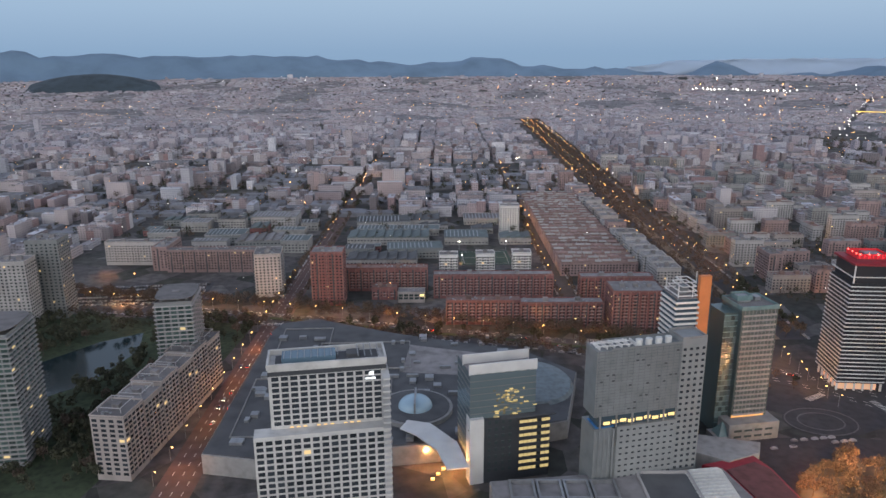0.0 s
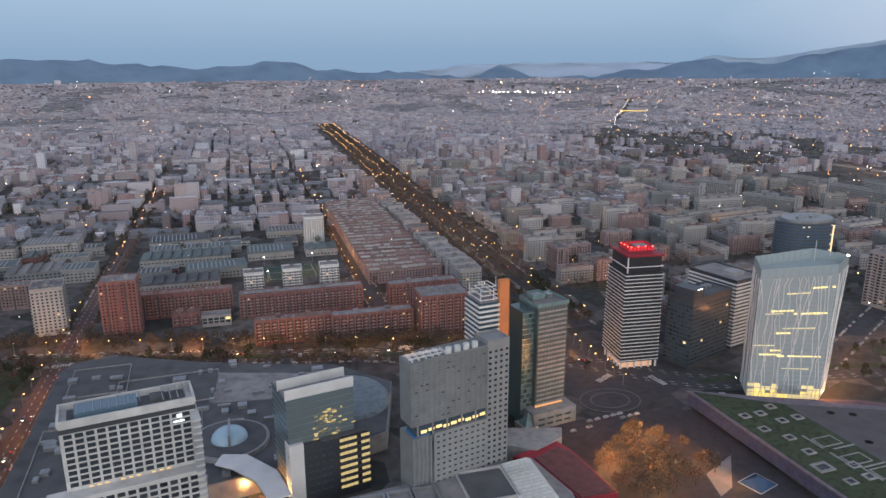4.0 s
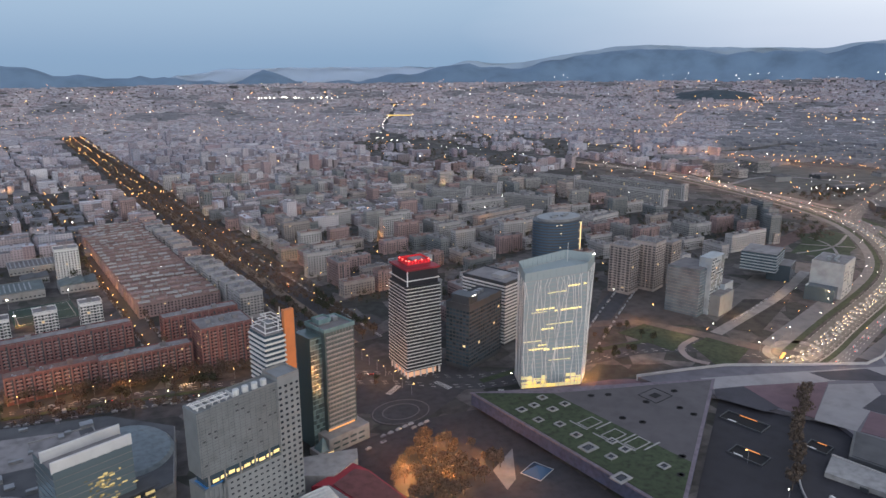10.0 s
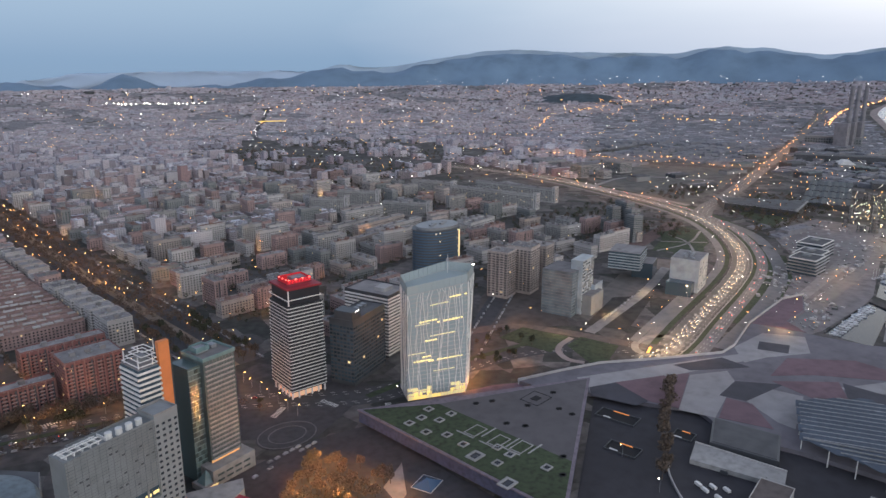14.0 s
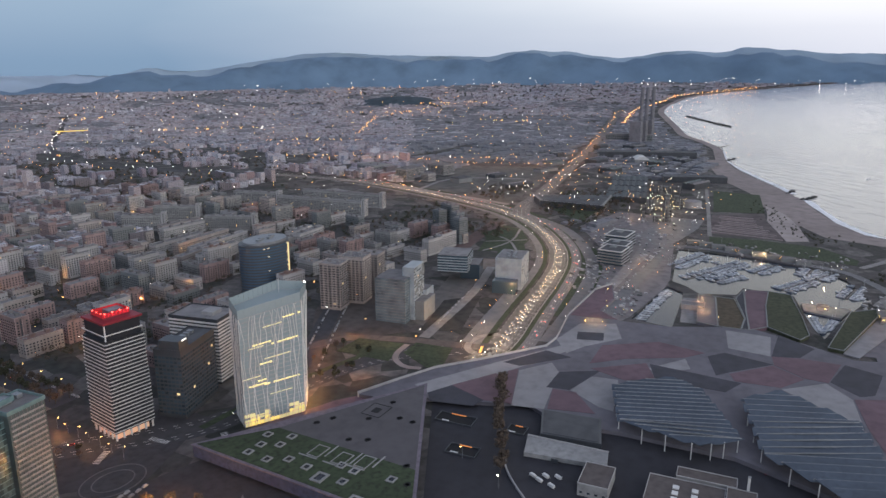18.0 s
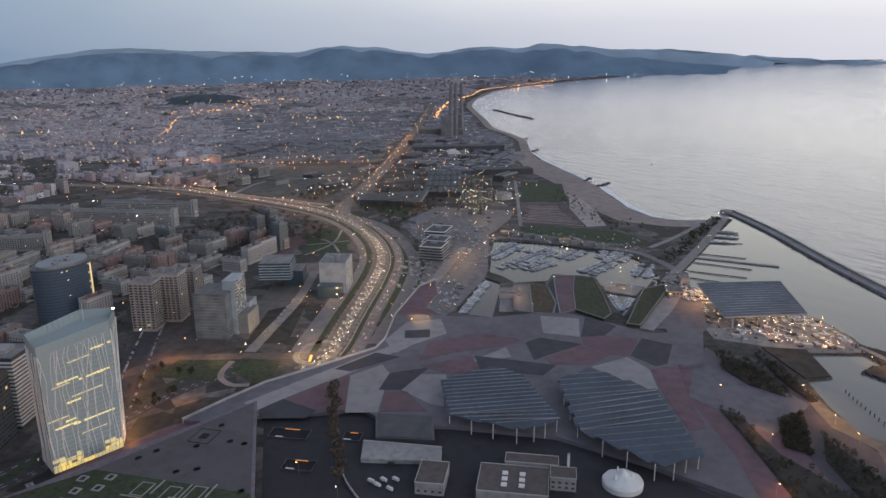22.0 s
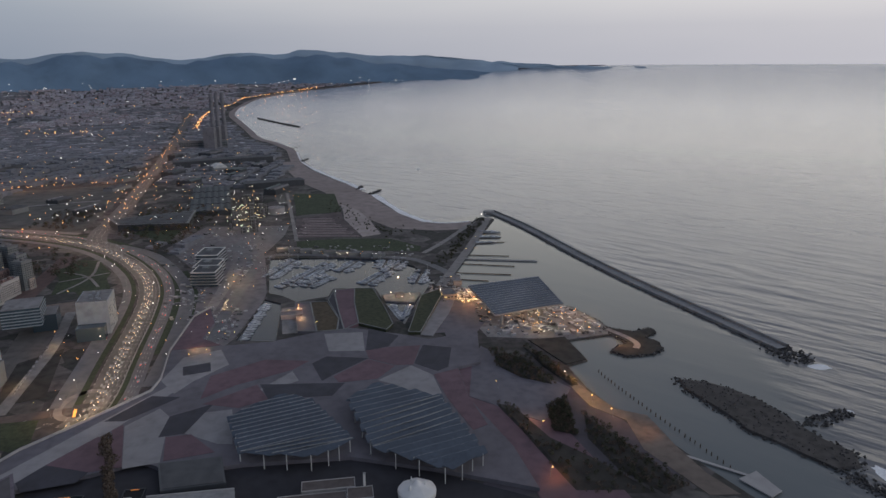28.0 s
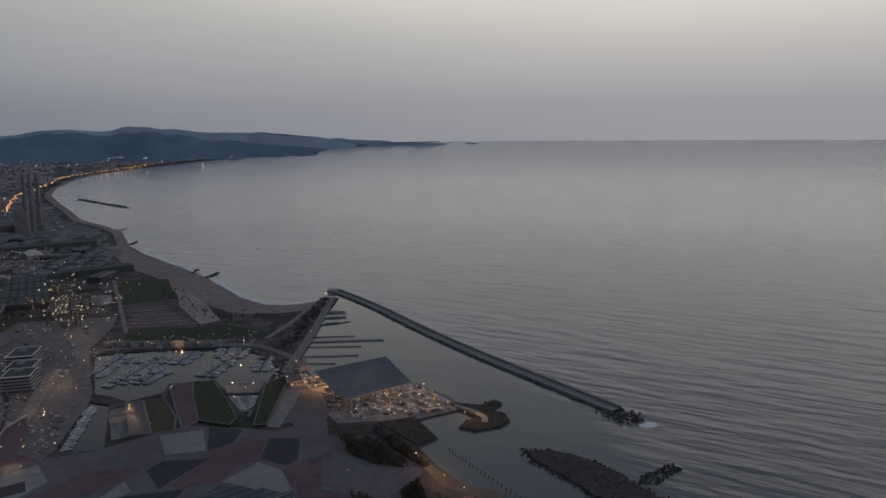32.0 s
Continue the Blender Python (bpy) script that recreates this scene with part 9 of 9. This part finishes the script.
for lane, gap in ((-4.5, 15), (-7.6, 13), (-10.7, 13), (-13.8, 15), (-34, 40), (-38, 50)):
    s = rc.uniform(0, 10)
    while s < cum[-1]:
        x, y = np.interp(s, cum, m_[:, 0]), np.interp(s, cum, m_[:, 1])
        dx, dy = np.interp(s, cum, d_[:, 0]), np.interp(s, cum, d_[:, 1])
        px, py, sg = x - dy * lane, y + dx * lane, (-1 if lane > -20 else 1)
        bodies.append((px, py, 2.5, 4.3, 1.8, 1.4, math.degrees(math.atan2(dy, dx))))
        if lane > -20:
            queue.append((px + dx * 2.4 * sg, py + dy * 2.4 * sg, 2.5, rc.uniform(0.2, 0.34)))
        else:
            tails.append((px - dx * 2.4, py - dy * 2.4, 2.6, 0.35))
        s += gap * rc.uniform(0.6, 1.7)
boxes("motorway_cars", bodies, CARPAINT[1], kind="stuff", label="dense queue of cars on the motorway")
light_cloud("headlight_queue", "bright chain of headlights on the motorway", queue, glow("queue_headlight", (1.0, 0.76, 0.40), 7.0))
light_cloud("tail_light_queue", "red tail lights on the motorway", tails, TAILLIGHT)
orange, pale = [], []
for _ in range(170):
    x, y = rc.uniform(755, 900), rc.uniform(-205, -64)
    if in_poly(x, y, [(910, -66), (850, -182), (803, -205), (766, -212), (750, -162), (760, -76), (800, -64)]):
        (orange if rc.random() < 0.7 else pale).append((x, y, rc.uniform(4, 7), rc.uniform(0.2, 0.42)))
for _ in range(110):
    x, y = rc.uniform(690, 1340), rc.uniform(225, 420)
    if not in_poly(x, y, BASIN):
        (orange if rc.random() < 0.5 else pale).append((x, y, rc.uniform(4, 9), rc.uniform(0.2, 0.42)))
for _ in range(40):
    q = rc.random()
    (orange if rc.random() < 0.5 else pale).append((1148 - 48 * q + rc.uniform(-8, 8), 240 - 215 * q, rc.uniform(4, 7), rc.uniform(0.2, 0.5)))
for _ in range(320):
    x, y = rc.uniform(1300, 2300), rc.uniform(250, 800)
    if math.degrees(math.atan2(x, y)) < shore(math.hypot(x, y)) - 5:
        (orange if rc.random() < 0.55 else pale).append((x, y, rc.uniform(6, 22), rc.uniform(0.35, 0.8)))
orange += lights_along([(1640, 1460), (1764, 1295), (1760, 1035), (1864, 788)], 16, 12) + lights_along([(1746, 1282), (1891, 1290)], 14, 4)
pale += [(898, 20, 8, 0.6), (906, 46, 8, 0.6), (1402, -116, 8, 0.7), (890, 30, 7, 0.45)]
pale += lights_along([(1362, 761), (1485, 672)], 18, 3, 14) + lights_along([(1336, 902), (1406, 1042)], 40, 6)
for cx in (-26, 0, 26):
    orange += [(x, y, z + 2, q * 0.8) for x, y, z, q in lights_along([(x + cx, y) for x, y in AVENUE[1:]], 38, 3)]
orange += lights_along([(200, 1462), (330, 1450), (420, 1440)], 14, 4)
orange += lights_along([(125, 1000), (129, 1600)], 40, 3) + lights_along([(-152, 780), (-152, 1600)], 40, 4)
orange += [(x, y, z, q * 0.75) for x, y, z, q in lights_along(SHOREROAD[1:], 40, 12)] + lights_along([far(*p) for p in ((1601, 1597), (1723, 1354), (1761, 1178), (1948, 931))], 16, 14, 10)
pale += lights_along(MOTORWAY[12:16], 42, 14) + lights_along(MOTORWAY[15:], 70, 16)
orange += lights_along([far(*p) for p in ((2312, 1844), (3109, 2351), (3907, 2529), (4786, 2719))], 24, 12, 10)
pale += [(x, y, z, q * 1.7) for x, y, z, q in lights_along([far(1684, 4882), far(2187, 4447)], 20, 20, 14)]
for a0, a1, real in ((30, 33, 4200), (52, 58, 4300), (56, 62, 5200), (61, 66, 3600), (35, 44, 3300), (44, 52, 2700)):
    p0, p1 = ((real * math.sin(radians(a)), real * math.cos(radians(a))) for a in (a0, a1))
    orange += [(x, y, z, q * 1.3) for x, y, z, q in lights_along([far(*p0), far(*p1)], 26, 24, 12)]
orange += lights_along([far(3400, 1080), far(4405, 1331), far(5300, 1420), far(6500, 1600), far(9000, 1300)], 14, 8)
for _ in range(4200):
    r, az = 650 + 3000 * rc.random() ** 1.4, rc.uniform(-38, 76)
    x, y = r * math.sin(radians(az)), r * math.cos(radians(az))
    if az < shore(r) - 2 and free_land(x, y) and quarter(x, y):
        (orange if rc.random() < 0.8 else pale).append((x, y, bowl(x, y) + rc.uniform(5, 12), rc.choice((0.25, 0.3, 0.4)) * (0.4 + r * 0.0005)))
for _ in range(70):
    r, az = rc.uniform(4390, 4500), rc.uniform(40, 90)
    x, y = r * math.sin(radians(az)), r * math.cos(radians(az))
    pale.append((x, y, bowl(x, y) + 8 + (r - 4390) * 0.3, rc.uniform(1.0, 2.0)))
for _ in range(1300):
    r, az = rc.uniform(650, 4450), rc.triangular(-36, 74, 52)
    x, y = r * math.sin(radians(az)), r * math.cos(radians(az))
    if az < shore(r) - 2:
        (orange if rc.random() < 0.72 else pale).append((x, y, bowl(x, y) + rc.uniform(6, 22), rc.choice((0.2, 0.25, 0.3, 0.35, 0.5, 0.75)) * (0.35 + r * 0.0007)))
light_cloud("town_lamps_orange", "scattered orange lamps across the far town", orange, glow("far_sodium_lamp", (1.0, 0.42, 0.12), 10.0))
light_cloud("town_lamps_white", "scattered white lamps across the far town", pale, glow("far_white_lamp", (1.0, 0.90, 0.74), 12.0))

kerb_cars = []
for line, off in (([(-400, 657), (-160, 612), (0, 572), (120, 542), (240, 500)], 13.2), ([(-400, 657), (-160, 612), (0, 572), (120, 542), (240, 500)], -13.2), ([(196, 392), (262, 402)], 0), ([(200, 386), (258, 396)], 0), ([(115, 560), (117, 1000)], 0), ([(134, 560), (136, 1000)], 0), ([(-160, 640), (-162, 1000)], 0), ([(420, 412), (481, 446), (560, 494), (720, 584), (900, 694)], 9.6), ([(420, 412), (481, 446), (560, 494), (720, 584), (900, 694)], -9.6), ([(250, 560), (252, 1000)], 0), ([(310, 560), (312, 1000)], 0), ([(704, 244), (860, 262), (1080, 270)], 0), ([(620, 392), (742, 420)], 0)):
    l_, r_, m_, d_ = ribbon(line, 1, 0, off)
    cum = np.r_[0, np.cumsum(np.linalg.norm(np.diff(m_, axis=0), axis=1))]
    s = 2.0
    while s < cum[-1]:
        if rc.random() < 0.62:
            x, y = np.interp(s, cum, m_[:, 0]), np.interp(s, cum, m_[:, 1])
            yaw = math.degrees(math.atan2(np.interp(s, cum, d_[:, 1]), np.interp(s, cum, d_[:, 0])))
            kerb_cars += [(x, y, 2.3, 4.3, 1.8, 0.85, yaw), (x, y, 2.95, 2.3, 1.55, 0.6, yaw)]
        s += rc.uniform(5.2, 7.5)
tagged(boxes("kerbside_cars", kerb_cars, PARKED, kind="stuff", label="cars parked nose to tail along the kerbs"), category="parked cars")
